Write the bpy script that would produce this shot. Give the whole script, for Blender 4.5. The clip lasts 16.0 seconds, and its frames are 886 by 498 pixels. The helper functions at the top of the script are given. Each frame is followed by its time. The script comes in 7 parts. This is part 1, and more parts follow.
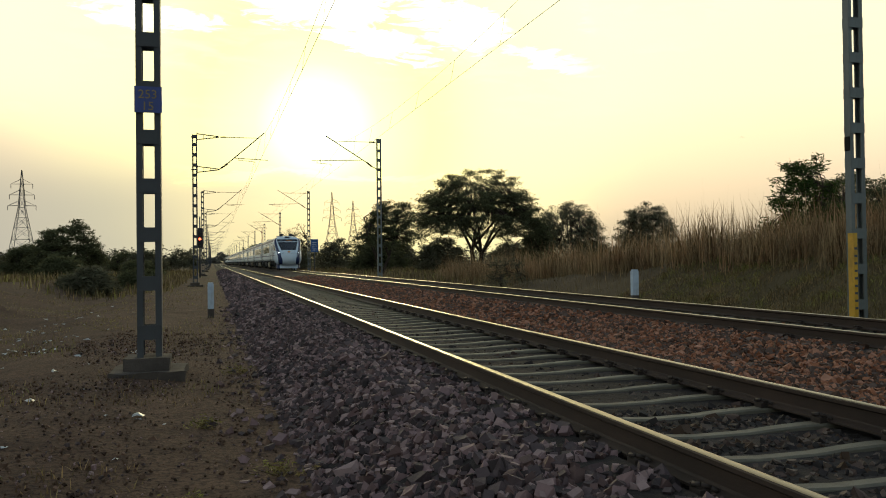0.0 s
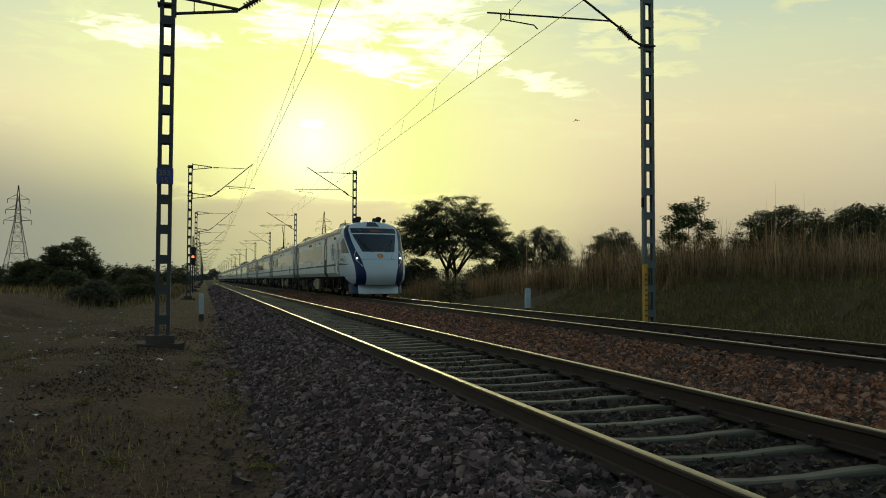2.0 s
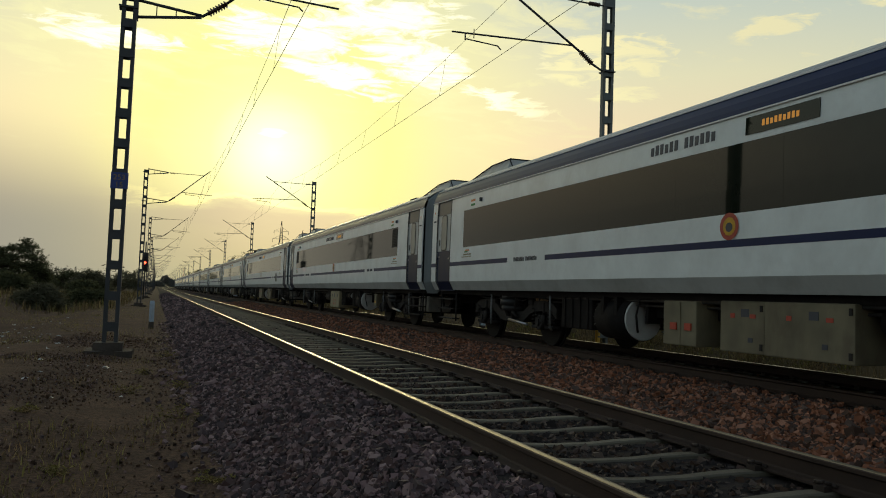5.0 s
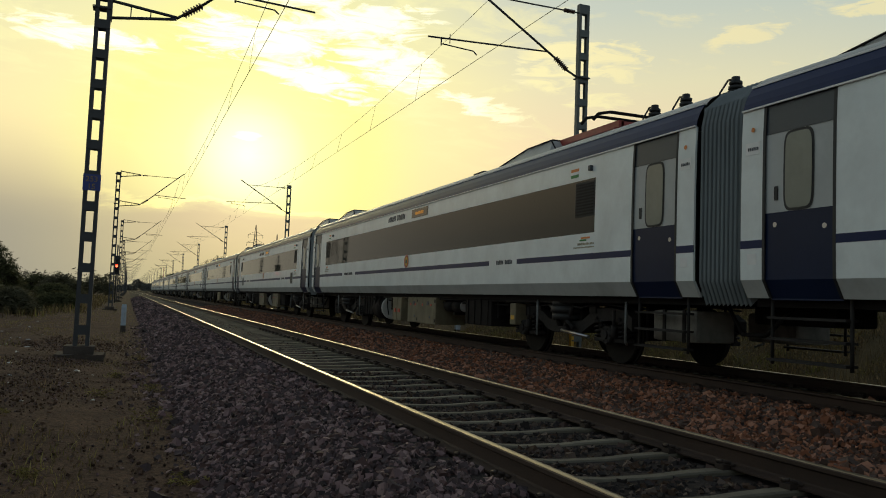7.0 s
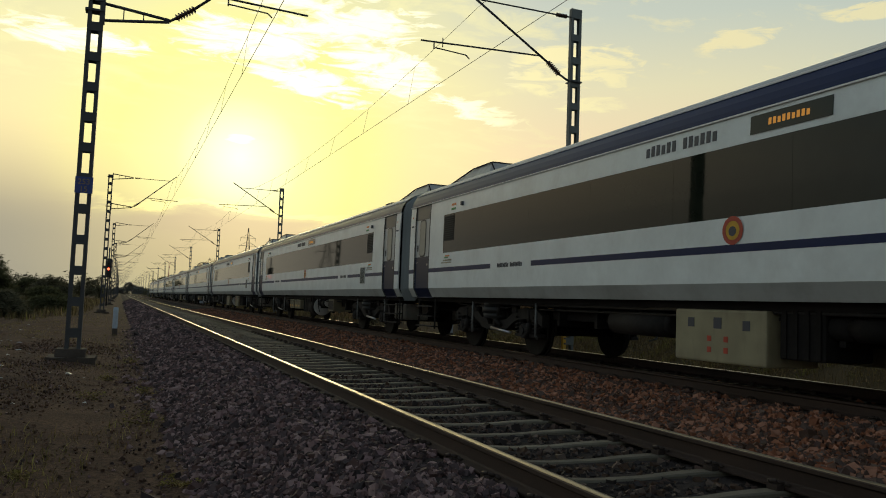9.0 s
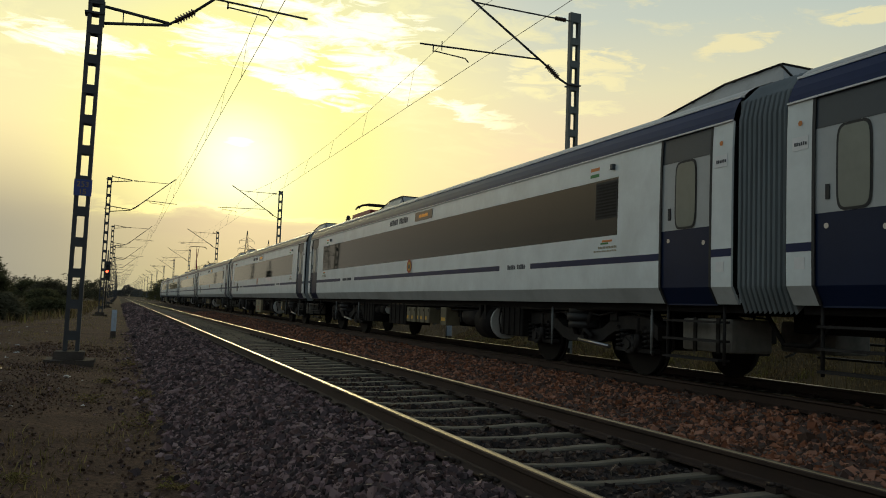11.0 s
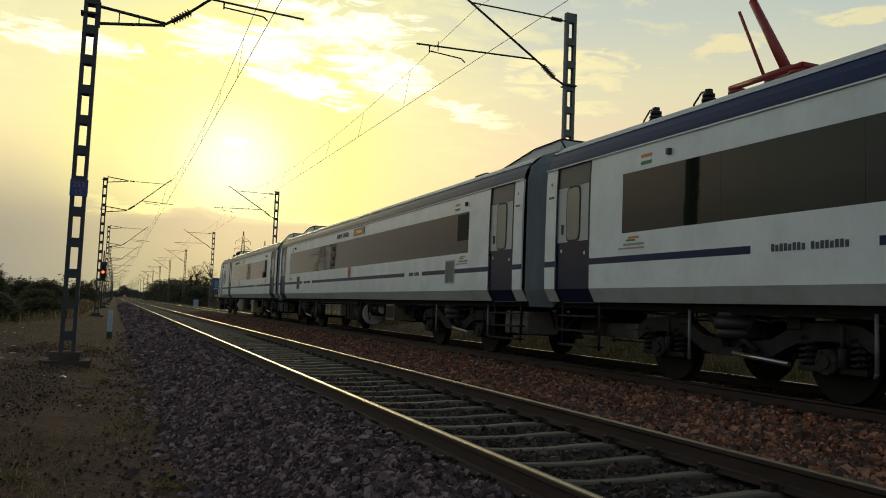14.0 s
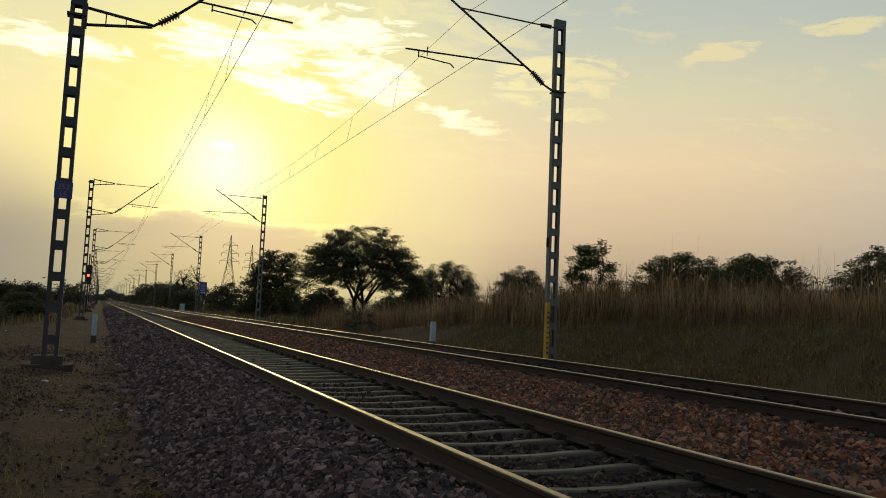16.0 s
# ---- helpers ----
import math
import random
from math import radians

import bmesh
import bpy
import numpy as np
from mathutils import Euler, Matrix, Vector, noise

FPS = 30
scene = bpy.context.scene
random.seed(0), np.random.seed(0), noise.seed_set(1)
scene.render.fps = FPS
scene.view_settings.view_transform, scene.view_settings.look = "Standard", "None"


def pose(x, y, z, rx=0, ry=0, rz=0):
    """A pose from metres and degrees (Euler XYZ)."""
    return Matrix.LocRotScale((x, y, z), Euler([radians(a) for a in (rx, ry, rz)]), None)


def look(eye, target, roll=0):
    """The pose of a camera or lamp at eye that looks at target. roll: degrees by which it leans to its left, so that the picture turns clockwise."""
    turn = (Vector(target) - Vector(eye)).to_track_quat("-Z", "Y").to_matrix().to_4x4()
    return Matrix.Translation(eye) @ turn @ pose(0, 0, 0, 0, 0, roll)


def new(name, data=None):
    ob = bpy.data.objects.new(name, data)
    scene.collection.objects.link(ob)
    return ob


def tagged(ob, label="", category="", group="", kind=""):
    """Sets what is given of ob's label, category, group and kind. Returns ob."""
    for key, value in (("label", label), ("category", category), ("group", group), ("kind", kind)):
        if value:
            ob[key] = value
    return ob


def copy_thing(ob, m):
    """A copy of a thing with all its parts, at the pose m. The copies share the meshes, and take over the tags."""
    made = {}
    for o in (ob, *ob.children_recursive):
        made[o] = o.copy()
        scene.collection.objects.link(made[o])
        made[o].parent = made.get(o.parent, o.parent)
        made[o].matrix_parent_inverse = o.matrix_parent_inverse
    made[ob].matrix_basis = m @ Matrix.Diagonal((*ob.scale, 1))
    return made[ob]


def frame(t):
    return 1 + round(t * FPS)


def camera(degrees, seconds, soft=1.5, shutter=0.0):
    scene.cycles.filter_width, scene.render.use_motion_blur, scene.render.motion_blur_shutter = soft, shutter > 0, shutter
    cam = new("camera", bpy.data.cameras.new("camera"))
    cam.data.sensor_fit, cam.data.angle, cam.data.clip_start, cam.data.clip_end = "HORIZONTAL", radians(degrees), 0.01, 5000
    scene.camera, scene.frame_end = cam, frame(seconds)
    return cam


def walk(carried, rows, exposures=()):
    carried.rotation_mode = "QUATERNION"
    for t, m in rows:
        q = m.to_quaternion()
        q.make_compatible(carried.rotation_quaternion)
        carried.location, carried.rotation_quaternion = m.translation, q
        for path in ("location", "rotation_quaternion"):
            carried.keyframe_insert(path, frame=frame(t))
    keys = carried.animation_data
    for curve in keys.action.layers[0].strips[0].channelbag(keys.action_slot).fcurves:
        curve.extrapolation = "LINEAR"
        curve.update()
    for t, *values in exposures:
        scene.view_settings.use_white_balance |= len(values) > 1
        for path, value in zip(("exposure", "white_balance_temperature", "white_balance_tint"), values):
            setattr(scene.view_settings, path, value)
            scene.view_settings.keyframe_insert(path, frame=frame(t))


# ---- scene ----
cam = camera(58.32, 16.0, soft=1.0, shutter=0.0)

D = 5.27          # distance between the two track centres
L = 24.0          # coach pitch
SPEED = 30.17     # train speed, m/s
HEAD = 123.05     # chainage of the leading coupling of the second coach at the start

SLIP = [(0, 0.0), (2, 0.04), (4, 0.11), (6, 0.14), (8, 0.10), (10, -0.02), (12, -0.15), (14, -0.29), (16, -0.45)]  # seconds, metres behind an even pace

CAMERA = [  # seconds, eye, heading east of the track, tilt, roll
    (0, -3.210, 6.60, 0.962, 16.20, 0.80, -0.68),
    (0.25, -3.205, 4.0, 0.935, 16.15, 0.60, -0.70),
    (0.5, -3.198, 1.70, 0.912, 16.10, 0.62, -0.68),
    (0.75, -3.19, 0.45, 0.902, 15.75, 1.18, -0.68),
    (1, -3.185, 0.076, 0.906, 15.69, 1.64, -0.60),
    (1.5, -3.179, 0.084, 0.920, 16.17, 2.12, 0.16),
    (2, -3.167, 0.089, 0.921, 16.70, 2.25, 0.18),
    (2.5, -3.162, 0.092, 0.931, 17.23, 2.50, 0.60),
    (3, -3.159, 0.093, 0.944, 17.74, 2.76, 1.12),
    (3.5, -3.162, 0.084, 0.947, 18.31, 2.94, 1.39),
    (4, -3.161, 0.063, 0.945, 18.79, 3.12, 1.62),
    (6.5, -3.176, 0.021, 0.927, 21.11, 3.69, 2.20),
    (7, -3.181, -0.004, 0.921, 21.50, 3.78, 2.13),
    (7.5, -3.183, -0.020, 0.917, 21.78, 3.84, 2.08),
    (8, -3.185, -0.032, 0.914, 21.94, 3.92, 2.08),
    (8.5, -3.186, -0.041, 0.913, 21.99, 3.97, 2.10),
    (9, -3.185, -0.047, 0.915, 22.00, 4.04, 2.17),
    (11.5, -3.191, -0.055, 0.912, 22.08, 4.30, 2.25),
    (12, -3.195, -0.060, 0.910, 22.11, 4.31, 2.23),
    (12.5, -3.197, -0.064, 0.912, 22.14, 4.30, 2.25),
    (13, -3.197, -0.066, 0.912, 22.17, 4.29, 2.22),
    (13.5, -3.196, -0.067, 0.911, 22.23, 4.28, 2.17),
    (14, -3.193, -0.066, 0.909, 22.33, 4.29, 2.17),
    (14.5, -3.194, -0.065, 0.907, 22.46, 4.35, 2.26),
    (15, -3.193, -0.057, 0.908, 22.61, 4.44, 2.37),
    (15.5, -3.185, -0.043, 0.907, 22.81, 4.61, 2.63),
    (16, -3.166, -0.021, 0.910, 23.17, 4.72, 2.49),
]


def camera_row(t, x, y, z, heading, tilt, roll):
    a, b = radians(heading), radians(tilt)
    way = Vector((math.sin(a) * math.cos(b), math.cos(a) * math.cos(b), math.sin(b)))
    return t, look((x, y, z), Vector((x, y, z)) + way, roll)


EXPOSURES = [(0, 0.68, 6500, 8), (0.3, 0.62, 6500, 0), (0.5, 0.62, 6500, -4), (0.7, 0.35, 6350, -6), (1.0, 0.12, 6150, -4), (2.0, -0.05, 6150, -4),
             (3.0, -0.12, 6250, -4), (4.0, 0.0, 6250, 4), (6.5, 0.0, 6500, 10), (14.8, 0.0, 6500, 12), (16, -0.12, 6600, 13)]
walk(cam, [camera_row(*r) for r in CAMERA], EXPOSURES)

# ---- sky and sun ----
SUN_AZ, SUN_EL = radians(7.3), radians(9.7)
SUN_DIR = Vector((math.sin(SUN_AZ) * math.cos(SUN_EL), math.cos(SUN_AZ) * math.cos(SUN_EL), math.sin(SUN_EL)))


class Nodes:
    """Short hand for building node trees."""

    def __init__(self, tree):
        self.tree = tree
        tree.nodes.clear()

    def add(self, kind, **settings):
        node = self.tree.nodes.new(kind)
        for key, value in settings.items():
            setattr(node, key, value)
        return node

    def put(self, socket, value):
        if value is None:
            return
        if isinstance(value, bpy.types.NodeSocket):
            self.tree.links.new(value, socket)
        elif hasattr(socket.default_value, "__len__") and not hasattr(value, "__len__"):
            socket.default_value = [value] * len(socket.default_value)
        elif hasattr(value, "__len__") and len(socket.default_value) == 4 and len(value) == 3:
            socket.default_value = (*value, 1)
        else:
            socket.default_value = value

    def math(self, op, a, b=None, clamp=False):
        node = self.add("ShaderNodeMath", operation=op, use_clamp=clamp)
        self.put(node.inputs[0], a)
        self.put(node.inputs[1], b)
        return node.outputs[0]

    def vec(self, op, a, b=None):
        node = self.add("ShaderNodeVectorMath", operation=op)
        self.put(node.inputs[0], a)
        self.put(node.inputs[1], b)
        return node.outputs["Value" if op in ("DOT_PRODUCT", "LENGTH") else "Vector"]

    def mix(self, fac, a, b, blend="MIX"):
        node = self.add("ShaderNodeMix", data_type="RGBA", blend_type=blend)
        self.put(node.inputs[0], fac)
        self.put(node.inputs[6], a)
        self.put(node.inputs[7], b)
        return node.outputs[2]

    def ramp(self, fac, stops, ease="LINEAR"):
        node = self.add("ShaderNodeValToRGB")
        node.color_ramp.interpolation = ease
        el = node.color_ramp.elements
        while len(el) < len(stops):
            el.new(0.5)
        for e, (p, c) in zip(el, stops):
            e.position = p
            e.color = (*c, 1) if hasattr(c, "__len__") else (c, c, c, 1)
        self.put(node.inputs[0], fac)
        return node.outputs[0]

    def noise(self, vector, scale, detail=4.0, rough=0.55, distortion=0.0):
        node = self.add("ShaderNodeTexNoise")
        self.put(node.inputs["Vector"], vector)
        for key, value in (("Scale", scale), ("Detail", detail), ("Roughness", rough), ("Distortion", distortion)):
            node.inputs[key].default_value = value
        return node.outputs["Fac"]

    def scaled(self, vector, s, offset=(0, 0, 0)):
        node = self.add("ShaderNodeMapping")
        self.put(node.inputs["Vector"], vector)
        node.inputs["Scale"].default_value = s
        node.inputs["Location"].default_value = offset
        return node.outputs[0]


def build_world():
    world = bpy.data.worlds.new("sky")
    scene.world = world
    world.use_nodes = True
    n = Nodes(world.node_tree)
    way = n.add("ShaderNodeTexCoord").outputs["Generated"]
    sky = n.add("ShaderNodeTexSky", sky_type="NISHITA", sun_disc=False, sun_elevation=SUN_EL, sun_rotation=SUN_AZ,
                air_density=1.0, dust_density=4.0, ozone_density=1.0)
    nishita = n.mix(1.0, sky.outputs[0], (0.10, 0.10, 0.10), "MULTIPLY")
    split = n.add("ShaderNodeSeparateXYZ")
    n.put(split.inputs[0], way)
    up = split.outputs[2]
    # haze: warm grey at the horizon, peach above it, paler and cooler higher up, bluish away from the sun
    haze = n.ramp(up, [(0.0, (0.34, 0.30, 0.235)), (0.045, (0.44, 0.365, 0.26)), (0.10, (0.66, 0.51, 0.33)), (0.19, (0.90, 0.71, 0.43)), (0.27, (0.78, 0.735, 0.47)),
                       (0.35, (0.57, 0.63, 0.53)), (0.5, (0.44, 0.51, 0.50)), (0.75, (0.18, 0.22, 0.26)), (1.0, (0.11, 0.14, 0.19))])
    cool = n.ramp(up, [(0.0, (0.33, 0.36, 0.355)), (0.12, (0.40, 0.485, 0.50)), (0.35, (0.40, 0.515, 0.545)), (0.6, (0.23, 0.31, 0.37)), (1.0, (0.11, 0.15, 0.20))])
    facing = n.vec("DOT_PRODUCT", way, tuple(SUN_DIR))
    angle = n.math("ARCCOSINE", n.math("MINIMUM", facing, 0.99999))
    across = n.math("ARCTAN2", split.outputs[0], split.outputs[1])
    away = n.ramp(n.math("DIVIDE", angle, 3.1416), [(0.17, 0.0), (0.40, 1.0)], "EASE")
    dusk = n.ramp(n.math("ADD", n.math("MULTIPLY", split.outputs[1], 0.5), 0.5), [(0.30, 0.78), (0.55, 1.0)], "EASE")
    base = n.mix(0.92, nishita, n.mix(away, haze, n.mix(1.0, cool, dusk, "MULTIPLY")))
    # duller, greyer air low on the left of the sun
    dull = n.math("MULTIPLY", n.ramp(n.math("ADD", across, 0.5), [(0.36, 1.0), (0.72, 0.0)], "EASE"), n.ramp(up, [(0.06, 0.92), (0.22, 0.0)], "EASE"))
    base = n.mix(dull, base, (0.325, 0.305, 0.25))
    # the veiled sun: a pale heart in a lemon-yellow glow that reaches higher on the right
    stir = n.math("MULTIPLY", n.math("SUBTRACT", n.noise(way, 7.0, 3.0, 0.5), 0.5), 0.09)
    spread = n.math("ADD", angle, stir)
    lemon = n.ramp(n.math("DIVIDE", angle, 0.5), [(0.0, (1.45, 1.45, 1.0)), (0.06, (1.34, 1.34, 0.82)), (0.15, (1.18, 1.15, 0.48)), (0.28, (1.07, 1.02, 0.34)), (0.50, (1.02, 0.95, 0.40)), (0.9, (0.96, 0.82, 0.46))])
    reach = n.ramp(spread, [(0.0, 1.0), (0.07, 1.0), (0.15, 0.84), (0.24, 0.50), (0.42, 0.0)], "EASE")
    reach = n.math("MULTIPLY", reach, n.math("SUBTRACT", 1.0, n.math("MULTIPLY", dull, 0.85)))
    # a low grey bank under the sun with a torn, lit upper edge
    ledge = n.noise(n.scaled(way, (3.0, 3.0, 11.0)), 2.4, 7.0, 0.62, 0.4)
    bank_at = n.math("ADD", up, n.math("MULTIPLY", n.math("SUBTRACT", ledge, 0.5), 0.075))
    bank = n.ramp(bank_at, [(0.0, 0.55), (0.04, 0.8), (0.086, 1.0), (0.120, 0.0)], "EASE")
    rim = n.ramp(bank_at, [(0.102, 0.0), (0.107, 1.0), (0.114, 0.0)], "EASE")
    rim = n.math("MULTIPLY", rim, n.ramp(angle, [(0.075, 0.9), (0.20, 0.0)]))
    bank = n.math("MULTIPLY", bank, n.ramp(n.math("ADD", across, 0.5), [(0.38, 0.10), (0.58, 0.8), (0.68, 0.8), (0.88, 0.10)], "EASE"))
    total = n.mix(n.math("MULTIPLY", reach, n.math("SUBTRACT", 1.0, n.math("MULTIPLY", bank, 0.9))), base, lemon)
    total = n.mix(n.math("MULTIPLY", bank, 0.50), total, (0.42, 0.36, 0.27))
    # clouds: torn white sheets above and right of the sun, thin cream wisps elsewhere
    flat = n.vec("DIVIDE", way, n.math("ADD", n.math("MAXIMUM", up, 0.0), 0.10))
    c1 = n.noise(n.scaled(flat, (3.1, 4.4, 0.0), (3.1, 1.7, 0)), 1.25, 9.0, 0.62, 0.5)
    c2 = n.noise(n.scaled(flat, (0.9, 1.3, 0.0), (7.0, 2.0, 4.0)), 1.0, 3.0, 0.5)
    height = n.math("ARCSINE", n.math("MINIMUM", up, 0.9999))
    banks = None
    for az, el, wide, tall, tilt in ((7.5, 17.6, 7.0, 2.3, -0.05), (13.5, 19.6, 9.0, 2.2, 0.0), (11.5, 15.4, 6.5, 1.5, -0.26), (17.0, 16.6, 5.0, 2.4, -0.2), (7.2, 11.0, 1.3, 0.4, 0.0), (-4.0, 16.4, 6.0, 1.2, -0.04), (24.0, 14.0, 5.0, 1.0, -0.22),
                                     (31.0, 17.0, 6.5, 2.4, 0.0), (42.5, 18.4, 3.4, 1.1, 0.1), (50.0, 19.4, 3.0, 0.7, 0.0), (33.0, 14.5, 4.0, 0.8, 0.0)):
        u = n.math("SUBTRACT", across, radians(az))
        v = n.math("SUBTRACT", n.math("SUBTRACT", height, radians(el)), n.math("MULTIPLY", u, tilt))
        d = n.math("ADD", n.math("POWER", n.math("DIVIDE", n.math("ABSOLUTE", u), radians(wide)), 2.0), n.math("POWER", n.math("DIVIDE", n.math("ABSOLUTE", v), radians(tall)), 2.0))
        lump = n.ramp(d, [(0.0, 1.0), (1.0, 0.0)], "EASE")
        banks = lump if banks is None else n.math("MAXIMUM", banks, lump)
    streak = n.noise(n.scaled(way, (7.0, 7.0, 30.0), (1.3, 0.4, 2.0)), 2.6, 9.0, 0.64, 0.9)
    level = n.math("ADD", n.math("SUBTRACT", streak, 0.60), n.math("MULTIPLY", banks, 0.235))
    dense = n.ramp(n.math("ADD", level, 0.5), [(0.49, 0.0), (0.55, 0.5), (0.64, 1.0)])
    dense = n.math("MULTIPLY", dense, n.ramp(banks, [(0.0, 0.0), (0.25, 1.0)]))
    thin_ = n.ramp(n.math("ADD", n.math("SUBTRACT", n.math("ADD", c1, n.math("MULTIPLY", n.ramp(c2, [(0.36, 0.0), (0.60, 1.0)], "EASE"), 0.12)), 0.60), 0.5), [(0.50, 0.0), (0.58, 0.5), (0.66, 0.85)])
    thin_ = n.math("MULTIPLY", n.math("MULTIPLY", thin_, n.ramp(up, [(0.14, 0.0), (0.25, 1.0)])), n.ramp(angle, [(0.10, 0.30), (0.22, 0.75)]))
    cream = n.ramp(n.math("DIVIDE", angle, 1.1), [(0.0, (1.2, 1.15, 0.55)), (0.25, (1.05, 0.98, 0.50)), (0.45, (0.93, 0.82, 0.44)), (0.65, (0.88, 0.78, 0.44)), (1.0, (0.42, 0.42, 0.40))])
    white = n.ramp(angle, [(0.0, (1.5, 1.45, 1.10)), (0.26, (1.4, 1.32, 0.95)), (0.36, (1.02, 0.92, 0.50)), (0.55, (0.86, 0.78, 0.46)), (0.8, (0.78, 0.73, 0.45))])
    total = n.mix(thin_, total, cream)
    total = n.mix(dense, total, white)
    total = n.mix(1.0, total, n.mix(rim, (0, 0, 0), (0.7, 0.62, 0.12)), "ADD")
    shown = n.mix(n.ramp(n.math("ADD", up, 0.5), [(0.495, 0.0), (0.5, 1.0)]), (0.05, 0.042, 0.035), total)
    bg = n.add("ShaderNodeBackground")
    n.put(bg.inputs[0], shown)
    bg.inputs[1].default_value = 1.0
    out = n.add("ShaderNodeOutputWorld")
    n.tree.links.new(bg.outputs[0], out.inputs[0])


build_world()
sun = new("sun", bpy.data.lights.new("sun", "SUN"))
sun.data.energy, sun.data.angle, sun.data.color = 0.35, radians(12), (1.0, 0.80, 0.45)
sun.matrix_world = look(SUN_DIR * 50, (0, 0, 0))


# ---- materials ----
def material(name, colour, rough=0.6, metal=0.0, vary=0.25, scale=3.0, fine=60.0, bump=0.0, bump_scale=40.0, tint=None, spec=0.5, island=0.0,
             piece=0.0, streak=None, coat=0.0, colours=None, stretch=(1, 1, 1), rough_vary=0.1, subsurface=0.0):
    """A worn, uneven surface: two scales of variation in colour, one of roughness, and a fine relief."""
    mat = bpy.data.materials.new(name)
    mat.use_nodes = True
    n = Nodes(mat.node_tree)
    where = n.add("ShaderNodeTexCoord").outputs["Object"]
    if stretch != (1, 1, 1):
        where = n.scaled(where, stretch)
    big = n.noise(where, scale, 4.0, 0.6)
    small = n.noise(where, fine, 3.0, 0.6)
    dark = tuple(c * (1 - vary) for c in colour)
    light = tuple(min(1, c * (1 + vary)) for c in (tint or colour))
    col = n.mix(n.ramp(big, [(0.3, 0.0), (0.7, 1.0)]), dark, light)
    col = n.mix(n.math("MULTIPLY", n.math("SUBTRACT", small, 0.35, True), vary * 1.6, True), col, tuple(c * 0.35 for c in colour))
    if colours:
        r = n.add("ShaderNodeNewGeometry").outputs["Random Per Island"] if island else n.add("ShaderNodeObjectInfo").outputs["Random"]
        pick = n.ramp(r, [(i / len(colours), c) for i, c in enumerate(colours)], "CONSTANT")
        col = n.mix(1.0, col, pick, "MULTIPLY")
    if island or piece:
        r = n.add("ShaderNodeNewGeometry").outputs["Random Per Island"] if island else n.add("ShaderNodeObjectInfo").outputs["Random"]
        k = island or piece
        col = n.mix(1.0, col, n.ramp(r, [(0.0, 1 - k), (1.0, 1 + k)]), "MULTIPLY")
    if streak:
        s = n.noise(n.scaled(where, streak[1]), 2.0, 5.0, 0.65)
        col = n.mix(n.ramp(s, [(0.48, 0.0), (0.75, streak[2])]), col, streak[0])
    shader = n.add("ShaderNodeBsdfPrincipled")
    n.put(shader.inputs["Base Color"], col)
    n.put(shader.inputs["Roughness"], n.math("ADD", rough - rough_vary / 2, n.math("MULTIPLY", big, rough_vary), True))
    shader.inputs["Metallic"].default_value = metal
    shader.inputs["Specular IOR Level"].default_value = spec
    shader.inputs["Coat Weight"].default_value = coat
    if bump:
        b = n.add("ShaderNodeBump")
        b.inputs["Strength"].default_value = 1.0
        b.inputs["Distance"].default_value = bump
        n.put(b.inputs["Height"], n.noise(where, bump_scale, 5.0, 0.65))
        n.tree.links.new(b.outputs[0], shader.inputs["Normal"])
    out = n.add("ShaderNodeOutputMaterial")
    n.tree.links.new(shader.outputs[0], out.inputs[0])
    return mat


def leaf_material(name, colour, through_amount=0.35, island=0.4, other=None):
    mat = bpy.data.materials.new(name)
    mat.use_nodes = True
    n = Nodes(mat.node_tree)
    r = n.add("ShaderNodeNewGeometry").outputs["Random Per Island"]
    where = n.add("ShaderNodeTexCoord").outputs["Object"]
    col = n.mix(1.0, n.mix(n.noise(where, 0.6), tuple(c * 0.7 for c in colour), tuple(c * 1.3 for c in colour)),
                n.ramp(r, [(0.0, 1 - island), (1.0, 1 + island)]), "MULTIPLY")
    if other:
        col = n.mix(n.ramp(n.noise(where, 0.9, 5.0, 0.65), [(0.42, 0.0), (0.58, 1.0)]), col, n.mix(1.0, other, n.ramp(r, [(0.0, 1 - island), (1.0, 1 + island)]), "MULTIPLY"))
    d = n.add("ShaderNodeBsdfDiffuse")
    t = n.add("ShaderNodeBsdfTranslucent")
    n.put(d.inputs[0], col)
    n.put(t.inputs[0], col)
    m = n.add("ShaderNodeMixShader")
    m.inputs[0].default_value = through_amount
    n.tree.links.new(d.outputs[0], m.inputs[1])
    n.tree.links.new(t.outputs[0], m.inputs[2])
    out = n.add("ShaderNodeOutputMaterial")
    n.tree.links.new(m.outputs[0], out.inputs[0])
    return mat


def glow_material(name, colour, strength):
    mat = bpy.data.materials.new(name)
    mat.use_nodes = True
    n = Nodes(mat.node_tree)
    e = n.add("ShaderNodeEmission")
    n.put(e.inputs[0], colour)
    e.inputs[1].default_value = strength
    out = n.add("ShaderNodeOutputMaterial")
    n.tree.links.new(e.outputs[0], out.inputs[0])
    return mat


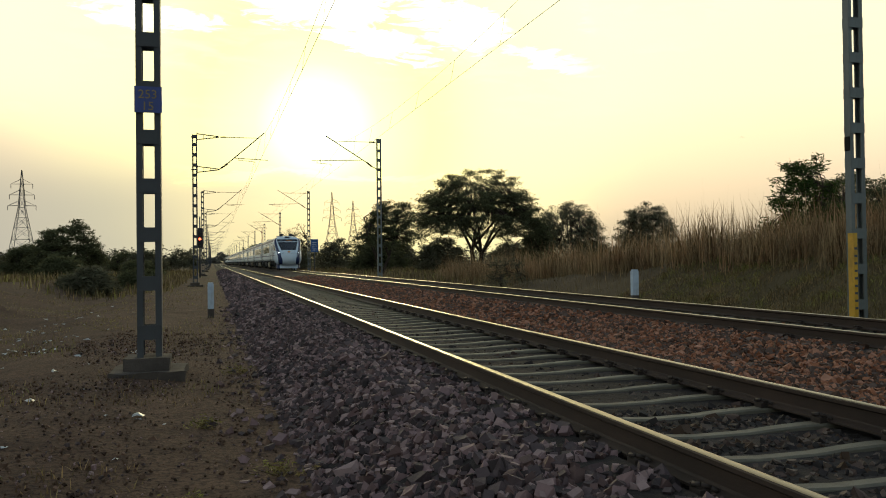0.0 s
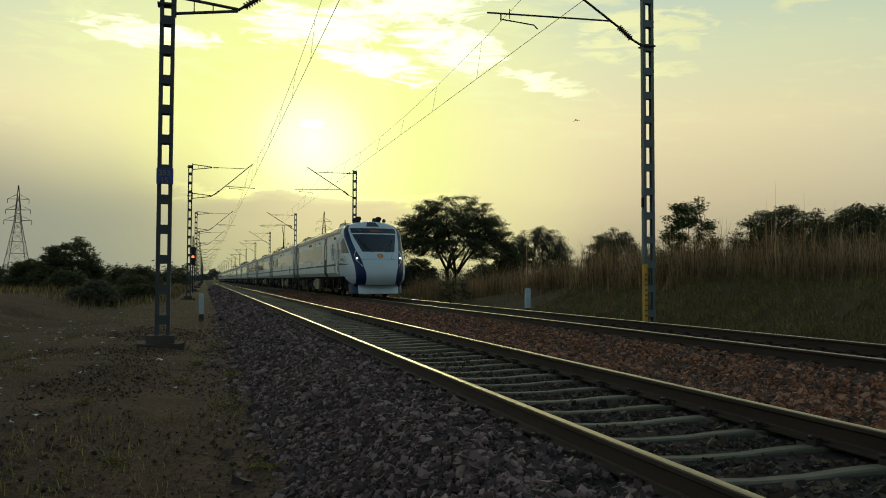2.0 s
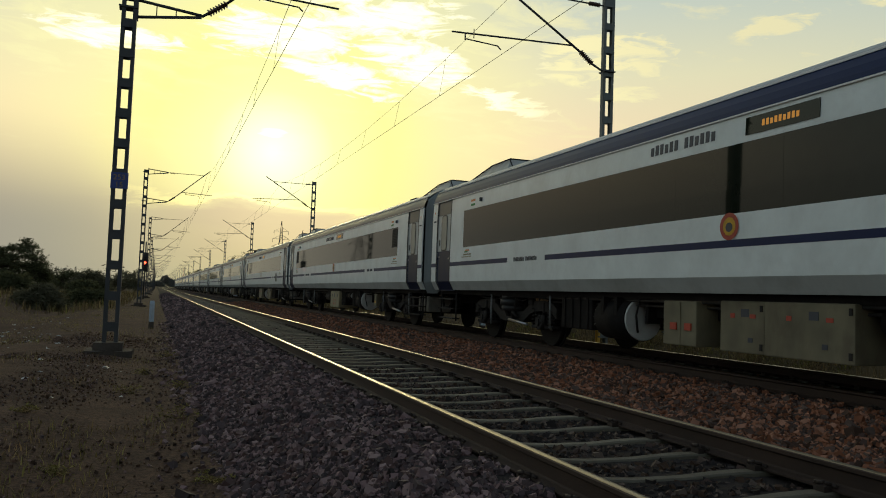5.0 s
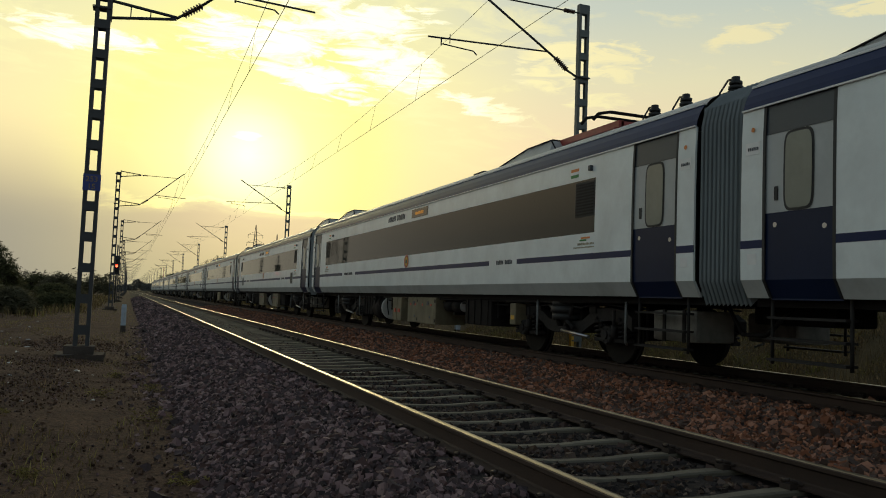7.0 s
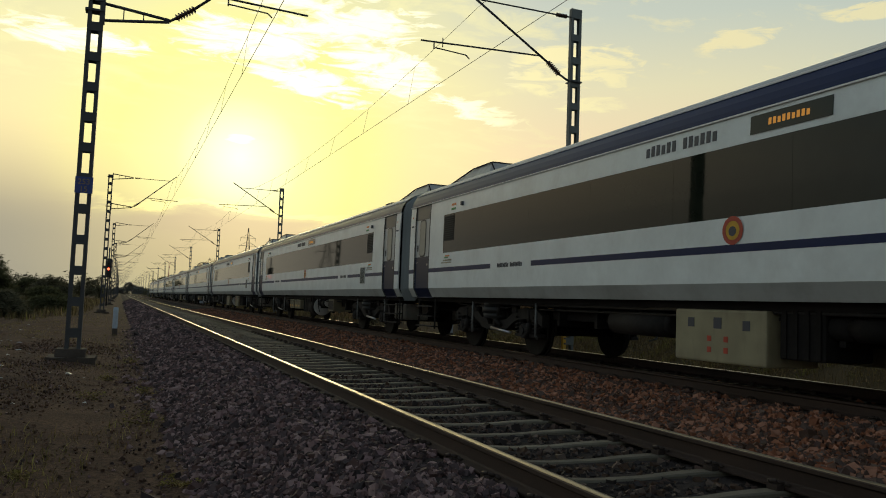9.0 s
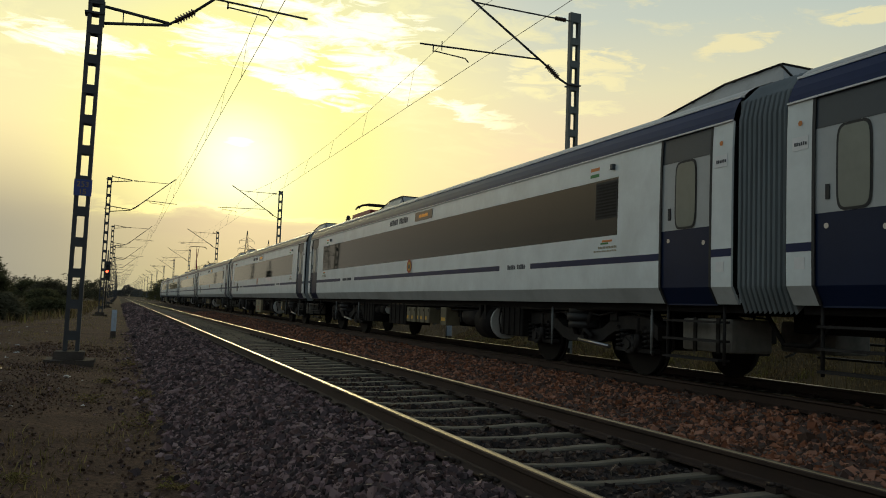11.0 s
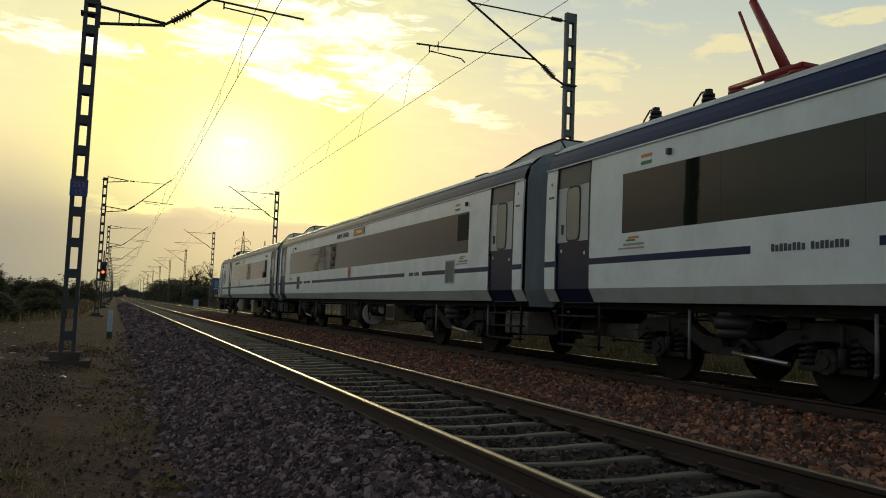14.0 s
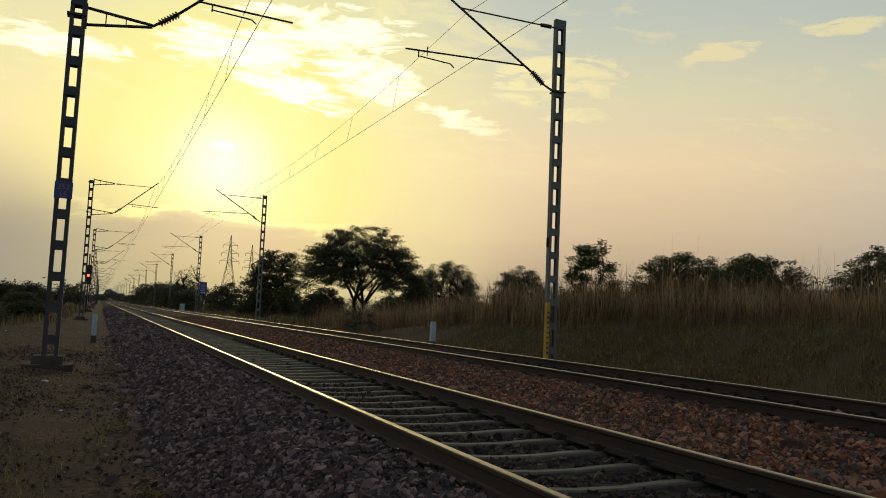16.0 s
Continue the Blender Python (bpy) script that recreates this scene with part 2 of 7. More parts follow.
def ground_material():
    """Bare reddish dirt by the line, going over to grass roots on the right-hand bank and dry field beyond."""
    mat = bpy.data.materials.new("dry dirt and grass")
    mat.use_nodes = True
    n = Nodes(mat.node_tree)
    where = n.add("ShaderNodeTexCoord").outputs["Object"]
    split = n.add("ShaderNodeSeparateXYZ")
    n.put(split.inputs[0], where)
    big, mid, fine = n.noise(where, 0.3, 4.0, 0.6), n.noise(where, 1.7, 5.0, 0.65), n.noise(where, 24.0, 4.0, 0.7)
    dirt = n.mix(n.ramp(mid, [(0.3, 0.0), (0.7, 1.0)]), (0.072, 0.042, 0.030), (0.150, 0.090, 0.060))
    dirt = n.mix(n.ramp(fine, [(0.45, 0.0), (0.60, 0.75)]), dirt, (0.030, 0.020, 0.016))
    moss = n.mix(fine, (0.065, 0.050, 0.027), (0.135, 0.105, 0.052))
    moss = n.mix(n.ramp(n.math("DIVIDE", split.outputs[1], 50.0), [(0.45, 0.0), (0.7, 0.85)]), moss, n.mix(fine, (0.06, 0.042, 0.026), (0.13, 0.095, 0.06)))
    edge = n.math("ADD", split.outputs[0], n.math("MULTIPLY", n.math("SUBTRACT", big, 0.5), 3.0))
    right = n.ramp(n.math("DIVIDE", edge, 20.0), [(0.40, 0.0), (0.47, 0.85)])
    left = n.ramp(n.math("DIVIDE", n.math("MULTIPLY", split.outputs[0], -1.0), 20.0), [(0.2, 0.0), (0.6, 0.30)])
    patches = n.ramp(big, [(0.45, 0.0), (0.62, 1.0)])
    green = n.math("MAXIMUM", right, n.math("MULTIPLY", left, patches))
    col = n.mix(green, dirt, moss)
    far = n.ramp(n.math("DIVIDE", split.outputs[1], 200.0), [(0.2, 0.0), (0.45, 0.8)])
    col = n.mix(n.math("MULTIPLY", far, patches), col, (0.075, 0.066, 0.034))
    shader = n.add("ShaderNodeBsdfPrincipled")
    n.put(shader.inputs["Base Color"], col)
    shader.inputs["Roughness"].default_value = 0.95
    shader.inputs["Specular IOR Level"].default_value = 0.1
    b = n.add("ShaderNodeBump")
    b.inputs["Strength"].default_value = 1.0
    b.inputs["Distance"].default_value = 0.05
    n.put(b.inputs["Height"], n.math("ADD", n.noise(where, 7.0, 6.0, 0.7), n.math("MULTIPLY", fine, 0.35)))
    n.tree.links.new(b.outputs[0], shader.inputs["Normal"])
    out = n.add("ShaderNodeOutputMaterial")
    n.tree.links.new(shader.outputs[0], out.inputs[0])
    return mat


DIRT = ground_material()
BALLAST_BED = material("ballast dust", (0.042, 0.034, 0.031), 0.95, vary=0.4, scale=2.0, fine=30, bump=0.03, bump_scale=14, spec=0.1)
STONE_GREY = material("ballast stone", (0.140, 0.102, 0.097), 0.85, vary=0.2, scale=8, fine=90, spec=0.35, island=0.8, bump=0.004, bump_scale=60,
                      colours=[(0.95, 0.9, 0.93), (1.25, 0.98, 0.92), (0.68, 0.64, 0.68), (0.48, 0.43, 0.45), (1.4, 1.28, 1.25), (0.85, 0.72, 0.74)])
STONE_DARK = material("oily ballast stone", (0.060, 0.047, 0.041), 0.85, vary=0.2, scale=8, fine=90, spec=0.25, island=0.6, bump=0.004, bump_scale=60,
                      colours=[(1, 1, 1), (1.5, 1.1, 0.8), (0.6, 0.6, 0.66), (0.4, 0.38, 0.38), (1.7, 1.55, 1.4), (0.9, 0.72, 0.66)])
STONE_RED = material("rusty ballast stone", (0.215, 0.116, 0.076), 0.85, vary=0.2, scale=8, fine=90, spec=0.25, island=0.75, bump=0.004, bump_scale=60,
                     colours=[(1, 1, 1), (1.45, 0.98, 0.72), (0.62, 0.78, 0.95), (0.40, 0.44, 0.52), (1.25, 1.1, 1.05), (0.85, 0.64, 0.52)])
CLOD = material("dry dirt clod", (0.115, 0.070, 0.048), 0.95, vary=0.3, scale=8, fine=60, spec=0.1, island=0.7)
CONCRETE = material("sleeper concrete", (0.155, 0.134, 0.098), 0.72, vary=0.18, scale=4, fine=45, bump=0.004, bump_scale=50, piece=0.2, spec=0.32,
                    streak=((0.07, 0.045, 0.03), (1.2, 3, 3), 0.6))
CEMENT = material("weathered cement", (0.085, 0.068, 0.057), 0.9, vary=0.25, scale=3, fine=35, bump=0.008, bump_scale=30, spec=0.2)
RAIL_RUST = material("rusty rail steel", (0.042, 0.023, 0.015), 0.75, 0.2, vary=0.35, scale=5, fine=70, bump=0.002, bump_scale=80, stretch=(1, 0.25, 1))
# Polished steel; the gold of the low sun is put into its base colour.
RAIL_SHINE = material("polished rail head with sun gold", (0.30, 0.235, 0.145), 0.29, 1.0, vary=0.1, scale=3, fine=40, stretch=(1, 0.1, 1), rough_vary=0.12)
IRON = material("dark clip iron", (0.05, 0.035, 0.028), 0.7, 0.4, vary=0.3, scale=20, fine=120)
GALV = material("galvanised mast steel", (0.062, 0.064, 0.068), 0.6, 0.2, vary=0.3, scale=1.5, fine=25, stretch=(1, 1, 0.3), spec=0.4)
PORCELAIN = material("brown porcelain", (0.07, 0.035, 0.022), 0.25, vary=0.15, scale=10, fine=80)
GALV_PALE = material("aluminium-painted mast steel", (0.145, 0.160, 0.155), 0.55, 0.2, vary=0.3, scale=1.5, fine=25, stretch=(1, 1, 0.3), spec=0.4,
                     streak=((0.05, 0.045, 0.04), (2, 2, 0.4), 0.6))
WIRE = material("weathered copper wire", (0.09, 0.07, 0.05), 0.5, 0.6, vary=0.2, scale=1, fine=10)


def part(name, bm, mat, parent=None, label=""):
    """Links a bmesh as one mesh object under a thing or part."""
    me = bpy.data.meshes.new(name)
    bm.to_mesh(me)
    bm.free()
    me.materials.append(mat)
    ob = new(name, me)
    if parent:
        ob.parent = parent
    if label:
        tagged(ob, label)
    return ob


def shared(name, me, parent, m):
    ob = new(name, me)
    ob.parent = parent
    ob.matrix_basis = m
    return ob


def thing(name, m, label, category, group="", kind=""):
    ob = new(name)
    ob.matrix_basis = m
    return tagged(ob, label, category, group, kind)


def raw(name, verts, faces, mat, parent=None, smooth=False):
    me = bpy.data.meshes.new(name)
    me.from_pydata([tuple(v) for v in verts], [], [tuple(f) for f in faces])
    me.materials.append(mat)
    if smooth:
        me.polygons.foreach_set("use_smooth", [True] * len(me.polygons))
    ob = new(name, me)
    if parent:
        ob.parent = parent
    return ob


def big_mesh(name, verts, tris, mat, parent=None, smooth=False):
    """A mesh of triangles from arrays."""
    me = bpy.data.meshes.new(name)
    verts = np.asarray(verts, np.float32)
    tris = np.asarray(tris, np.int32)
    me.vertices.add(len(verts))
    me.vertices.foreach_set("co", verts.ravel())
    me.loops.add(tris.size)
    me.loops.foreach_set("vertex_index", tris.ravel())
    me.polygons.add(len(tris))
    me.polygons.foreach_set("loop_start", np.arange(0, tris.size, 3, dtype=np.int32))
    me.update(calc_edges=True)
    me.polygons.foreach_set("use_smooth", [smooth] * len(tris))
    me.materials.append(mat)
    ob = new(name, me)
    if parent:
        ob.parent = parent
    return ob


def box(bm, x0, x1, y0, y1, z0, z1, bevel=0.0):
    vs = [bm.verts.new((x, y, z)) for z in (z0, z1) for x, y in ((x0, y0), (x1, y0), (x1, y1), (x0, y1))]
    fs = [bm.faces.new([vs[i] for i in f]) for f in ((3, 2, 1, 0), (4, 5, 6, 7), (0, 1, 5, 4), (1, 2, 6, 5), (2, 3, 7, 6), (3, 0, 4, 7))]
    if bevel:
        edges = {e for f in fs for e in f.edges}
        bmesh.ops.bevel(bm, geom=list(edges), offset=bevel, segments=2, affect="EDGES", profile=0.6)


def box_part(name, x0, x1, y0, y1, z0, z1, mat, parent, bevel=0.0, label=""):
    bm = bmesh.new()
    box(bm, x0, x1, y0, y1, z0, z1, bevel)
    return part(name, bm, mat, parent, label)


def tube(bm, a, b, r, r2=None, seg=8, caps=True):
    a, b = Vector(a), Vector(b)
    q = (b - a).to_track_quat("Z", "Y").to_matrix()
    r2 = r if r2 is None else r2
    rings = [[bm.verts.new(p + q @ Vector((rr * math.cos(k * math.tau / seg), rr * math.sin(k * math.tau / seg), 0))) for k in range(seg)] for p, rr in ((a, r), (b, r2))]
    for k in range(seg):
        f = bm.faces.new((rings[0][k], rings[0][(k + 1) % seg], rings[1][(k + 1) % seg], rings[1][k]))
        f.smooth = True
    if caps:
        bm.faces.new(rings[0][::-1])
        bm.faces.new(rings[1])


def tube_part(name, a, b, r, mat, parent, r2=None, seg=8, label=""):
    bm = bmesh.new()
    tube(bm, a, b, r, r2, seg)
    return part(name, bm, mat, parent, label)


def path_tube(bm, pts, r, seg=6):
    for a, b in zip(pts, pts[1:]):
        tube(bm, a, b, r, seg=seg)


def disc_part(name, centre, axis, r, width, mat, parent, seg=24, label="", bevel=0.0):
    a = Vector(centre) - Vector(axis).normalized() * width / 2
    bm = bmesh.new()
    tube(bm, a, a + Vector(axis).normalized() * width, r, seg=seg)
    return part(name, bm, mat, parent, label)


def sweep(name, profile, y0, y1, mat, parent=None, closed=True):
    """A prism along the track from an (x, z) outline."""
    bm = bmesh.new()
    rings = [[bm.verts.new((x, y, z)) for x, z in profile] for y in (y0, y1)]
    count = len(profile)
    for k in range(count if closed else count - 1):
        j = (k + 1) % count
        bm.faces.new((rings[0][k], rings[0][j], rings[1][j], rings[1][k]))
    if closed:
        bm.faces.new(rings[0])
        bm.faces.new(rings[1][::-1])
    bmesh.ops.recalc_face_normals(bm, faces=bm.faces)
    return part(name, bm, mat, parent)


# ---- ground ----
def smooth(a, b, x):
    t = min(1.0, max(0.0, (x - a) / (b - a)))
    return t * t * (3 - 2 * t)


def ground_height(x, y):
    z = -0.52
    near = 1 - smooth(45, 90, abs(y))
    rough_ = noise.noise(Vector((x * 0.35, y * 0.35, 0))) * 0.10 + noise.noise(Vector((x * 1.3, y * 1.3, 5))) * 0.035
    if x < -2.6:
        k = smooth(-2.6, -4.5, x)
        z += k * rough_ * 0.9 + 0.16 * smooth(-4.6, -6.5, x) * noise.noise(Vector((x * 0.55, y * 0.45, 8)))
        z += 0.10 * smooth(-3.0, -5.0, x) - 0.30 * smooth(-5.5, -8.0, x) * near + 0.85 * smooth(-8.5, -12.5, x) * near
        z += 0.25 * smooth(-14, -30, x) * noise.noise(Vector((x * 0.05, y * 0.05, 2)))
    elif x > D + 2.6:
        k = smooth(D + 2.6, D + 4, x)
        z += k * rough_ * 1.7
        z += 1.25 * smooth(D + 3.2, D + 7.5, x) * (1 - smooth(26, 52, y)) + 0.25 * smooth(D + 3, D + 9, x)
    return z


def axis_steps(marks):
    out = []
    for a, b, s in marks:
        out += list(np.arange(a, b, s))
    return out + [marks[-1][1]]


def build_ground():
    xs = axis_steps([(-3000, -400, 400), (-400, -60, 40), (-60, -14, 2), (-14, 20, 0.25), (20, 60, 2), (60, 400, 40), (400, 3000, 400)])
    ys = axis_steps([(-400, -20, 40), (-20, 40, 0.3), (40, 100, 2), (100, 400, 20), (400, 4000, 400)])
    verts = [(x, y, ground_height(x, y)) for y in ys for x in xs]
    w = len(xs)
    faces = [(j * w + i, j * w + i + 1, (j + 1) * w + i + 1, (j + 1) * w + i) for j in range(len(ys) - 1) for i in range(w - 1)]
    ob = raw("ground", verts, faces, DIRT, smooth=True)
    tagged(ob, "dry brown dirt with sparse grass beside the railway", "ground", kind="structure")


build_ground()

# ---- ballast ----
BED = [(-2.75, -0.62), (-2.42, -0.47), (-1.75, -0.175), (-1.02, -0.16), (-0.99, -0.212), (0.99, -0.212), (1.02, -0.16), (1.7, -0.18), (2.62, -0.29), (3.5, -0.18), (4.25, -0.15),
       (4.28, -0.21), (6.26, -0.21), (6.29, -0.15), (7.0, -0.18), (8.0, -0.62)]


def bed_height(x):
    for (a, za), (b, zb) in zip(BED, BED[1:]):
        if a <= x <= b:
            return za + (zb - za) * (x - a) / (b - a)
    return -0.6


bed = sweep("ballast_bed", BED + [(8.0, -1.0), (-2.75, -1.0)], -60, 1080, BALLAST_BED)
tagged(bed, "bed of crushed stone under the two tracks", "ballast bed", kind="structure")


def stones(name, x0, x1, y0, y1, per_m2, size, mat, parent, keep=None, lift=0.0, seed=1, height=bed_height):
    """Crushed stone: jittered angular lumps strewn over the bed."""
    rng = np.random.default_rng(seed)
    n = int((x1 - x0) * (y1 - y0) * per_m2)
    x, y = rng.uniform(x0, x1, n), rng.uniform(y0, y1, n)
    if keep:
        ok = keep(x, y, rng)
        x, y = x[ok], y[ok]
        n = len(x)
    ico = np.array([(x, y, z) for z in (-1, 1) for y in (-1, 1) for x in (-1, 1)]) / 1.45
    tri = np.array([(0, 2, 3), (0, 3, 1), (4, 5, 7), (4, 7, 6), (0, 1, 5), (0, 5, 4), (2, 6, 7), (2, 7, 3), (0, 4, 6), (0, 6, 2), (1, 3, 7), (1, 7, 5)])
    v = np.repeat(ico[None], n, 0) * rng.uniform(0.62, 1.3, (n, 8, 1))
    s = size * rng.lognormal(0, 0.28, (n, 1, 1)) * rng.uniform(0.65, 1.25, (n, 1, 3)) * 0.5
    v = v * s
    q = rng.normal(size=(n, 4))
    q /= np.linalg.norm(q, axis=1, keepdims=True)
    w_, i, j, k = q.T
    r = np.stack([np.stack([1 - 2 * (j * j + k * k), 2 * (i * j - k * w_), 2 * (i * k + j * w_)], -1), np.stack([2 * (i * j + k * w_), 1 - 2 * (i * i + k * k), 2 * (j * k - i * w_)], -1),
                  np.stack([2 * (i * k - j * w_), 2 * (j * k + i * w_), 1 - 2 * (i * i + j * j)], -1)], 1)
    v = np.einsum("nij,nvj->nvi", r, v)
    z = np.array([height(a) for a in x]) + lift + rng.uniform(-0.012, 0.022, n)
    v += np.stack([x, y, z], -1)[:, None, :]
    t = (tri[None] + (np.arange(n) * 8)[:, None, None]).reshape(-1, 3)
    ob = big_mesh(name, v.reshape(-1, 3), t, mat, parent)
    return tagged(ob, kind="stuff")


# ---- tracks ----
RAIL = [(-0.075, -0.172), (0.075, -0.172), (0.075, -0.160), (0.02, -0.142), (0.009, -0.13), (0.009, -0.052), (0.036, -0.036), (0.036, -0.014), (0.022, -0.005),
        (-0.022, -0.005), (-0.036, -0.014), (-0.036, -0.036), (-0.009, -0.052), (-0.009, -0.13), (-0.02, -0.142), (-0.075, -0.160)]


def sleeper_mesh():
    """Prestressed concrete sleeper: high, wide seats and a waisted, sunken middle."""
    xs = [-1.375, -1.30, -0.62, -0.42, -0.18, 0.18, 0.42, 0.62, 1.30, 1.375]
    tops = [-0.22, -0.178, -0.178, -0.184, -0.198, -0.198, -0.184, -0.178, -0.178, -0.22]
    half = [0.05, 0.058, 0.058, 0.054, 0.050, 0.050, 0.054, 0.058, 0.058, 0.05]
    bm = bmesh.new()
    rings = []
    for x, t, h in zip(xs, tops, half):
        rings.append([bm.verts.new(p) for p in ((x, -h - 0.012, -0.36), (x, -h, t - 0.012), (x, -h + 0.012, t), (x, h - 0.012, t), (x, h, t - 0.012), (x, h + 0.012, -0.36))])
    for a, b in zip(rings, rings[1:]):
        for k in range(5):
            bm.faces.new((a[k], a[k + 1], b[k + 1], b[k]))
    bm.faces.new(rings[0])
    bm.faces.new(rings[-1][::-1])
    bmesh.ops.recalc_face_normals(bm, faces=bm.faces)
    me = bpy.data.meshes.new("sleeper")
    bm.to_mesh(me)
    bm.free()
    me.materials.append(CONCRETE)
    return me


def clip_mesh():
    """Bent spring clip with its cast shoulder, at one side of a rail foot."""
    bm = bmesh.new()
    pts = [(0.0, -0.06, -0.165), (0.045, -0.055, -0.13), (0.075, -0.02, -0.125), (0.055, 0.02, -0.12), (0.01, 0.035, -0.135), (-0.015, 0.06, -0.15)]
    path_tube(bm, pts, 0.013, 5)
    box(bm, 0.02, 0.075, -0.045, 0.045, -0.182, -0.14)
    me = bpy.data.meshes.new("rail_clip")
    bm.to_mesh(me)
    bm.free()
    me.materials.append(IRON)
    return me


SLEEPER, CLIP = sleeper_mesh(), clip_mesh()


def build_track(name, x, label, first, count, clips):
    t = thing(name, pose(x, 0, 0.025 if x else 0), label, "railway track", "the two tracks", "structure")
    for side in (-1, 1):
        r = sweep("rail", [(px + side * 0.874, pz) for px, pz in RAIL], -60, 1080, RAIL_RUST, t)
        tagged(r, "rust-brown steel rail")
        shine = [(side * 0.874 + px, pz) for px, pz in ((-0.028, -0.0078), (-0.022, -0.0038), (-0.010, -0.0006), (0.0, 0.0006), (0.010, -0.0006), (0.018, -0.0030))]
        s = sweep("running_surface", shine, -60, 1080, RAIL_SHINE, r, closed=False)
        tagged(s, "polished rail head with sunlit gold in its colour")
    for k in range(count):
        y = first + 0.6 * k
        s = shared("sleeper", SLEEPER, t, pose(0, y, 0))
        if clips[0] <= y <= clips[1]:
            for side in (-1, 1):
                for inner in (-1, 1):
                    shared("rail_clip", CLIP, s, pose(side * 0.874 + inner * 0.06, 0, 0, 0, 0, 0 if inner > 0 else 180))
    base = [np.array(v.co) for v in SLEEPER.vertices]
    SLEEPER.calc_loop_triangles()
    tri = np.array([tuple(p.vertices) for p in SLEEPER.loop_triangles])
    far = [first + 0.6 * k for k in range(count, count + 500)] + [first - 0.6 * k for k in range(1, 60)]
    vs = np.concatenate([np.array(base) + (0, y, 0) for y in far])
    ts = np.concatenate([tri + i * len(base) for i in range(len(far))])
    tagged(big_mesh("far_sleepers", vs, ts, CONCRETE, t), kind="stuff")
    return t


NEAR = build_track("track_1", 0, "near railway track, bright rails on concrete sleepers", 0.321, 180, (3, 26))
FAR = build_track("track_2", D, "far railway track, bright rails on concrete sleepers", 0.10, 120, (6, 18))


def off_sleepers(x, y, rng):
    """Stones stay off rails and mostly off the sleeper tops."""
    k = np.minimum(np.abs(x), np.abs(x - D))
    on_sleeper = (np.abs(((y - 0.321 + 0.3) % 0.6) - 0.3) < 0.12) & (k < 1.36)
    on_rail = (np.abs(k - 0.874) < 0.10)
    return ~(on_rail | (on_sleeper & (rng.random(len(x)) > 0.012)))


# ---- ballast stones ----
stones("ballast_stones", -2.75, -0.95, 2.6, 10, 1450, 0.047, STONE_GREY, bed, off_sleepers, 0.0, 1)
stones("ballast_stones", -2.75, -0.95, 10, 24, 620, 0.06, STONE_GREY, bed, off_sleepers, 0.0, 11)
stones("ballast_stones", -2.75, -0.95, 24, 50, 220, 0.09, STONE_GREY, bed, off_sleepers, 0.0, 2)
stones("ballast_stones", -0.8, 0.8, 3.2, 12, 640, 0.046, STONE_DARK, bed, off_sleepers, -0.016, 3)
stones("ballast_stones", -0.8, 0.8, 12, 60, 230, 0.05, STONE_DARK, bed, off_sleepers, -0.036, 13)
stones("ballast_stones", 0.95, 4.4, 4.5, 20, 640, 0.055, STONE_RED, bed, off_sleepers, 0.0, 4)
stones("ballast_stones", 0.95, 4.4, 20, 70, 190, 0.07, STONE_RED, bed, off_sleepers, 0.0, 5)
stones("ballast_stones", 4.4, 7.7, 7, 40, 110, 0.07, STONE_RED, bed, off_sleepers, -0.01, 6)
stones("ballast_stones", -2.75, -0.95, 50, 140, 45, 0.13, STONE_GREY, bed, off_sleepers, 0.0, 7)
stones("ballast_stones", -2.75, -0.95, -8, 2.6, 260, 0.075, STONE_GREY, bed, off_sleepers, 0.0, 15)
stones("ballast_stones", -0.8, 0.8, -8, 3.2, 140, 0.06, STONE_DARK, bed, off_sleepers, -0.012, 16)
stones("ballast_stones", 0.95, 4.4, -8, 4.5, 190, 0.08, STONE_RED, bed, off_sleepers, 0.0, 17)
stones("ballast_stones", 4.4, 7.7, -8, 7, 90, 0.08, STONE_RED, bed, off_sleepers, 0.0, 18)
stones("stray_stones", -3.5, -2.45, 2.6, 34, 130, 0.07, STONE_GREY, bed, lambda x, y, r: r.random(len(x)) < np.clip((x + 3.5) / 1.05, 0, 1) ** 3.2, -0.012, 8, lambda x: max(bed_height(x), ground_height(x, 8)))
stones("dirt_clods", -8.5, -2.7, 2.6, 24, 90, 0.026, CLOD, bed, None, -0.006, 19, lambda x: ground_height(x, 8))
stones("pebbles", -8.0, -2.6, 2.6, 22, 60, 0.02, STONE_GREY, bed, None, -0.004, 9, lambda x: ground_height(x, 8))



def loose_stones():
    """The nearest stones, each an object of its own."""
    rng = np.random.default_rng(12)
    shapes = []
    for k in range(10):
        bm = bmesh.new()
        bmesh.ops.create_icosphere(bm, subdivisions=1, radius=0.5)
        sx, sy, sz = rng.uniform(0.7, 1.3, 3)
        for v in bm.verts:
            v.co *= rng.uniform(0.7, 1.2)
            v.co.x, v.co.y, v.co.z = v.co.x * sx, v.co.y * sy, v.co.z * sz * 0.8
        me = bpy.data.meshes.new("stone")
        bm.to_mesh(me)
        bm.free()
        me.materials.append(STONE_PIECE)
        shapes.append(me)
    for k in range(290):
        x, y = rng.uniform(-2.65, -1.15), rng.uniform(3.0, 6.2)
        s = 0.050 * rng.uniform(0.7, 1.35)
        m = Matrix.LocRotScale((x, y, bed_height(x) + 0.018), Euler(rng.uniform(0, 6, 3)), (s, s, s))
        shared("stone", shapes[k % 10], bed, m)


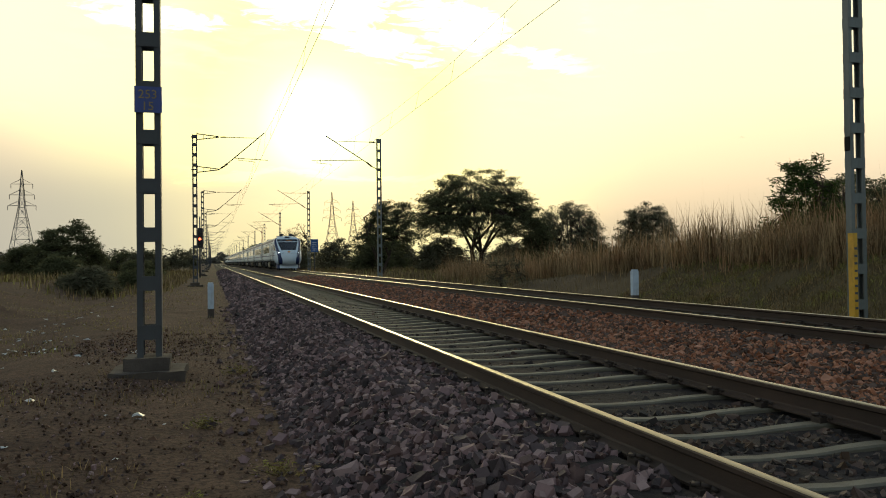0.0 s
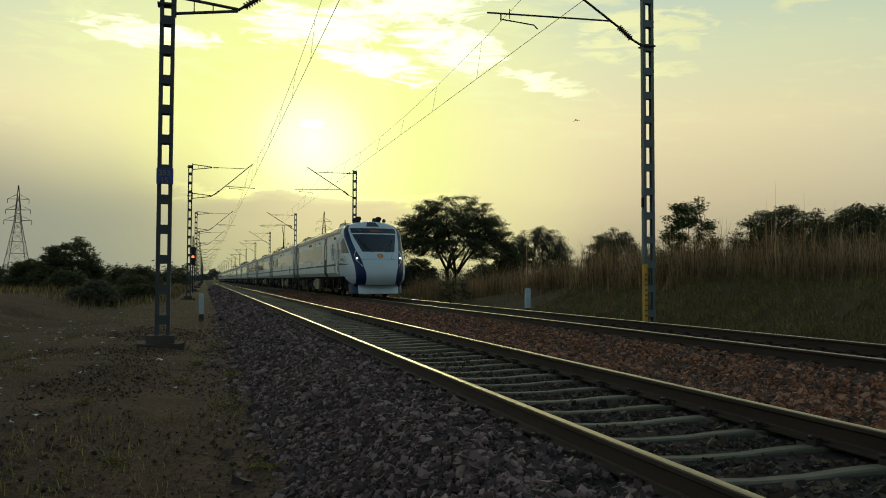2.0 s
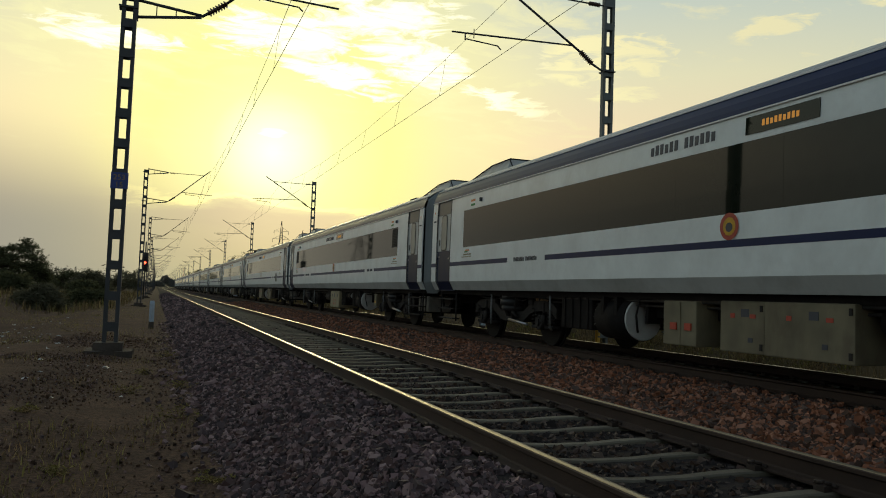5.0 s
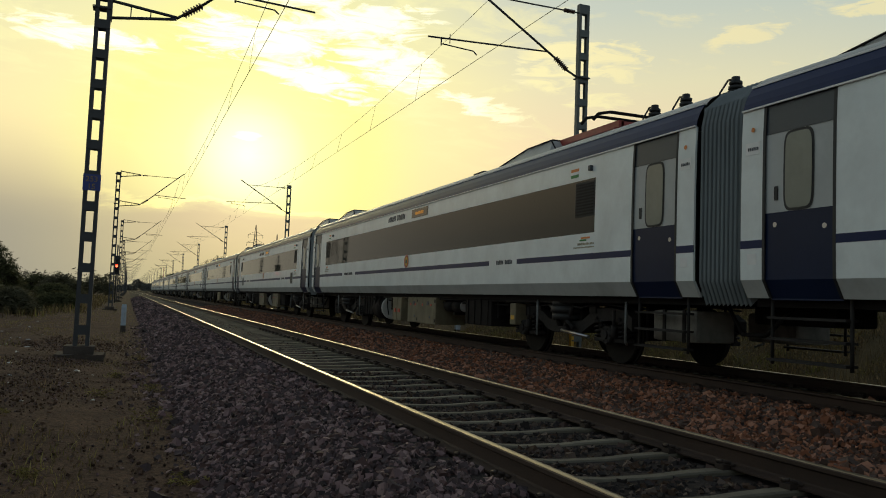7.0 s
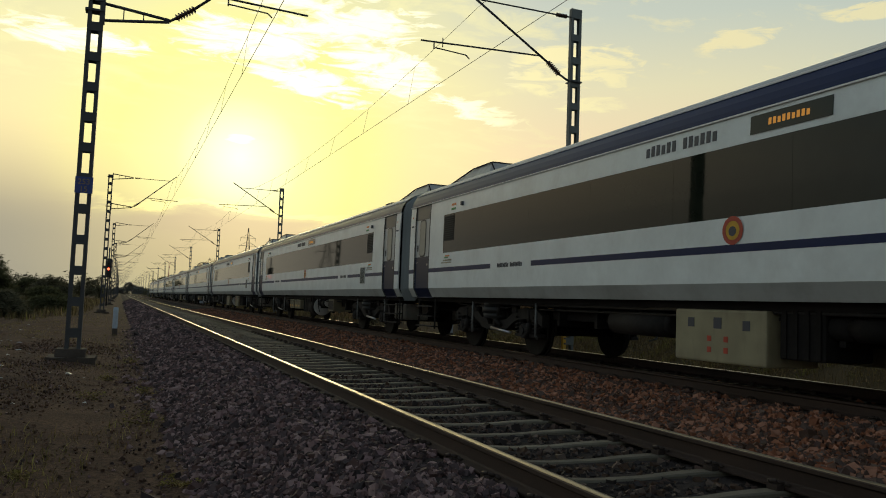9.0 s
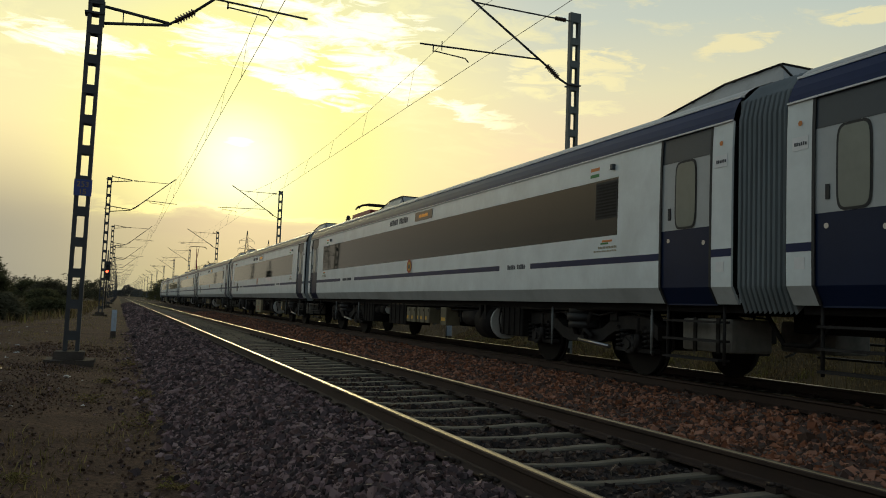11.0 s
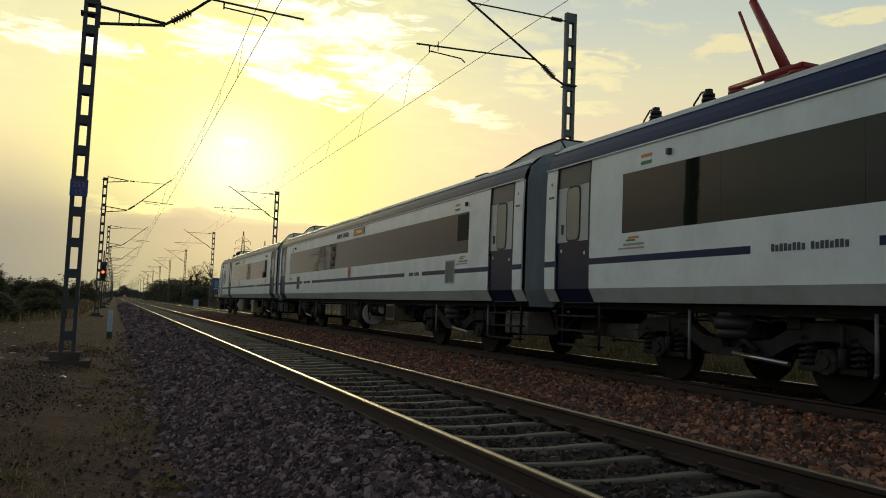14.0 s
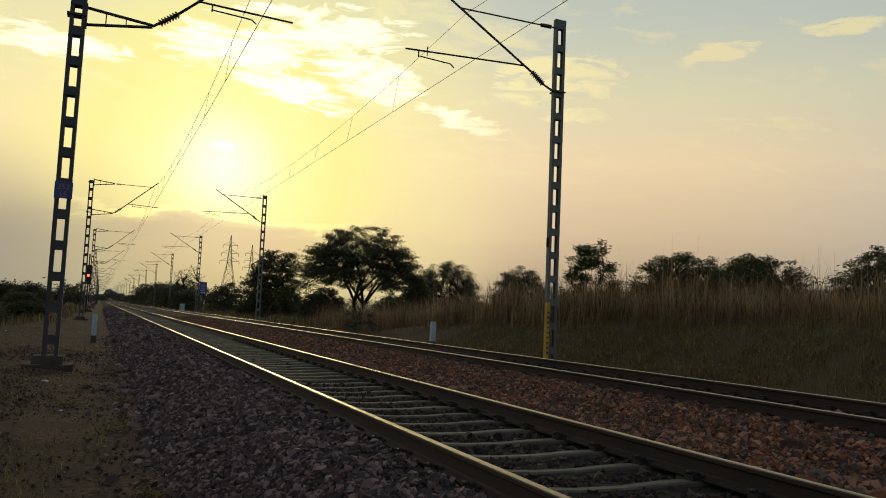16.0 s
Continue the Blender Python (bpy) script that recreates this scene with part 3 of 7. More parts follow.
STONE_PIECE = material("single ballast stone", (0.140, 0.102, 0.097), 0.85, vary=0.2, scale=8, fine=90, spec=0.3, piece=0.4, bump=0.05, bump_scale=4,
                       colours=[(0.95, 0.9, 0.93), (1.25, 0.98, 0.92), (0.68, 0.64, 0.68), (0.48, 0.43, 0.45), (1.4, 1.28, 1.25), (0.85, 0.72, 0.74)])
loose_stones()

# ---- the train ----
WHITE = material("white coach paint", (0.77, 0.815, 0.795), 0.34, vary=0.08, scale=1.3, fine=11, coat=0.15, rough_vary=0.16,
                 streak=((0.50, 0.50, 0.46), (0.9, 0.7, 0.5), 0.36))
# On the skirt this grey paints the shading of the white side; streaks are grime.
GREY_BAND = material("grey paint and skirt shading", (0.50, 0.52, 0.50), 0.45, vary=0.08, scale=1.2, fine=15, streak=((0.2, 0.18, 0.15), (0.7, 0.5, 0.4), 0.5))
NAVY = material("navy blue paint", (0.011, 0.022, 0.078), 0.4, vary=0.12, scale=1.2, fine=20, spec=0.2)
DOOR_NAVY = material("dark navy door paint", (0.009, 0.018, 0.050), 0.4, vary=0.12, scale=1.2, fine=20, spec=0.2)
MESH = material("olive grey mesh", (0.13, 0.13, 0.105), 0.6, vary=0.15, scale=3, fine=30)
SLATE = material("slate grey door paint", (0.04, 0.05, 0.06), 0.4, vary=0.1, scale=1.5, fine=20)
DOOR_LIGHT = material("light grey door panel", (0.42, 0.44, 0.43), 0.35, vary=0.08, scale=2, fine=20)
ROOF = material("dusty grey roof paint", (0.42, 0.43, 0.42), 0.4, vary=0.12, scale=0.8, fine=10, streak=((0.2, 0.17, 0.13), (0.5, 0.4, 0.5), 0.5))
ROOF_METAL = material("bare metal roof unit", (0.44, 0.44, 0.42), 0.5, 0.0, vary=0.2, scale=2, fine=20, streak=((0.1, 0.08, 0.06), (1, 1, 1), 0.6))
GLASS = material("dark tinted coach glass", (0.015, 0.019, 0.012), 0.03, vary=0.25, scale=0.6, fine=6, spec=0.30, rough_vary=0.02)
DOOR_GLASS = material("milky door glass", (0.20, 0.215, 0.17), 0.15, vary=0.1, scale=2, fine=10)
RUBBER = material("black rubber", (0.018, 0.018, 0.018), 0.6, vary=0.2, scale=4, fine=40)
BELLOWS = material("grey gangway rubber", (0.22, 0.245, 0.25), 0.55, vary=0.15, scale=2, fine=20, stretch=(1, 1, 0.3))
UNDER = material("grimy underframe steel", (0.015, 0.013, 0.012), 0.8, 0.0, spec=0.15, vary=0.4, scale=2, fine=18, bump=0.004, bump_scale=20)
BOGIE = material("dusty bogie steel", (0.029, 0.026, 0.024), 0.75, 0.0, spec=0.2, vary=0.4, scale=3, fine=25, bump=0.004, bump_scale=25)
HAND_PIPE = material("grey hand pipe", (0.16, 0.165, 0.16), 0.5, vary=0.2, scale=4, fine=30)
WHEEL = material("worn wheel steel", (0.014, 0.012, 0.010), 0.75, 0.0, spec=0.15, vary=0.3, scale=4, fine=30)
SQUARE_CREAM = material("pale cream equipment paint", (0.29, 0.255, 0.155), 0.6, vary=0.2, scale=2, fine=16, streak=((0.12, 0.09, 0.05), (1.2, 1.2, 0.5), 0.6))
CREAM = material("cream equipment paint", (0.185, 0.160, 0.098), 0.7, vary=0.3, scale=2, fine=16, streak=((0.09, 0.065, 0.04), (1.2, 1.2, 0.5), 0.7))
TANK = material("white tank paint", (0.55, 0.55, 0.52), 0.4, vary=0.1, scale=3, fine=20, streak=((0.2, 0.16, 0.12), (1, 1, 0.5), 0.6))
TANK_DIM = material("dusty tank paint", (0.20, 0.19, 0.165), 0.7, vary=0.3, scale=3, fine=20, streak=((0.06, 0.05, 0.04), (1, 1, 0.5), 0.7))
RED = material("red marking", (0.45, 0.06, 0.03), 0.5, vary=0.15, scale=6, fine=30)
YELLOW = material("yellow marking", (0.65, 0.36, 0.02), 0.5, vary=0.2, scale=5, fine=30)
SAFFRON = material("saffron marking", (0.70, 0.22, 0.03), 0.5, vary=0.05, scale=6, fine=30)
GREEN = material("green marking", (0.03, 0.22, 0.05), 0.5, vary=0.05, scale=6, fine=30)
STRAW_INK = material("faded brown lettering", (0.36, 0.32, 0.22), 0.5, vary=0.1, scale=6, fine=30)
INK = material("dark lettering", (0.05, 0.055, 0.07), 0.5, vary=0.1, scale=6, fine=30)
BLIND = material("drawn window blind", (0.30, 0.28, 0.22), 0.5, vary=0.1, scale=2, fine=20)
BRIGHT = material("white marking", (0.8, 0.8, 0.78), 0.4, vary=0.05, scale=6, fine=30)
STEEL = material("stainless handrail", (0.45, 0.45, 0.44), 0.3, 0.9, vary=0.1, scale=4, fine=30)
RED_INSULATOR = material("red insulator", (0.30, 0.035, 0.028), 0.4, vary=0.2, scale=6, fine=30)
AMBER = glow_material("amber display", (1.0, 0.46, 0.10), 0.38)
LAMP_WHITE = glow_material("headlight", (0.75, 0.85, 1.0), 14.0)

SIDE = [(1.50, 1.08), (1.615, 1.29), (1.62, 1.6), (1.62, 2.4), (1.615, 3.0), (1.60, 3.33)]
ARCH = [(1.60, 3.335), (1.585, 3.42), (1.545, 3.52), (1.48, 3.62), (1.42, 3.68), (1.25, 3.80), (1.0, 3.90), (0.6, 3.97), (0.0, 4.0)]


def side_x(z):
    prof = SIDE + ARCH[1:]
    for (xa, za), (xb, zb) in zip(prof, prof[1:]):
        if za <= z <= zb:
            return xa + (xb - xa) * (z - za) / (zb - za)
    return prof[0][0]


def strip(bm, prof, y0, y1, proud=0.0, sides=(-1, 1), thick=0.0):
    """Side sheet following the coach outline, with returned edges when thick."""
    for s in sides:
        rows = [[bm.verts.new((s * (x + proud), y, z)) for x, z in prof] for y in (y0, y1)]
        for k in range(len(prof) - 1):
            f = (rows[0][k], rows[0][k + 1], rows[1][k + 1], rows[1][k])
            bm.faces.new(f if s < 0 else f[::-1])
        if thick:
            back = [[bm.verts.new((s * (x + proud - thick), y, z)) for x, z in prof] for y in (y0, y1)]
            edge = rows[0] + rows[1][::-1]
            edge_b = back[0] + back[1][::-1]
            for k in range(len(edge)):
                j = (k + 1) % len(edge)
                bm.faces.new((edge[k], edge[j], edge_b[j], edge_b[k]))


def between(z0, z1, prof=None):
    prof = prof or (SIDE + ARCH[1:])
    inner = [(x, z) for x, z in prof if z0 + 1e-4 < z < z1 - 1e-4]
    return [(side_x(z0), z0)] + inner + [(side_x(z1), z1)]


SEEN = [-1]     # the side of the coach that carries the small markings
BOTH = (-1, 1)


def patch(name, y0, y1, z0, z1, mat, parent, proud=0.006, sides=None, label="", thick=0.012):
    """A sheet on the coach side, one object for each side."""
    made = None
    for s in sides or SEEN:
        bm = bmesh.new()
        strip(bm, between(z0, z1), y0, y1, proud, (s,), thick)
        made = part(name, bm, mat, parent, label)
    return made


def oval(bm, y, z, w, h, proud, sides, seg=28, power=0.45):
    for s in sides:
        ring = []
        for k in range(seg):
            a = math.tau * k / seg
            cy, cz = math.cos(a), math.sin(a)
            yy = y + w / 2 * math.copysign(abs(cy) ** power, cy)
            zz = z + h / 2 * math.copysign(abs(cz) ** power, cz)
            ring.append(bm.verts.new((s * (side_x(zz) + proud), yy, zz)))
        f = bm.faces.new(ring)
        f.normal_update()
        if f.normal.x * s < 0:
            f.normal_flip()


def oval_part(name, y, z, w, h, mat, parent, proud=0.01, sides=None, power=0.45, label=""):
    sides = sides or SEEN
    bm = bmesh.new()
    oval(bm, y, z, w, h, proud, sides, power=power)
    return part(name, bm, mat, parent, label)


def ring_part(name, y, z, r0, r1, mat, parent, proud, sides, seg=36):
    bm = bmesh.new()
    for s in sides:
        rows = [[bm.verts.new((s * (side_x(z + r * math.sin(a)) + proud), y + r * math.cos(a), z + r * math.sin(a))) for a in [math.tau * k / seg for k in range(seg)]] for r in (r0, r1)]
        for k in range(seg):
            j = (k + 1) % seg
            f = (rows[0][k], rows[0][j], rows[1][j], rows[1][k])
            bm.faces.new(f if s > 0 else f[::-1])
    return part(name, bm, mat, parent)


def shell(c, y0, y1, doors, windows):
    """White body sides with real openings for doors and the window band, skirt with its shading painted grey, roof."""
    cuts = sorted({y0, y1, *[v for d in doors for v in d], *[v for w in windows for v in w[:2]]})
    bm, skirt = bmesh.new(), bmesh.new()
    for a, b in zip(cuts, cuts[1:]):
        mid = (a + b) / 2
        if any(d[0] < mid < d[1] for d in doors):
            continue
        holes = [w for w in windows if w[0] < mid < w[1]]
        strip(skirt, between(1.08, 1.29), a, b, 0, thick=0.04)
        if holes:
            strip(bm, between(1.29, 2.09), a, b, 0, thick=0.03)
            strip(bm, between(2.97, 3.33), a, b, 0, thick=0.03)
        else:
            strip(bm, between(1.29, 3.33), a, b, 0, thick=0.03)
    box(bm, -1.45, 1.45, y0, y0 + 0.04, 1.1, 3.6)
    body = part("body", bm, WHITE, c, "white-painted steel body")
    part("skirt", skirt, GREY_BAND, c, "lower body band with shading painted in grey")
    bm = bmesh.new()
    strip(bm, between(3.335, 3.65), y0, y1)
    part("roof_band", bm, NAVY, c, "navy blue band along the roof edge")
    bm = bmesh.new()
    prof = [(side_x(3.65), 3.65), (1.36, 3.735), (1.25, 3.80), (1.0, 3.90), (0.6, 3.97), (0.0, 4.0)]
    full = [(-x, z) for x, z in prof] + [(x, z) for x, z in prof[::-1][1:]]
    rows = [[bm.verts.new((x, y, z)) for x, z in full] for y in (y0, y1)]
    for k in range(len(full) - 1):
        f = bm.faces.new((rows[0][k], rows[1][k], rows[1][k + 1], rows[0][k + 1]))
        f.smooth = True
    part("roof", bm, ROOF, c, "dusty grey roof")
    bm = bmesh.new()
    for s in (-1, 1):
        box(bm, s * 1.615 - 0.012, s * 1.615 + 0.012, y0, y1, 3.325, 3.345)
        box(bm, s * side_x(3.65) - 0.02, s * side_x(3.65) + 0.02, y0, y1, 3.645, 3.672)
    part("gutter", bm, BRIGHT, c, "pale rain gutters along the roof")
    bm = bmesh.new()
    box(bm, -1.35, 1.35, y0, y1, 0.98, 1.12)
    part("underframe", bm, UNDER, c)
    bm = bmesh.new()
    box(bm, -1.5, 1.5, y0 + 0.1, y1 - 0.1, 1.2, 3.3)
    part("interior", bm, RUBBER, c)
    return body


def door(c, y0, y1):
    for s in BOTH:
        one_door(c, y0, y1, (s,))


def one_door(c, y0, y1, sides):
    bm = bmesh.new()
    strip(bm, between(1.06, 2.06), y0, y1, -0.02, sides)
    d = part("door", bm, DOOR_NAVY, c, "sliding door, navy below and light grey above")
    bm = bmesh.new()
    strip(bm, between(2.06, 2.98), y0, y1, -0.02, sides)
    part("upper_panel", bm, DOOR_LIGHT, d)
    bm = bmesh.new()
    strip(bm, between(2.98, 3.33), y0, y1, -0.015, sides)
    part("header_panel", bm, SLATE, d)
    m = (y0 + y1) / 2
    oval_part("window_gasket", m, 2.52, 0.44, 0.92, RUBBER, d, -0.014, sides, 0.35)
    oval_part("window_pane", m, 2.52, 0.38, 0.86, DOOR_GLASS, d, -0.008, sides, 0.35)
    patch("pull_handle", y1 - 0.2, y1 - 0.15, 2.2, 2.36, RUBBER, d, -0.006, sides)
    for e in (y0, y1):
        patch("door_seal", e - 0.02, e + 0.02, 1.08, 3.33, RUBBER, d, 0.004, sides)
    for yy in (y0 + 0.14, y1 - 0.16):
        oval_part("lock", yy, 1.86 if yy < m else 1.92, 0.06, 0.06, STEEL, d, -0.012, sides, 1.0)


def steps(c, y0, y1):
    for s in (-1, 1):
        bm = bmesh.new()
        for y in (y0, y1):
            tube(bm, (s * 1.42, y, 0.32), (s * 1.42, y, 1.1), 0.022, seg=6)
        for z in (0.36, 0.60, 0.84):
            box(bm, s * 1.42 - 0.09, s * 1.42 + 0.09, y0, y1, z, z + 0.03)
        part("steps", bm, BOGIE, c, "dark steel boarding steps")
        if y0 > 5:
            continue
        bm = bmesh.new()
        box(bm, min(s * 0.55, s * 1.22), max(s * 0.55, s * 1.22), y0 + 0.08, y1 - 0.05, 0.46, 0.90, 0.05)
        t = part("water_tank", bm, TANK_DIM, c, "dusty pale tank behind the steps")
        for u in (0.3, 0.7):
            y = y0 + (y1 - y0) * u
            box_part("tank_strap", s * 1.225 - 0.012, s * 1.225 + 0.012, y - 0.03, y + 0.03, 0.45, 0.91, BOGIE, t)


def bogie(c, y):
    b = new("bogie")
    b.parent = c
    b.matrix_basis = pose(0, y, 0)
    for dy in (-1.45, 1.45):
        for s in (-1, 1):
            bm = bmesh.new()
            tube(bm, (s * 0.80, dy, 0.46), (s * 0.835, dy, 0.46), 0.50, seg=28)
            tube(bm, (s * 0.835, dy, 0.46), (s * 0.935, dy, 0.46), 0.46, seg=28)
            tube(bm, (s * 0.935, dy, 0.46), (s * 1.0, dy, 0.46), 0.14, seg=14)
            part("wheel", bm, WHEEL, b, "worn steel wheel")
        part_axle = bmesh.new()
        tube(part_axle, (-0.8, dy, 0.46), (0.8, dy, 0.46), 0.085, seg=10)
        part("axle", part_axle, WHEEL, b)
    for s in (-1, 1):
        bm = bmesh.new()
        x = s * 1.05
        line = [(-2.05, 0.66), (-1.85, 0.77), (-1.45, 0.81), (-1.05, 0.79), (-0.82, 0.70), (-0.60, 0.585), (-0.40, 0.55), (0.40, 0.55), (0.60, 0.585), (0.82, 0.70), (1.05, 0.79), (1.45, 0.81), (1.85, 0.77), (2.05, 0.66)]
        for (ya, za), (yb, zb) in zip(line, line[1:]):
            vs = [bm.verts.new(p) for p in ((x - 0.08, ya, za - 0.12), (x + 0.08, ya, za - 0.12), (x + 0.08, ya, za + 0.09), (x - 0.08, ya, za + 0.09),
                                            (x - 0.08, yb, zb - 0.12), (x + 0.08, yb, zb - 0.12), (x + 0.08, yb, zb + 0.09), (x - 0.08, yb, zb + 0.09))]
            for f in ((0, 1, 5, 4), (1, 2, 6, 5), (2, 3, 7, 6), (3, 0, 4, 7), (0, 3, 2, 1), (4, 5, 6, 7)):
                bm.faces.new([vs[i] for i in f])
        for dy in (-0.95, 0.95):
            box(bm, x + s * 0.07 - 0.04, x + s * 0.07 + 0.04, dy - 0.10, dy + 0.10, 0.80, 0.98, 0.015)
        part("side_frame", bm, BOGIE, b, "dusty cranked bogie side frame")
        for dy in (-1.45, 1.45):
            bm = bmesh.new()
            box(bm, x - 0.10, x + 0.10, dy - 0.19, dy + 0.19, 0.34, 0.60, 0.05)
            box(bm, x - 0.09, x + 0.09, dy - 0.46, dy + 0.46, 0.34, 0.41, 0.02)
            tube(bm, (x + s * 0.08, dy, 0.46), (x + s * 0.17, dy, 0.46), 0.155, 0.14, seg=18)
            tube(bm, (x + s * 0.17, dy, 0.46), (x + s * 0.20, dy, 0.46), 0.07, seg=12)
            for k in range(6):
                q = math.tau * k / 6
                p = Vector((x + s * 0.165, dy + 0.115 * math.cos(q), 0.46 + 0.115 * math.sin(q)))
                tube(bm, p, p + Vector((s * 0.02, 0, 0)), 0.016, seg=6)
            part("axle_box", bm, BOGIE, b, "round-capped axle box")
            for side in (-0.34, 0.34):
                bm = bmesh.new()
                turns = [(x + s * 0.02 + 0.10 * math.cos(a), dy + side + 0.10 * math.sin(a), 0.41 + 0.32 * a / (math.tau * 4.5)) for a in [math.tau * 4.5 * k / 45 for k in range(46)]]
                path_tube(bm, turns, 0.021, 5)
                tube(bm, (x + s * 0.02, dy + side, 0.40), (x + s * 0.02, dy + side, 0.74), 0.05, seg=8)
                part("coil_spring", bm, BOGIE, b, "coil spring beside the axle box")
            bm = bmesh.new()
            tube(bm, (x + s * 0.16, dy - 0.22, 0.42), (x + s * 0.16, dy - 0.22, 0.62), 0.045, seg=10)
            tube(bm, (x + s * 0.16, dy - 0.22, 0.62), (x + s * 0.16, dy - 0.22, 0.86), 0.028, seg=8)
            part("axle_damper", bm, BOGIE, b)
        bm = bmesh.new()
        tube(bm, (x + s * 0.16, -0.46, 0.52), (x + s * 0.16, -0.05, 0.72), 0.035, seg=10)
        tube(bm, (x + s * 0.16, -0.05, 0.72), (x + s * 0.16, 0.36, 0.92), 0.06, seg=12)
        part("damper", bm, BOGIE, b)
        bm = bmesh.new()
        path_tube(bm, [(x + s * 0.10, -1.9, 0.92), (x + s * 0.12, -1.2, 0.97), (x + s * 0.12, -0.6, 0.88), (x + s * 0.12, 0.0, 0.94), (x + s * 0.12, 0.8, 0.90), (x + s * 0.10, 1.9, 0.95)], 0.018, 5)
        part("brake_hose", bm, RUBBER, b)
        bm = bmesh.new()
        for z0, z1, r in ((0.66, 0.78, 0.30), (0.78, 0.90, 0.33), (0.90, 1.0, 0.30)):
            tube(bm, (x, 0, z0), (x, 0, z1), r, seg=20)
        part("air_spring", bm, RUBBER, b)
        bm = bmesh.new()
        for dy in (-0.42, 0.42):
            tube(bm, (x + s * 0.12, dy, 1.02), (x + s * 0.12, dy * 0.2, 0.50), 0.045, seg=6)
        box(bm, x + s * 0.12 - 0.05, x + s * 0.12 + 0.05, -0.2, 0.2, 0.44, 0.54)
        part("link_bracket", bm, BOGIE, b)
        tube_part("tie_rod", (x + s * 0.17, -0.95, 0.40), (x + s * 0.17, -0.05, 0.47), 0.03, STEEL, b)
        bm = bmesh.new()
        path_tube(bm, [(x + s * 0.3, -2.2, 1.0), (x + s * 0.3, -2.2, 0.40), (x + s * 0.2, -2.1, 0.34)], 0.022)
        part("hand_pipe", bm, HAND_PIPE, b)
        bm = bmesh.new()
        path_tube(bm, [(x + s * 0.3, 0.62, 1.0), (x + s * 0.3, 0.62, 0.34)], 0.022)
        part("hand_pipe", bm, HAND_PIPE, b)
        bm = bmesh.new()
        path_tube(bm, [(x - s * 0.28, -1.95, 1.05), (x - s * 0.28, -1.95, 0.42), (x - s * 0.2, -1.85, 0.34)], 0.025)
        part("pipe", bm, BOGIE, b)
    bm = bmesh.new()
    box(bm, -1.0, 1.0, -0.35, 0.35, 0.50, 0.85, 0.04)
    part("bolster", bm, UNDER, b)
    return b


UNDERFLOOR = {
    "paired": [("dark", 6.85, 8.15), ("cream", 8.2, 10.05), ("tank", 10.95, 11.75), ("cream", 12.65, 14.55), ("dark", 15.0, 16.6)],
    "boxes": [("cabinet", 6.0, 6.25), ("dark", 7.2, 8.6), ("twin", 9.0, 9.7), ("cream", 10.2, 12.4), ("marked", 12.85, 13.6), ("tank", 14.6, 15.5), ("dark", 15.8, 16.9)],
    "square": [("cabinet", 6.0, 6.25), ("tank", 7.8, 8.5), ("dark", 8.7, 9.7), ("twin", 10.1, 10.75), ("dark", 10.85, 11.5), ("square", 11.6, 13.25), ("reservoir", 13.7, 15.1)],
    "row": [("mesh", 8.2, 8.9), ("twin", 9.85, 10.6), ("tank", 10.9, 11.75), ("dark", 12.0, 13.3), ("five", 13.5, 15.65)],
    "motor": [("dark", 6.3, 7.2), ("tank", 7.45, 8.2), ("reservoir", 8.35, 9.3), ("cabinet", 10.0, 10.35), ("five", 10.95, 12.6), ("dark", 12.9, 14.3), ("twin", 14.8, 15.5), ("dark", 15.8, 16.9)],
    "leading": [("tank", 7.7, 9.0), ("square", 9.75, 11.4), ("dark", 11.5, 12.85), ("twin", 13.3, 13.9), ("dark", 14.0, 14.5), ("twin", 14.7, 15.3)],
    "driving": [("square", 7.3, 8.0), ("twin", 8.7, 9.4), ("dark", 9.6, 10.7), ("cream", 11.0, 12.9), ("tank", 13.1, 13.9), ("dark", 14.0, 14.9)],
}


def equipment(c, variant):
    """Boxes and tanks slung under the floor."""
    lay = UNDERFLOOR[variant]
    tray = box_part("floor_tray", -1.05, 1.05, 6.9, 17.2, 0.70, 1.0, UNDER, c, 0.03)
    for k in range(9):
        box_part("cross_beam", -1.2, 1.2, 7.1 + 1.2 * k, 7.18 + 1.2 * k, 0.60, 0.98, UNDER, tray)
    for s in (-1, 1):
        bm = bmesh.new()
        path_tube(bm, [(s * 1.30, 1.9, 1.0), (s * 1.30, 6.5, 0.96), (s * 1.30, 17.5, 0.96), (s * 1.30, 22.0, 1.0)], 0.03)
        part("pipe", bm, BOGIE, c)
        bm = bmesh.new()
        path_tube(bm, [(s * 1.22, 6.6, 0.88), (s * 1.22, 17.4, 0.88)], 0.022)
        part("pipe", bm, BOGIE, c)
        for kind, a, b in lay:
            slung(c, s, kind, a, b)


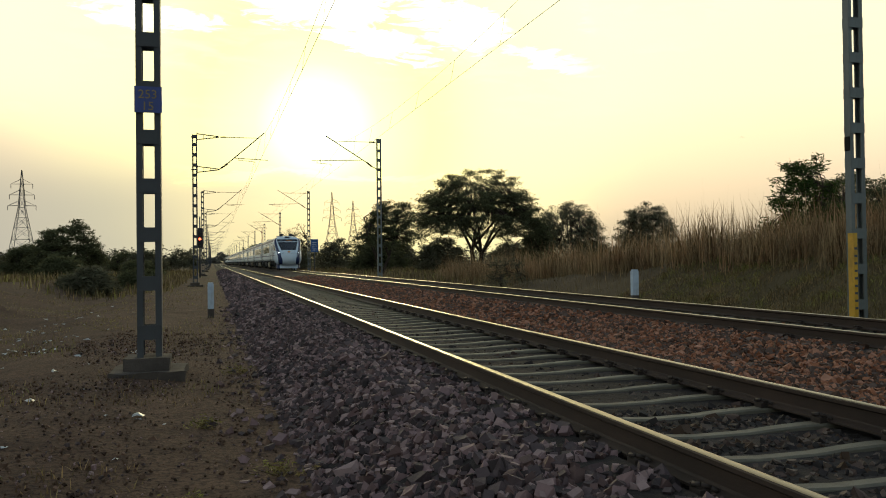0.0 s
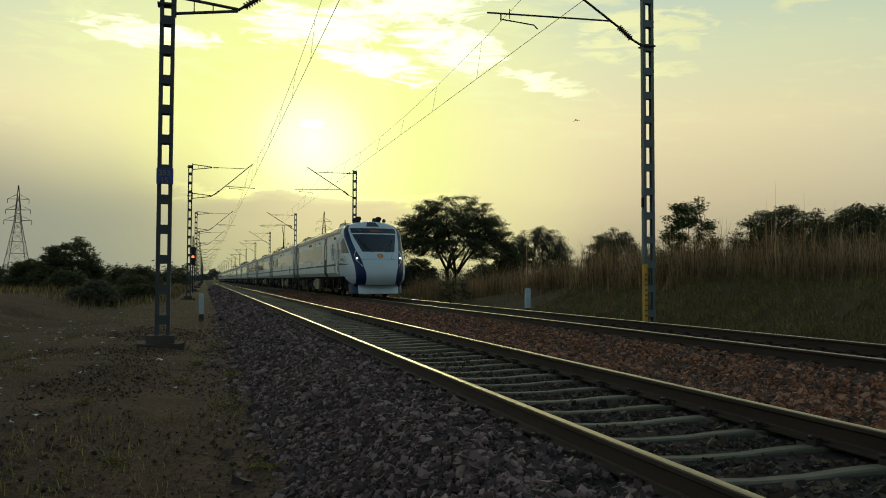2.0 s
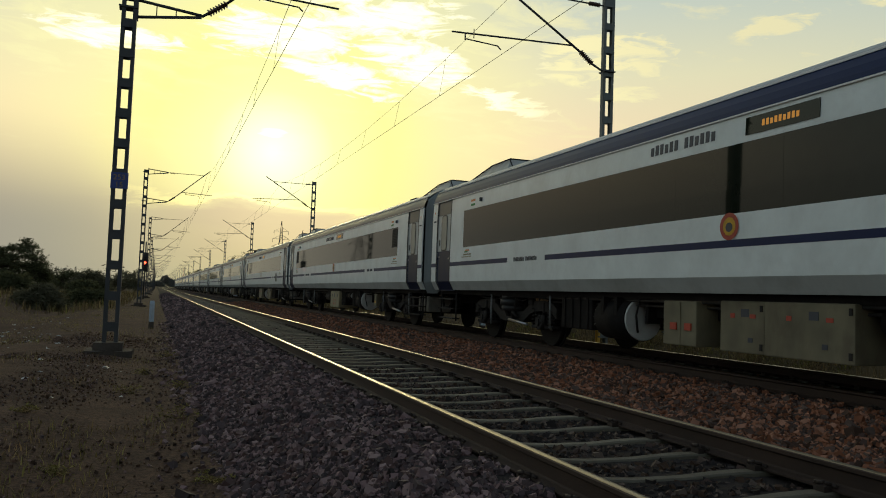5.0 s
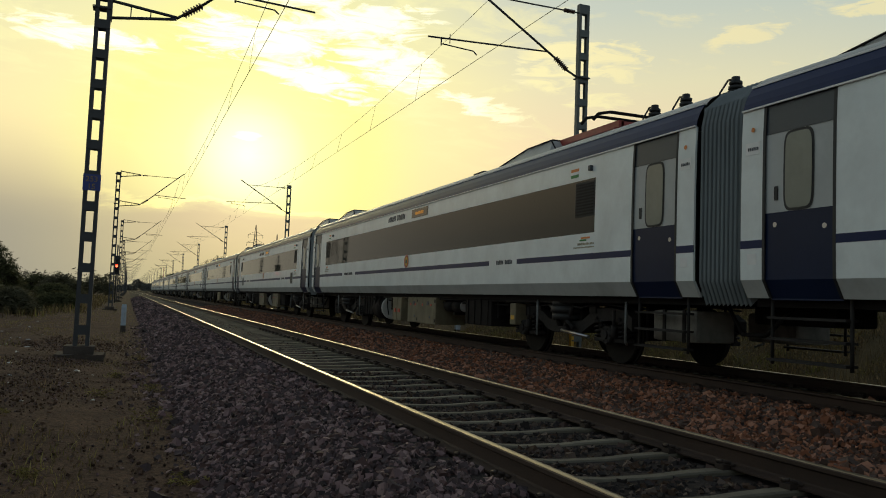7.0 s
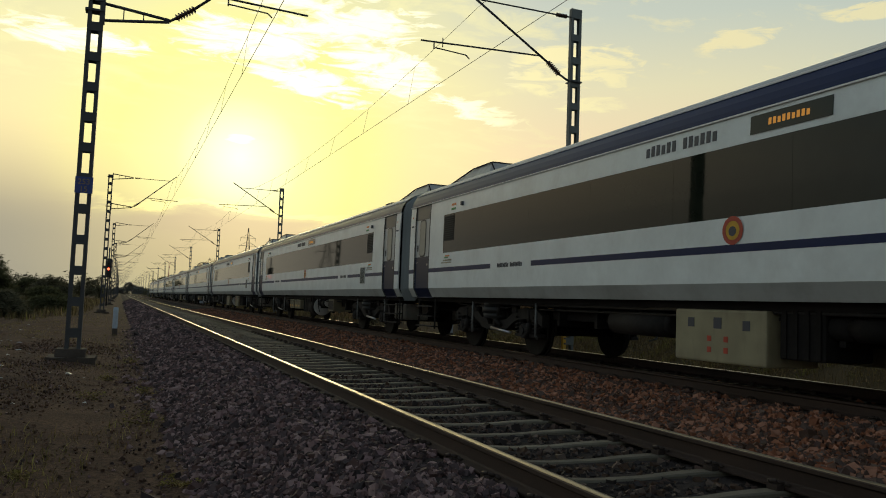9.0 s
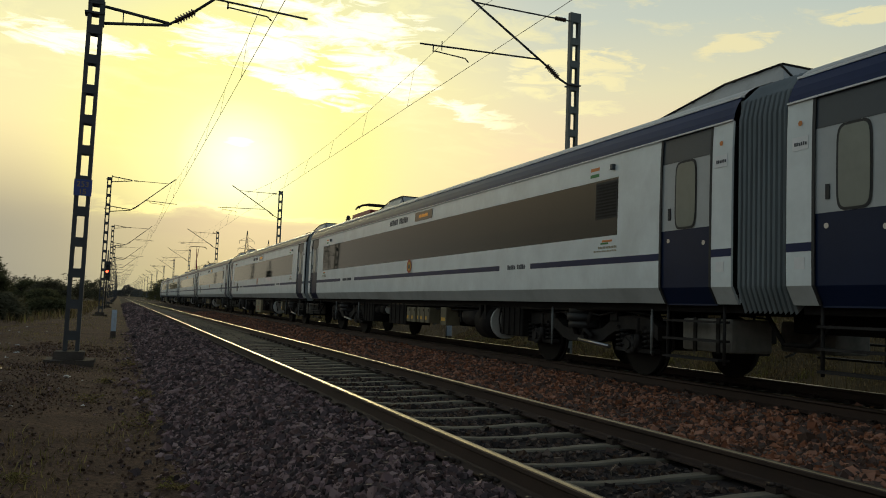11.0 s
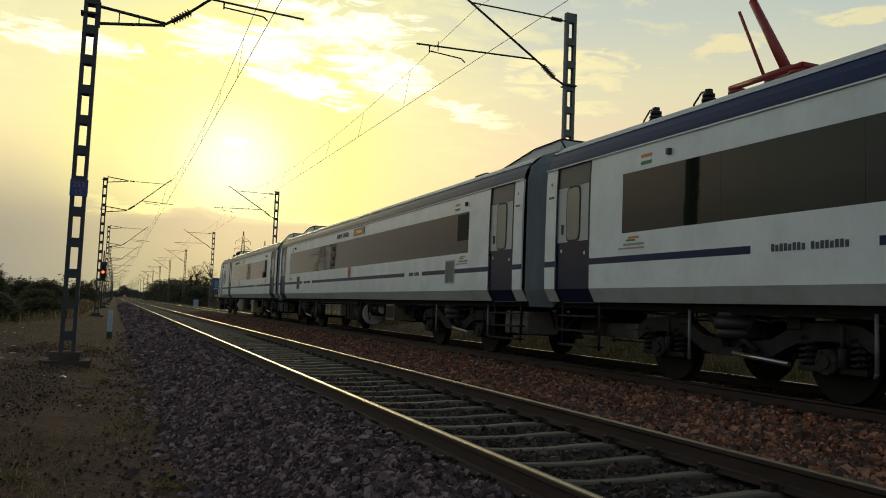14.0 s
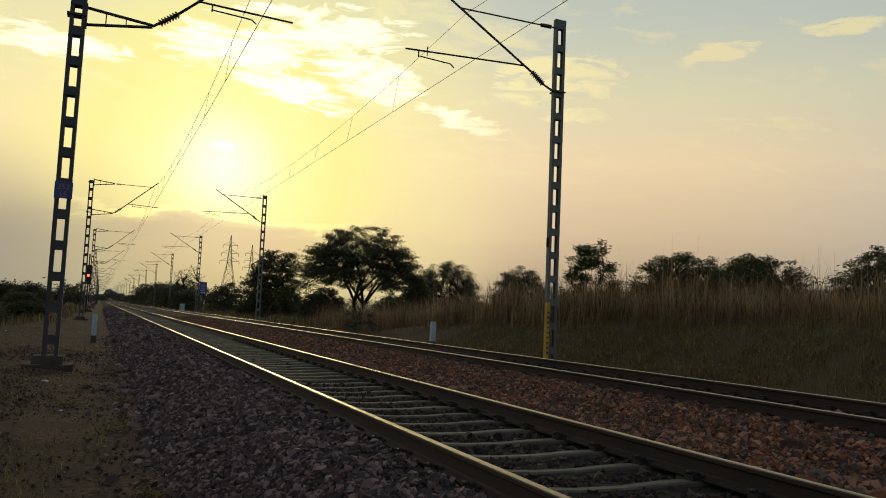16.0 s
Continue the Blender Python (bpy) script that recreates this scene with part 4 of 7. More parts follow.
def slung(c, s, kind, a, b):
    """One piece of equipment on one side of the underframe."""
    if kind == "tank":
        bm = bmesh.new()
        tube(bm, (s * 1.10, a, 0.66), (s * 1.10, b, 0.66), 0.355, seg=28)
        tank = part("air_tank", bm, UNDER, c, "dark cylindrical air tank")
        for y in (a - 0.01, b + 0.01):
            bm = bmesh.new()
            w = -0.02 if y < a else 0.02
            tube(bm, (s * 1.10, y, 0.66), (s * 1.10, y + w, 0.66), 0.345, 0.33, seg=28)
            for k in range(16):
                q = math.tau * k / 16
                p = Vector((s * 1.10 + 0.32 * math.cos(q), y + w * 0.6, 0.66 + 0.32 * math.sin(q)))
                tube(bm, p, p + Vector((0, w * 1.2, 0)), 0.014, seg=6)
            part("end_plate", bm, TANK, tank, "pale bolted end plate")
        for y in (a + 0.25, b - 0.25):
            box_part("strap", s * 1.10 - 0.35, s * 1.10 + 0.35, y - 0.04, y + 0.04, 0.66, 1.0, UNDER, tank)
        bm = bmesh.new()
        path_tube(bm, [(s * 1.33, a - 0.25, 0.98), (s * 1.30, a - 0.12, 0.72), (s * 1.22, a - 0.05, 0.45)], 0.018)
        part("valve_pipe", bm, BOGIE, tank)
    elif kind == "twin":
        for y in (a, b - 0.2):
            bm = bmesh.new()
            tube(bm, (s * 1.15, y, 0.80), (s * 1.15, y + 0.5, 0.80), 0.14, seg=18)
            r = part("reservoir", bm, UNDER, c)
            disc_part("end_plate", (s * 1.15, y - 0.012, 0.80), (0, 1, 0), 0.13, 0.02, TANK, r, 18)
    elif kind == "reservoir":
        bm = bmesh.new()
        tube(bm, (s * 1.08, a, 0.74), (s * 1.08, b, 0.74), 0.19, seg=20)
        tube(bm, (s * 1.08, a - 0.05, 0.74), (s * 1.08, a, 0.74), 0.12, 0.19, seg=20)
        tube(bm, (s * 1.08, b, 0.74), (s * 1.08, b + 0.05, 0.74), 0.19, 0.12, seg=20)
        part("long_reservoir", bm, BOGIE, c, "long dusty air reservoir")
    elif kind == "marked":
        eq = box_part("equipment_box", min(s * 0.6, s * 1.42), max(s * 0.6, s * 1.42), a, b, 0.34, 0.97, CREAM, c, 0.02, "cream equipment box with two red plates")
        for u in (0.22, 0.66):
            box_part("red_plate", s * 1.42 - 0.02, s * 1.42 + 0.02, a + (b - a) * u - 0.07, a + (b - a) * u + 0.07, 0.56, 0.66, RED, eq)
        box_part("rib", s * 1.42 - 0.012, s * 1.42 + 0.012, a + 0.34, a + 0.38, 0.36, 0.95, CREAM, eq)
    elif kind == "five":
        for k in range(5):
            y, w = a + (b - a) * k / 5, (b - a) / 5 - 0.04
            if k == 2:
                w *= 0.6
            eq = box_part("switch_box", min(s * 0.9, s * 1.42), max(s * 0.9, s * 1.42), y, y + w, 0.52, 0.90, CREAM, c, 0.02, "small cream switch box with yellow label")
            box_part("sticker", s * 1.42 - 0.005, s * 1.42 + 0.005, y + w * 0.5, y + w * 0.85, 0.60, 0.68, YELLOW, eq)
            box_part("latch", s * 1.42 - 0.012, s * 1.42 + 0.012, y + w * 0.12, y + w * 0.22, 0.80, 0.86, BOGIE, eq)
    elif kind == "square":
        eq = box_part("equipment_box", min(s * 0.6, s * 1.42), max(s * 0.6, s * 1.42), a, b, 0.30, 0.97, SQUARE_CREAM, c, 0.03, "square cream equipment box with dark plates")
        m = (a + b) / 2
        for dy, dz, h in ((-0.15, 0.60, 0.035), (0.15, 0.60, 0.035), (-0.15, 0.46, 0.035), (0.15, 0.46, 0.035), (-0.5, 0.78, 0.06), (0.0, 0.80, 0.07), (0.5, 0.80, 0.06)):
            box_part("plate", s * 1.42 - 0.006, s * 1.42 + 0.006, m + dy - h, m + dy + h, dz - h, dz + h, RED if h < 0.04 else INK, eq)
    elif kind == "mesh":
        eq = box_part("resistor_box", min(s * 0.7, s * 1.36), max(s * 0.7, s * 1.36), a, b, 0.52, 0.96, CREAM, c, 0.02, "vented equipment box with mesh front")
        box_part("mesh_front", s * 1.36 - 0.008, s * 1.36 + 0.008, a + 0.06, b - 0.06, 0.58, 0.90, BOGIE, eq)
    elif kind == "cabinet":
        eq = box_part("valve_cabinet", min(s * 1.0, s * 1.36), max(s * 1.0, s * 1.36), a, b, 0.50, 0.92, CREAM, c, 0.02)
        box_part("sticker", s * 1.36 - 0.005, s * 1.36 + 0.005, a + 0.05, b - 0.05, 0.60, 0.68, YELLOW, eq)
    elif kind == "dark":
        eq = box_part("equipment_box", min(s * 0.6, s * 1.32), max(s * 0.6, s * 1.32), a, b, 0.42, 0.99, UNDER, c, 0.025)
        for k in range(4):
            y = a + (b - a) * (k + 0.5) / 4
            box_part("rib", s * 1.325 - 0.015, s * 1.325 + 0.015, y - 0.03, y + 0.03, 0.44, 0.98, UNDER, eq)
    else:
        m = a + (b - a) * 0.62
        eq = None
        for y0, y1, x1 in ((a, m - 0.02, 1.42), (m + 0.02, b, 1.38)):
            eq = box_part("equipment_box", min(s * 0.6, s * x1), max(s * 0.6, s * x1), y0, y1, 0.33, 0.99, CREAM, c, 0.02, "grimy cream equipment box with red marks")
            w = y1 - y0
            for dy, dz, mat, hw, hh in ((0.25, 0.80, RED, 0.05, 0.025), (0.42, 0.84, INK, 0.07, 0.05), (0.70, 0.80, RED, 0.04, 0.03), (0.30, 0.50, INK, 0.04, 0.03)):
                box_part("mark", s * x1 - 0.006, s * x1 + 0.006, y0 + w * dy - hw, y0 + w * dy + hw, dz - hh, dz + hh, mat, eq)
            for z in (0.42, 0.90):
                box_part("hinge", s * x1 - 0.014, s * x1 + 0.014, y0 + 0.03, y0 + 0.07, z - 0.04, z + 0.04, BOGIE, eq)


def roof_gear(c, spots, insulators=(), boxes=()):
    for a, b, way in spots:
        lo, hi = 3.84, 4.17
        line = [(0.0, lo), (0.3, hi), (1.3, hi - 0.01), (b - a, lo + 0.02)]
        line = [(a + u, h) for u, h in line] if way > 0 else [(b - u, h) for u, h in line[::-1]]
        bm = bmesh.new()
        for (ya, za), (yb, zb) in zip(line, line[1:]):
            vs = [bm.verts.new(p) for p in ((-1.08, ya, lo - 0.1), (1.08, ya, lo - 0.1), (0.80, ya, za), (-0.80, ya, za), (-1.08, yb, lo - 0.1), (1.08, yb, lo - 0.1), (0.80, yb, zb), (-0.80, yb, zb))]
            for f in ((0, 4, 7, 3), (3, 7, 6, 2), (2, 6, 5, 1), (0, 3, 2, 1), (4, 5, 6, 7)):
                bm.faces.new([vs[i] for i in f])
        u = part("roof_unit", bm, ROOF_METAL, c, "sloped metal air-conditioning unit on the roof")
        bm = bmesh.new()
        for k in range(8):
            y = a + 0.3 + (b - a - 0.5) * k / 7
            z = float(np.interp(y, [p[0] for p in line], [p[1] for p in line]))
            box(bm, -0.82, 0.82, y - 0.018, y + 0.018, z - 0.02, z + 0.012)
        for s in (-1, 1):
            path_tube(bm, [(s * 0.84, y, z - 0.01) for y, z in line], 0.016)
        part("grille_bar", bm, UNDER, u)
    for y in insulators:
        bm = bmesh.new()
        for k in range(4):
            tube(bm, (-0.45, y, 3.98 + 0.07 * k), (-0.45, y, 4.02 + 0.07 * k), 0.13 - 0.012 * k, seg=14)
        tube(bm, (-0.45, y, 3.9), (-0.45, y, 4.3), 0.06, seg=10)
        part("roof_insulator", bm, RUBBER, c, "black ribbed roof insulator")
        bm = bmesh.new()
        path_tube(bm, [(-0.45, y, 4.28), (-0.45, y + 0.16, 4.29), (-0.42, y + 0.36, 4.16), (-0.40, y + 0.46, 3.95)], 0.016)
        part("roof_cable", bm, RUBBER, c, "black high-voltage cable bent over the roof")
    for y in boxes:
        bm = bmesh.new()
        box(bm, -0.75, 0.75, y, y + 0.62, 3.86, 4.05, 0.03)
        part("roof_box", bm, UNDER, c, "low dark box on the roof")


def bellows(c):
    """Ribbed gangway at the far end of a coach, reaching to the next one."""
    bm = bmesh.new()
    out = [(1.40, 1.0), (1.52, 1.3), (1.52, 3.3), (1.46, 3.55), (1.2, 3.78), (0.6, 3.90), (0.0, 3.92)]
    ring = [(-x, z) for x, z in out] + [(x, z) for x, z in out[::-1][1:]]
    rows = []
    for k in range(11):
        for u, f in ((0.0, 0.93), (0.30, 1.005), (0.5, 1.02), (0.70, 1.005)):
            y = 23.57 + 0.86 * (k + u) / 11
            rows.append([bm.verts.new((x * f, y, 2.4 + (z - 2.4) * f)) for x, z in ring])
    rows.append([bm.verts.new((x * 0.93, 24.43, 2.4 + (z - 2.4) * 0.93)) for x, z in ring])
    for a, b in zip(rows, rows[1:]):
        for k in range(len(ring) - 1):
            bm.faces.new((a[k], b[k], b[k + 1], a[k + 1]))
    part("gangway_bellows", bm, BELLOWS, c, "grey ribbed rubber gangway")
    bm = bmesh.new()
    box(bm, -0.35, 0.35, 23.3, 24.7, 0.75, 1.05, 0.05)
    path_tube(bm, [(-0.9, 23.4, 1.0), (-1.0, 23.8, 0.62), (-1.0, 24.2, 0.62), (-0.9, 24.6, 1.0)], 0.03)
    part("coupler", bm, UNDER, c)


def bars(name, c, y, z, w, h, count, mat, proud=0.008, sides=None, gap=None):
    """Lettering as upright bars, with a gap between two words."""
    sides = sides or SEEN
    bm = bmesh.new()
    step = w / count
    for k in range(count):
        y0 = y + step * k
        if k == gap:
            continue
        strip(bm, between(z, z + h * (1.0 if k % 3 else 0.85)), y0, y0 + step * 0.62, proud, sides, 0.008)
    return part(name, bm, mat, c)


def livery(c, y0, y1, gaps, flip):
    cuts = [y0] + [v for g in gaps for v in g] + [y1]
    for a, b in zip(cuts[::2], cuts[1::2]):
        patch("stripe", a, b, 1.662, 1.758, NAVY, c, 0.003, BOTH, label="navy blue stripe")


def markings(c, emblem, number, display, words, flags, slogans):
    ring_part("emblem_ring", emblem, 1.93, 0.115, 0.175, RED, c, 0.009, SEEN)
    oval_part("emblem", emblem, 1.93, 0.24, 0.24, YELLOW, c, 0.009, power=1.0, label="round red and yellow emblem")
    oval_part("emblem_core", emblem, 1.92, 0.13, 0.12, INK, c, 0.012, power=1.0)
    bars("number_lettering", c, number, 3.09, 1.48, 0.15, 13, INK, gap=6)
    d = patch("display", display, display + 1.18, 3.05, 3.27, GLASS, c, 0.012, label="dark destination display with amber lights", thick=0.03)
    bars("display_lights", d, display + 0.30, 3.12, 0.62, 0.08, 9, AMBER, 0.015)
    for y, w, n in words:
        bars("lettering", c, y, 1.672, w, 0.085, n, INK, gap=n // 2)
    for y in flags:
        f = patch("flag", y, y + 0.24, 3.09, 3.14, BRIGHT, c, 0.006, label="small saffron, white and green flag")
        patch("flag_band", y, y + 0.24, 3.14, 3.19, SAFFRON, f, 0.006)
        patch("flag_band", y, y + 0.24, 3.04, 3.09, GREEN, f, 0.006)
        bm = bmesh.new()
        for s in SEEN:
            box(bm, s * 1.62 - 0.045, s * 1.62 + 0.045, y - 0.43, y - 0.36, 3.09, 3.18, 0.015)
        part("side_camera", bm, SLATE, c)
    for y in slogans:
        sw = patch("slogan_sign", y, y + 0.26, 2.0, 2.03, SAFFRON, c, 0.006, label="saffron and green slogan sign")
        patch("slogan_wave", y + 0.10, y + 0.30, 1.965, 1.99, GREEN, sw, 0.006)
        bars("slogan_lettering", sw, y - 0.12, 1.90, 0.5, 0.035, 12, STRAW_INK, 0.006)
        bars("slogan_lettering", sw, y - 0.12, 1.85, 0.62, 0.025, 14, STRAW_INK, 0.006)


def notices(c, ys):
    for y in ys:
        n = patch("notice", y - 0.11, y + 0.11, 2.78, 2.93, BRIGHT, c, 0.006, label="small printed notice")
        bars("notice_lettering", n, y - 0.09, 2.83, 0.18, 0.04, 6, INK, 0.01)
        oval_part("door_lamp", y, 3.08, 0.06, 0.06, SAFFRON, c, 0.01, power=1.0)
        patch("data_plate", y - 0.07, y + 0.07, 1.47, 1.60, BRIGHT, c, 0.006)


def louvre(c, y):
    v = patch("louvre_panel", y, y + 0.58, 2.36, 2.94, RUBBER, c, 0.002, label="dark louvred vent panel")
    for k in range(11):
        patch("louvre_slat", y + 0.03, y + 0.55, 2.39 + 0.049 * k, 2.415 + 0.049 * k, BOGIE, v, 0.012)


def passenger_coach(under, louvres, grilles, roof, insulators, boxes, blind=None):
    """One coach: what hangs under it, where its vents are, and what stands on its roof."""
    c = thing("passenger_coach", pose(0, 0, 0), "white passenger coach with dark window band and navy stripe", "railway coach", "coaches of the train")
    y0, y1 = 0.43, 23.57
    doors = [(0.80, 1.80), (22.20, 23.20)]
    win = (2.82, 21.32)
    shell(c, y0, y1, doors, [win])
    for d in doors:
        door(c, *d)
        steps(c, d[0] - 0.05, d[1] + 0.05)
    n = 9
    w = (win[1] - win[0]) / n
    for k in range(n):
        patch("window_pane", win[0] + k * w + 0.0015, win[0] + (k + 1) * w - 0.0015, 2.09, 2.97, GLASS, c, -0.004, BOTH)
    if blind:
        patch("window_blind", blind, blind + 1.35, 2.14, 2.92, BLIND, c, 0.0, label="pale drawn blind in one window")
    for y in louvres:
        louvre(c, y)
    livery(c, y0, y1, [(0.80, 1.80), (5.5, 6.75), (17.05, 18.75), (22.2, 23.2)], 0)
    for y in grilles:
        g = patch("grille_panel", y, y + 0.53, 1.44, 1.97, GREY_BAND, c, 0.01, label="grey slatted vent panel")
        for k in range(11):
            patch("grille_slat", y + 0.035 + 0.044 * k, y + 0.057 + 0.044 * k, 1.47, 1.94, MESH, g, 0.014)
    markings(c, 11.95, 12.27, 10.5, [(5.7, 0.72, 11), (17.40, 1.05, 17)], [3.35, 20.65], [2.95, 20.9])
    notices(c, [0.62, 23.38])
    bogie(c, 4.5)
    bogie(c, 19.5)
    equipment(c, under)
    roof_gear(c, roof, insulators, boxes)
    bellows(c)
    return c


def pantograph(c, y, turn):
    p = new("pantograph")
    p.parent = c
    p.matrix_basis = pose(0, y, 0, 0, 0, turn)
    tagged(p, "raised red-brown single-arm pantograph")
    bm = bmesh.new()
    for x in (-0.45, 0.45):
        tube(bm, (x, 0.05, 4.20), (x, 1.35, 4.20), 0.045, seg=8)
        for yy in (0.15, 1.25):
            for k in range(3):
                tube(bm, (x, yy, 3.96 + 0.07 * k), (x, yy, 4.0 + 0.07 * k), 0.1, seg=12)
    for yy in (0.05, 0.70, 1.35):
        tube(bm, (-0.45, yy, 4.20), (0.45, yy, 4.20), 0.045, seg=8)
    box(bm, -0.22, 0.22, 0.45, 0.95, 4.20, 4.36, 0.02)
    part("base_frame", bm, RED_INSULATOR, p)
    bm = bmesh.new()
    tube(bm, (0, 0.7, 4.3), (0, 0.0, 5.6), 0.08, 0.06, seg=10)
    part("lower_arm", bm, RED_INSULATOR, p)
    tube_part("control_rod", (0.14, 0.40, 4.3), (0.14, -0.12, 5.45), 0.024, RED_INSULATOR, p)
    bm = bmesh.new()
    tube(bm, (0, 0.0, 5.6), (-0.14, 1.0, 7.05), 0.045, 0.028, seg=8)
    tube(bm, (0, 0.0, 5.6), (0.14, 1.0, 7.05), 0.045, 0.028, seg=8)
    part("upper_arm", bm, RED_INSULATOR, p)
    bm = bmesh.new()
    for yy in (0.80, 1.22):
        path_tube(bm, [(-0.98, yy, 6.86), (-0.86, yy, 7.02), (-0.68, yy, 7.08), (0.68, yy, 7.08), (0.86, yy, 7.02), (0.98, yy, 6.86)], 0.026)
    for x in (-0.5, 0.5):
        tube(bm, (x, 0.80, 7.05), (x, 1.22, 7.05), 0.02, seg=6)
    part("collector_head", bm, UNDER, p)
    return p


def folded_pantograph(c, y):
    """Lowered pantograph: arms laid flat in their red frame, hoops at the end."""
    p = new("pantograph")
    p.parent = c
    p.matrix_basis = pose(0, y, 0)
    tagged(p, "lowered red-brown pantograph lying on the roof")
    bm = bmesh.new()
    for x in (-0.6, 0.6):
        box(bm, x - 0.05, x + 0.05, -1.1, 1.1, 4.06, 4.18)
        for yy in (-1.0, 1.0):
            tube(bm, (x, yy, 3.92), (x, yy, 4.06), 0.09, seg=10)
    for yy in (-1.05, 0.0, 1.05):
        box(bm, -0.6, 0.6, yy - 0.05, yy + 0.05, 4.07, 4.17)
    part("base_frame", bm, RED_INSULATOR, p)
    bm = bmesh.new()
    tube(bm, (0, -1.0, 4.24), (0, 1.3, 4.30), 0.06, seg=8)
    part("lower_arm", bm, RED_INSULATOR, p)
    for yy in (-0.75, -0.35):
        bm = bmesh.new()
        path_tube(bm, [(-0.95, yy, 4.22), (-0.85, yy, 4.34), (-0.6, yy, 4.40), (0.6, yy, 4.40), (0.85, yy, 4.34), (0.95, yy, 4.22)], 0.03)
        part("collector_strip", bm, UNDER, p)


# ---- driving coach ----
NOSE_Z = [0.66, 0.75, 0.95, 1.2, 1.6, 1.95, 2.25, 2.48, 2.9, 3.3, 3.6, 3.8, 3.92, 3.985, 4.0]
NOSE_Y = [23.72, 23.85, 23.98, 24.02, 23.90, 23.62, 23.28, 22.98, 22.48, 22.02, 21.68, 21.45, 21.30, 21.2, 21.1]
NOSE_W = [1.36, 1.45, 1.56, 1.60, 1.62, 1.62, 1.62, 1.62, 1.615, 1.602, 1.495, 1.25, 0.93, 0.45, 0.02]
def eased(values):
    """The outline run through a smoothing window, so that the nose has no creases."""
    z = np.linspace(0.66, 4.0, 400)
    v = np.interp(z, NOSE_Z, values)
    for _ in range(2):
        pad = np.concatenate([2 * v[0] - v[1:31][::-1], v, 2 * v[-1] - v[-31:-1][::-1]])
        v = np.convolve(pad, np.ones(61) / 61, "valid")
    return z, v


NOSE_Z_FINE, NOSE_Y = eased(NOSE_Y)
NOSE_W = np.interp(NOSE_Z_FINE, NOSE_Z, NOSE_W)
NOSE_Z = NOSE_Z_FINE
BACK = 20.72
CAB_WINDOW = [(21.02, 2.86), (21.50, 3.08), (22.46, 2.26), (21.30, 2.28)]


def nose_point(a, z):
    yf, w = np.interp(z, NOSE_Z, NOSE_Y), np.interp(z, NOSE_Z, NOSE_W)
    s, c = math.sin(a), math.cos(a)
    x = w * math.copysign(abs(s) ** 0.80, s)
    return x, BACK + (yf - BACK) * max(0.0, c) ** 0.62, z


def inside(poly, x, y):
    hit = np.zeros(x.shape, bool)
    for (xa, ya), (xb, yb) in zip(poly, poly[1:] + poly[:1]):
        hit ^= ((ya > y) != (yb > y)) & (x < (xb - xa) * (y - ya) / (yb - ya + 1e-9) + xa)
    return hit


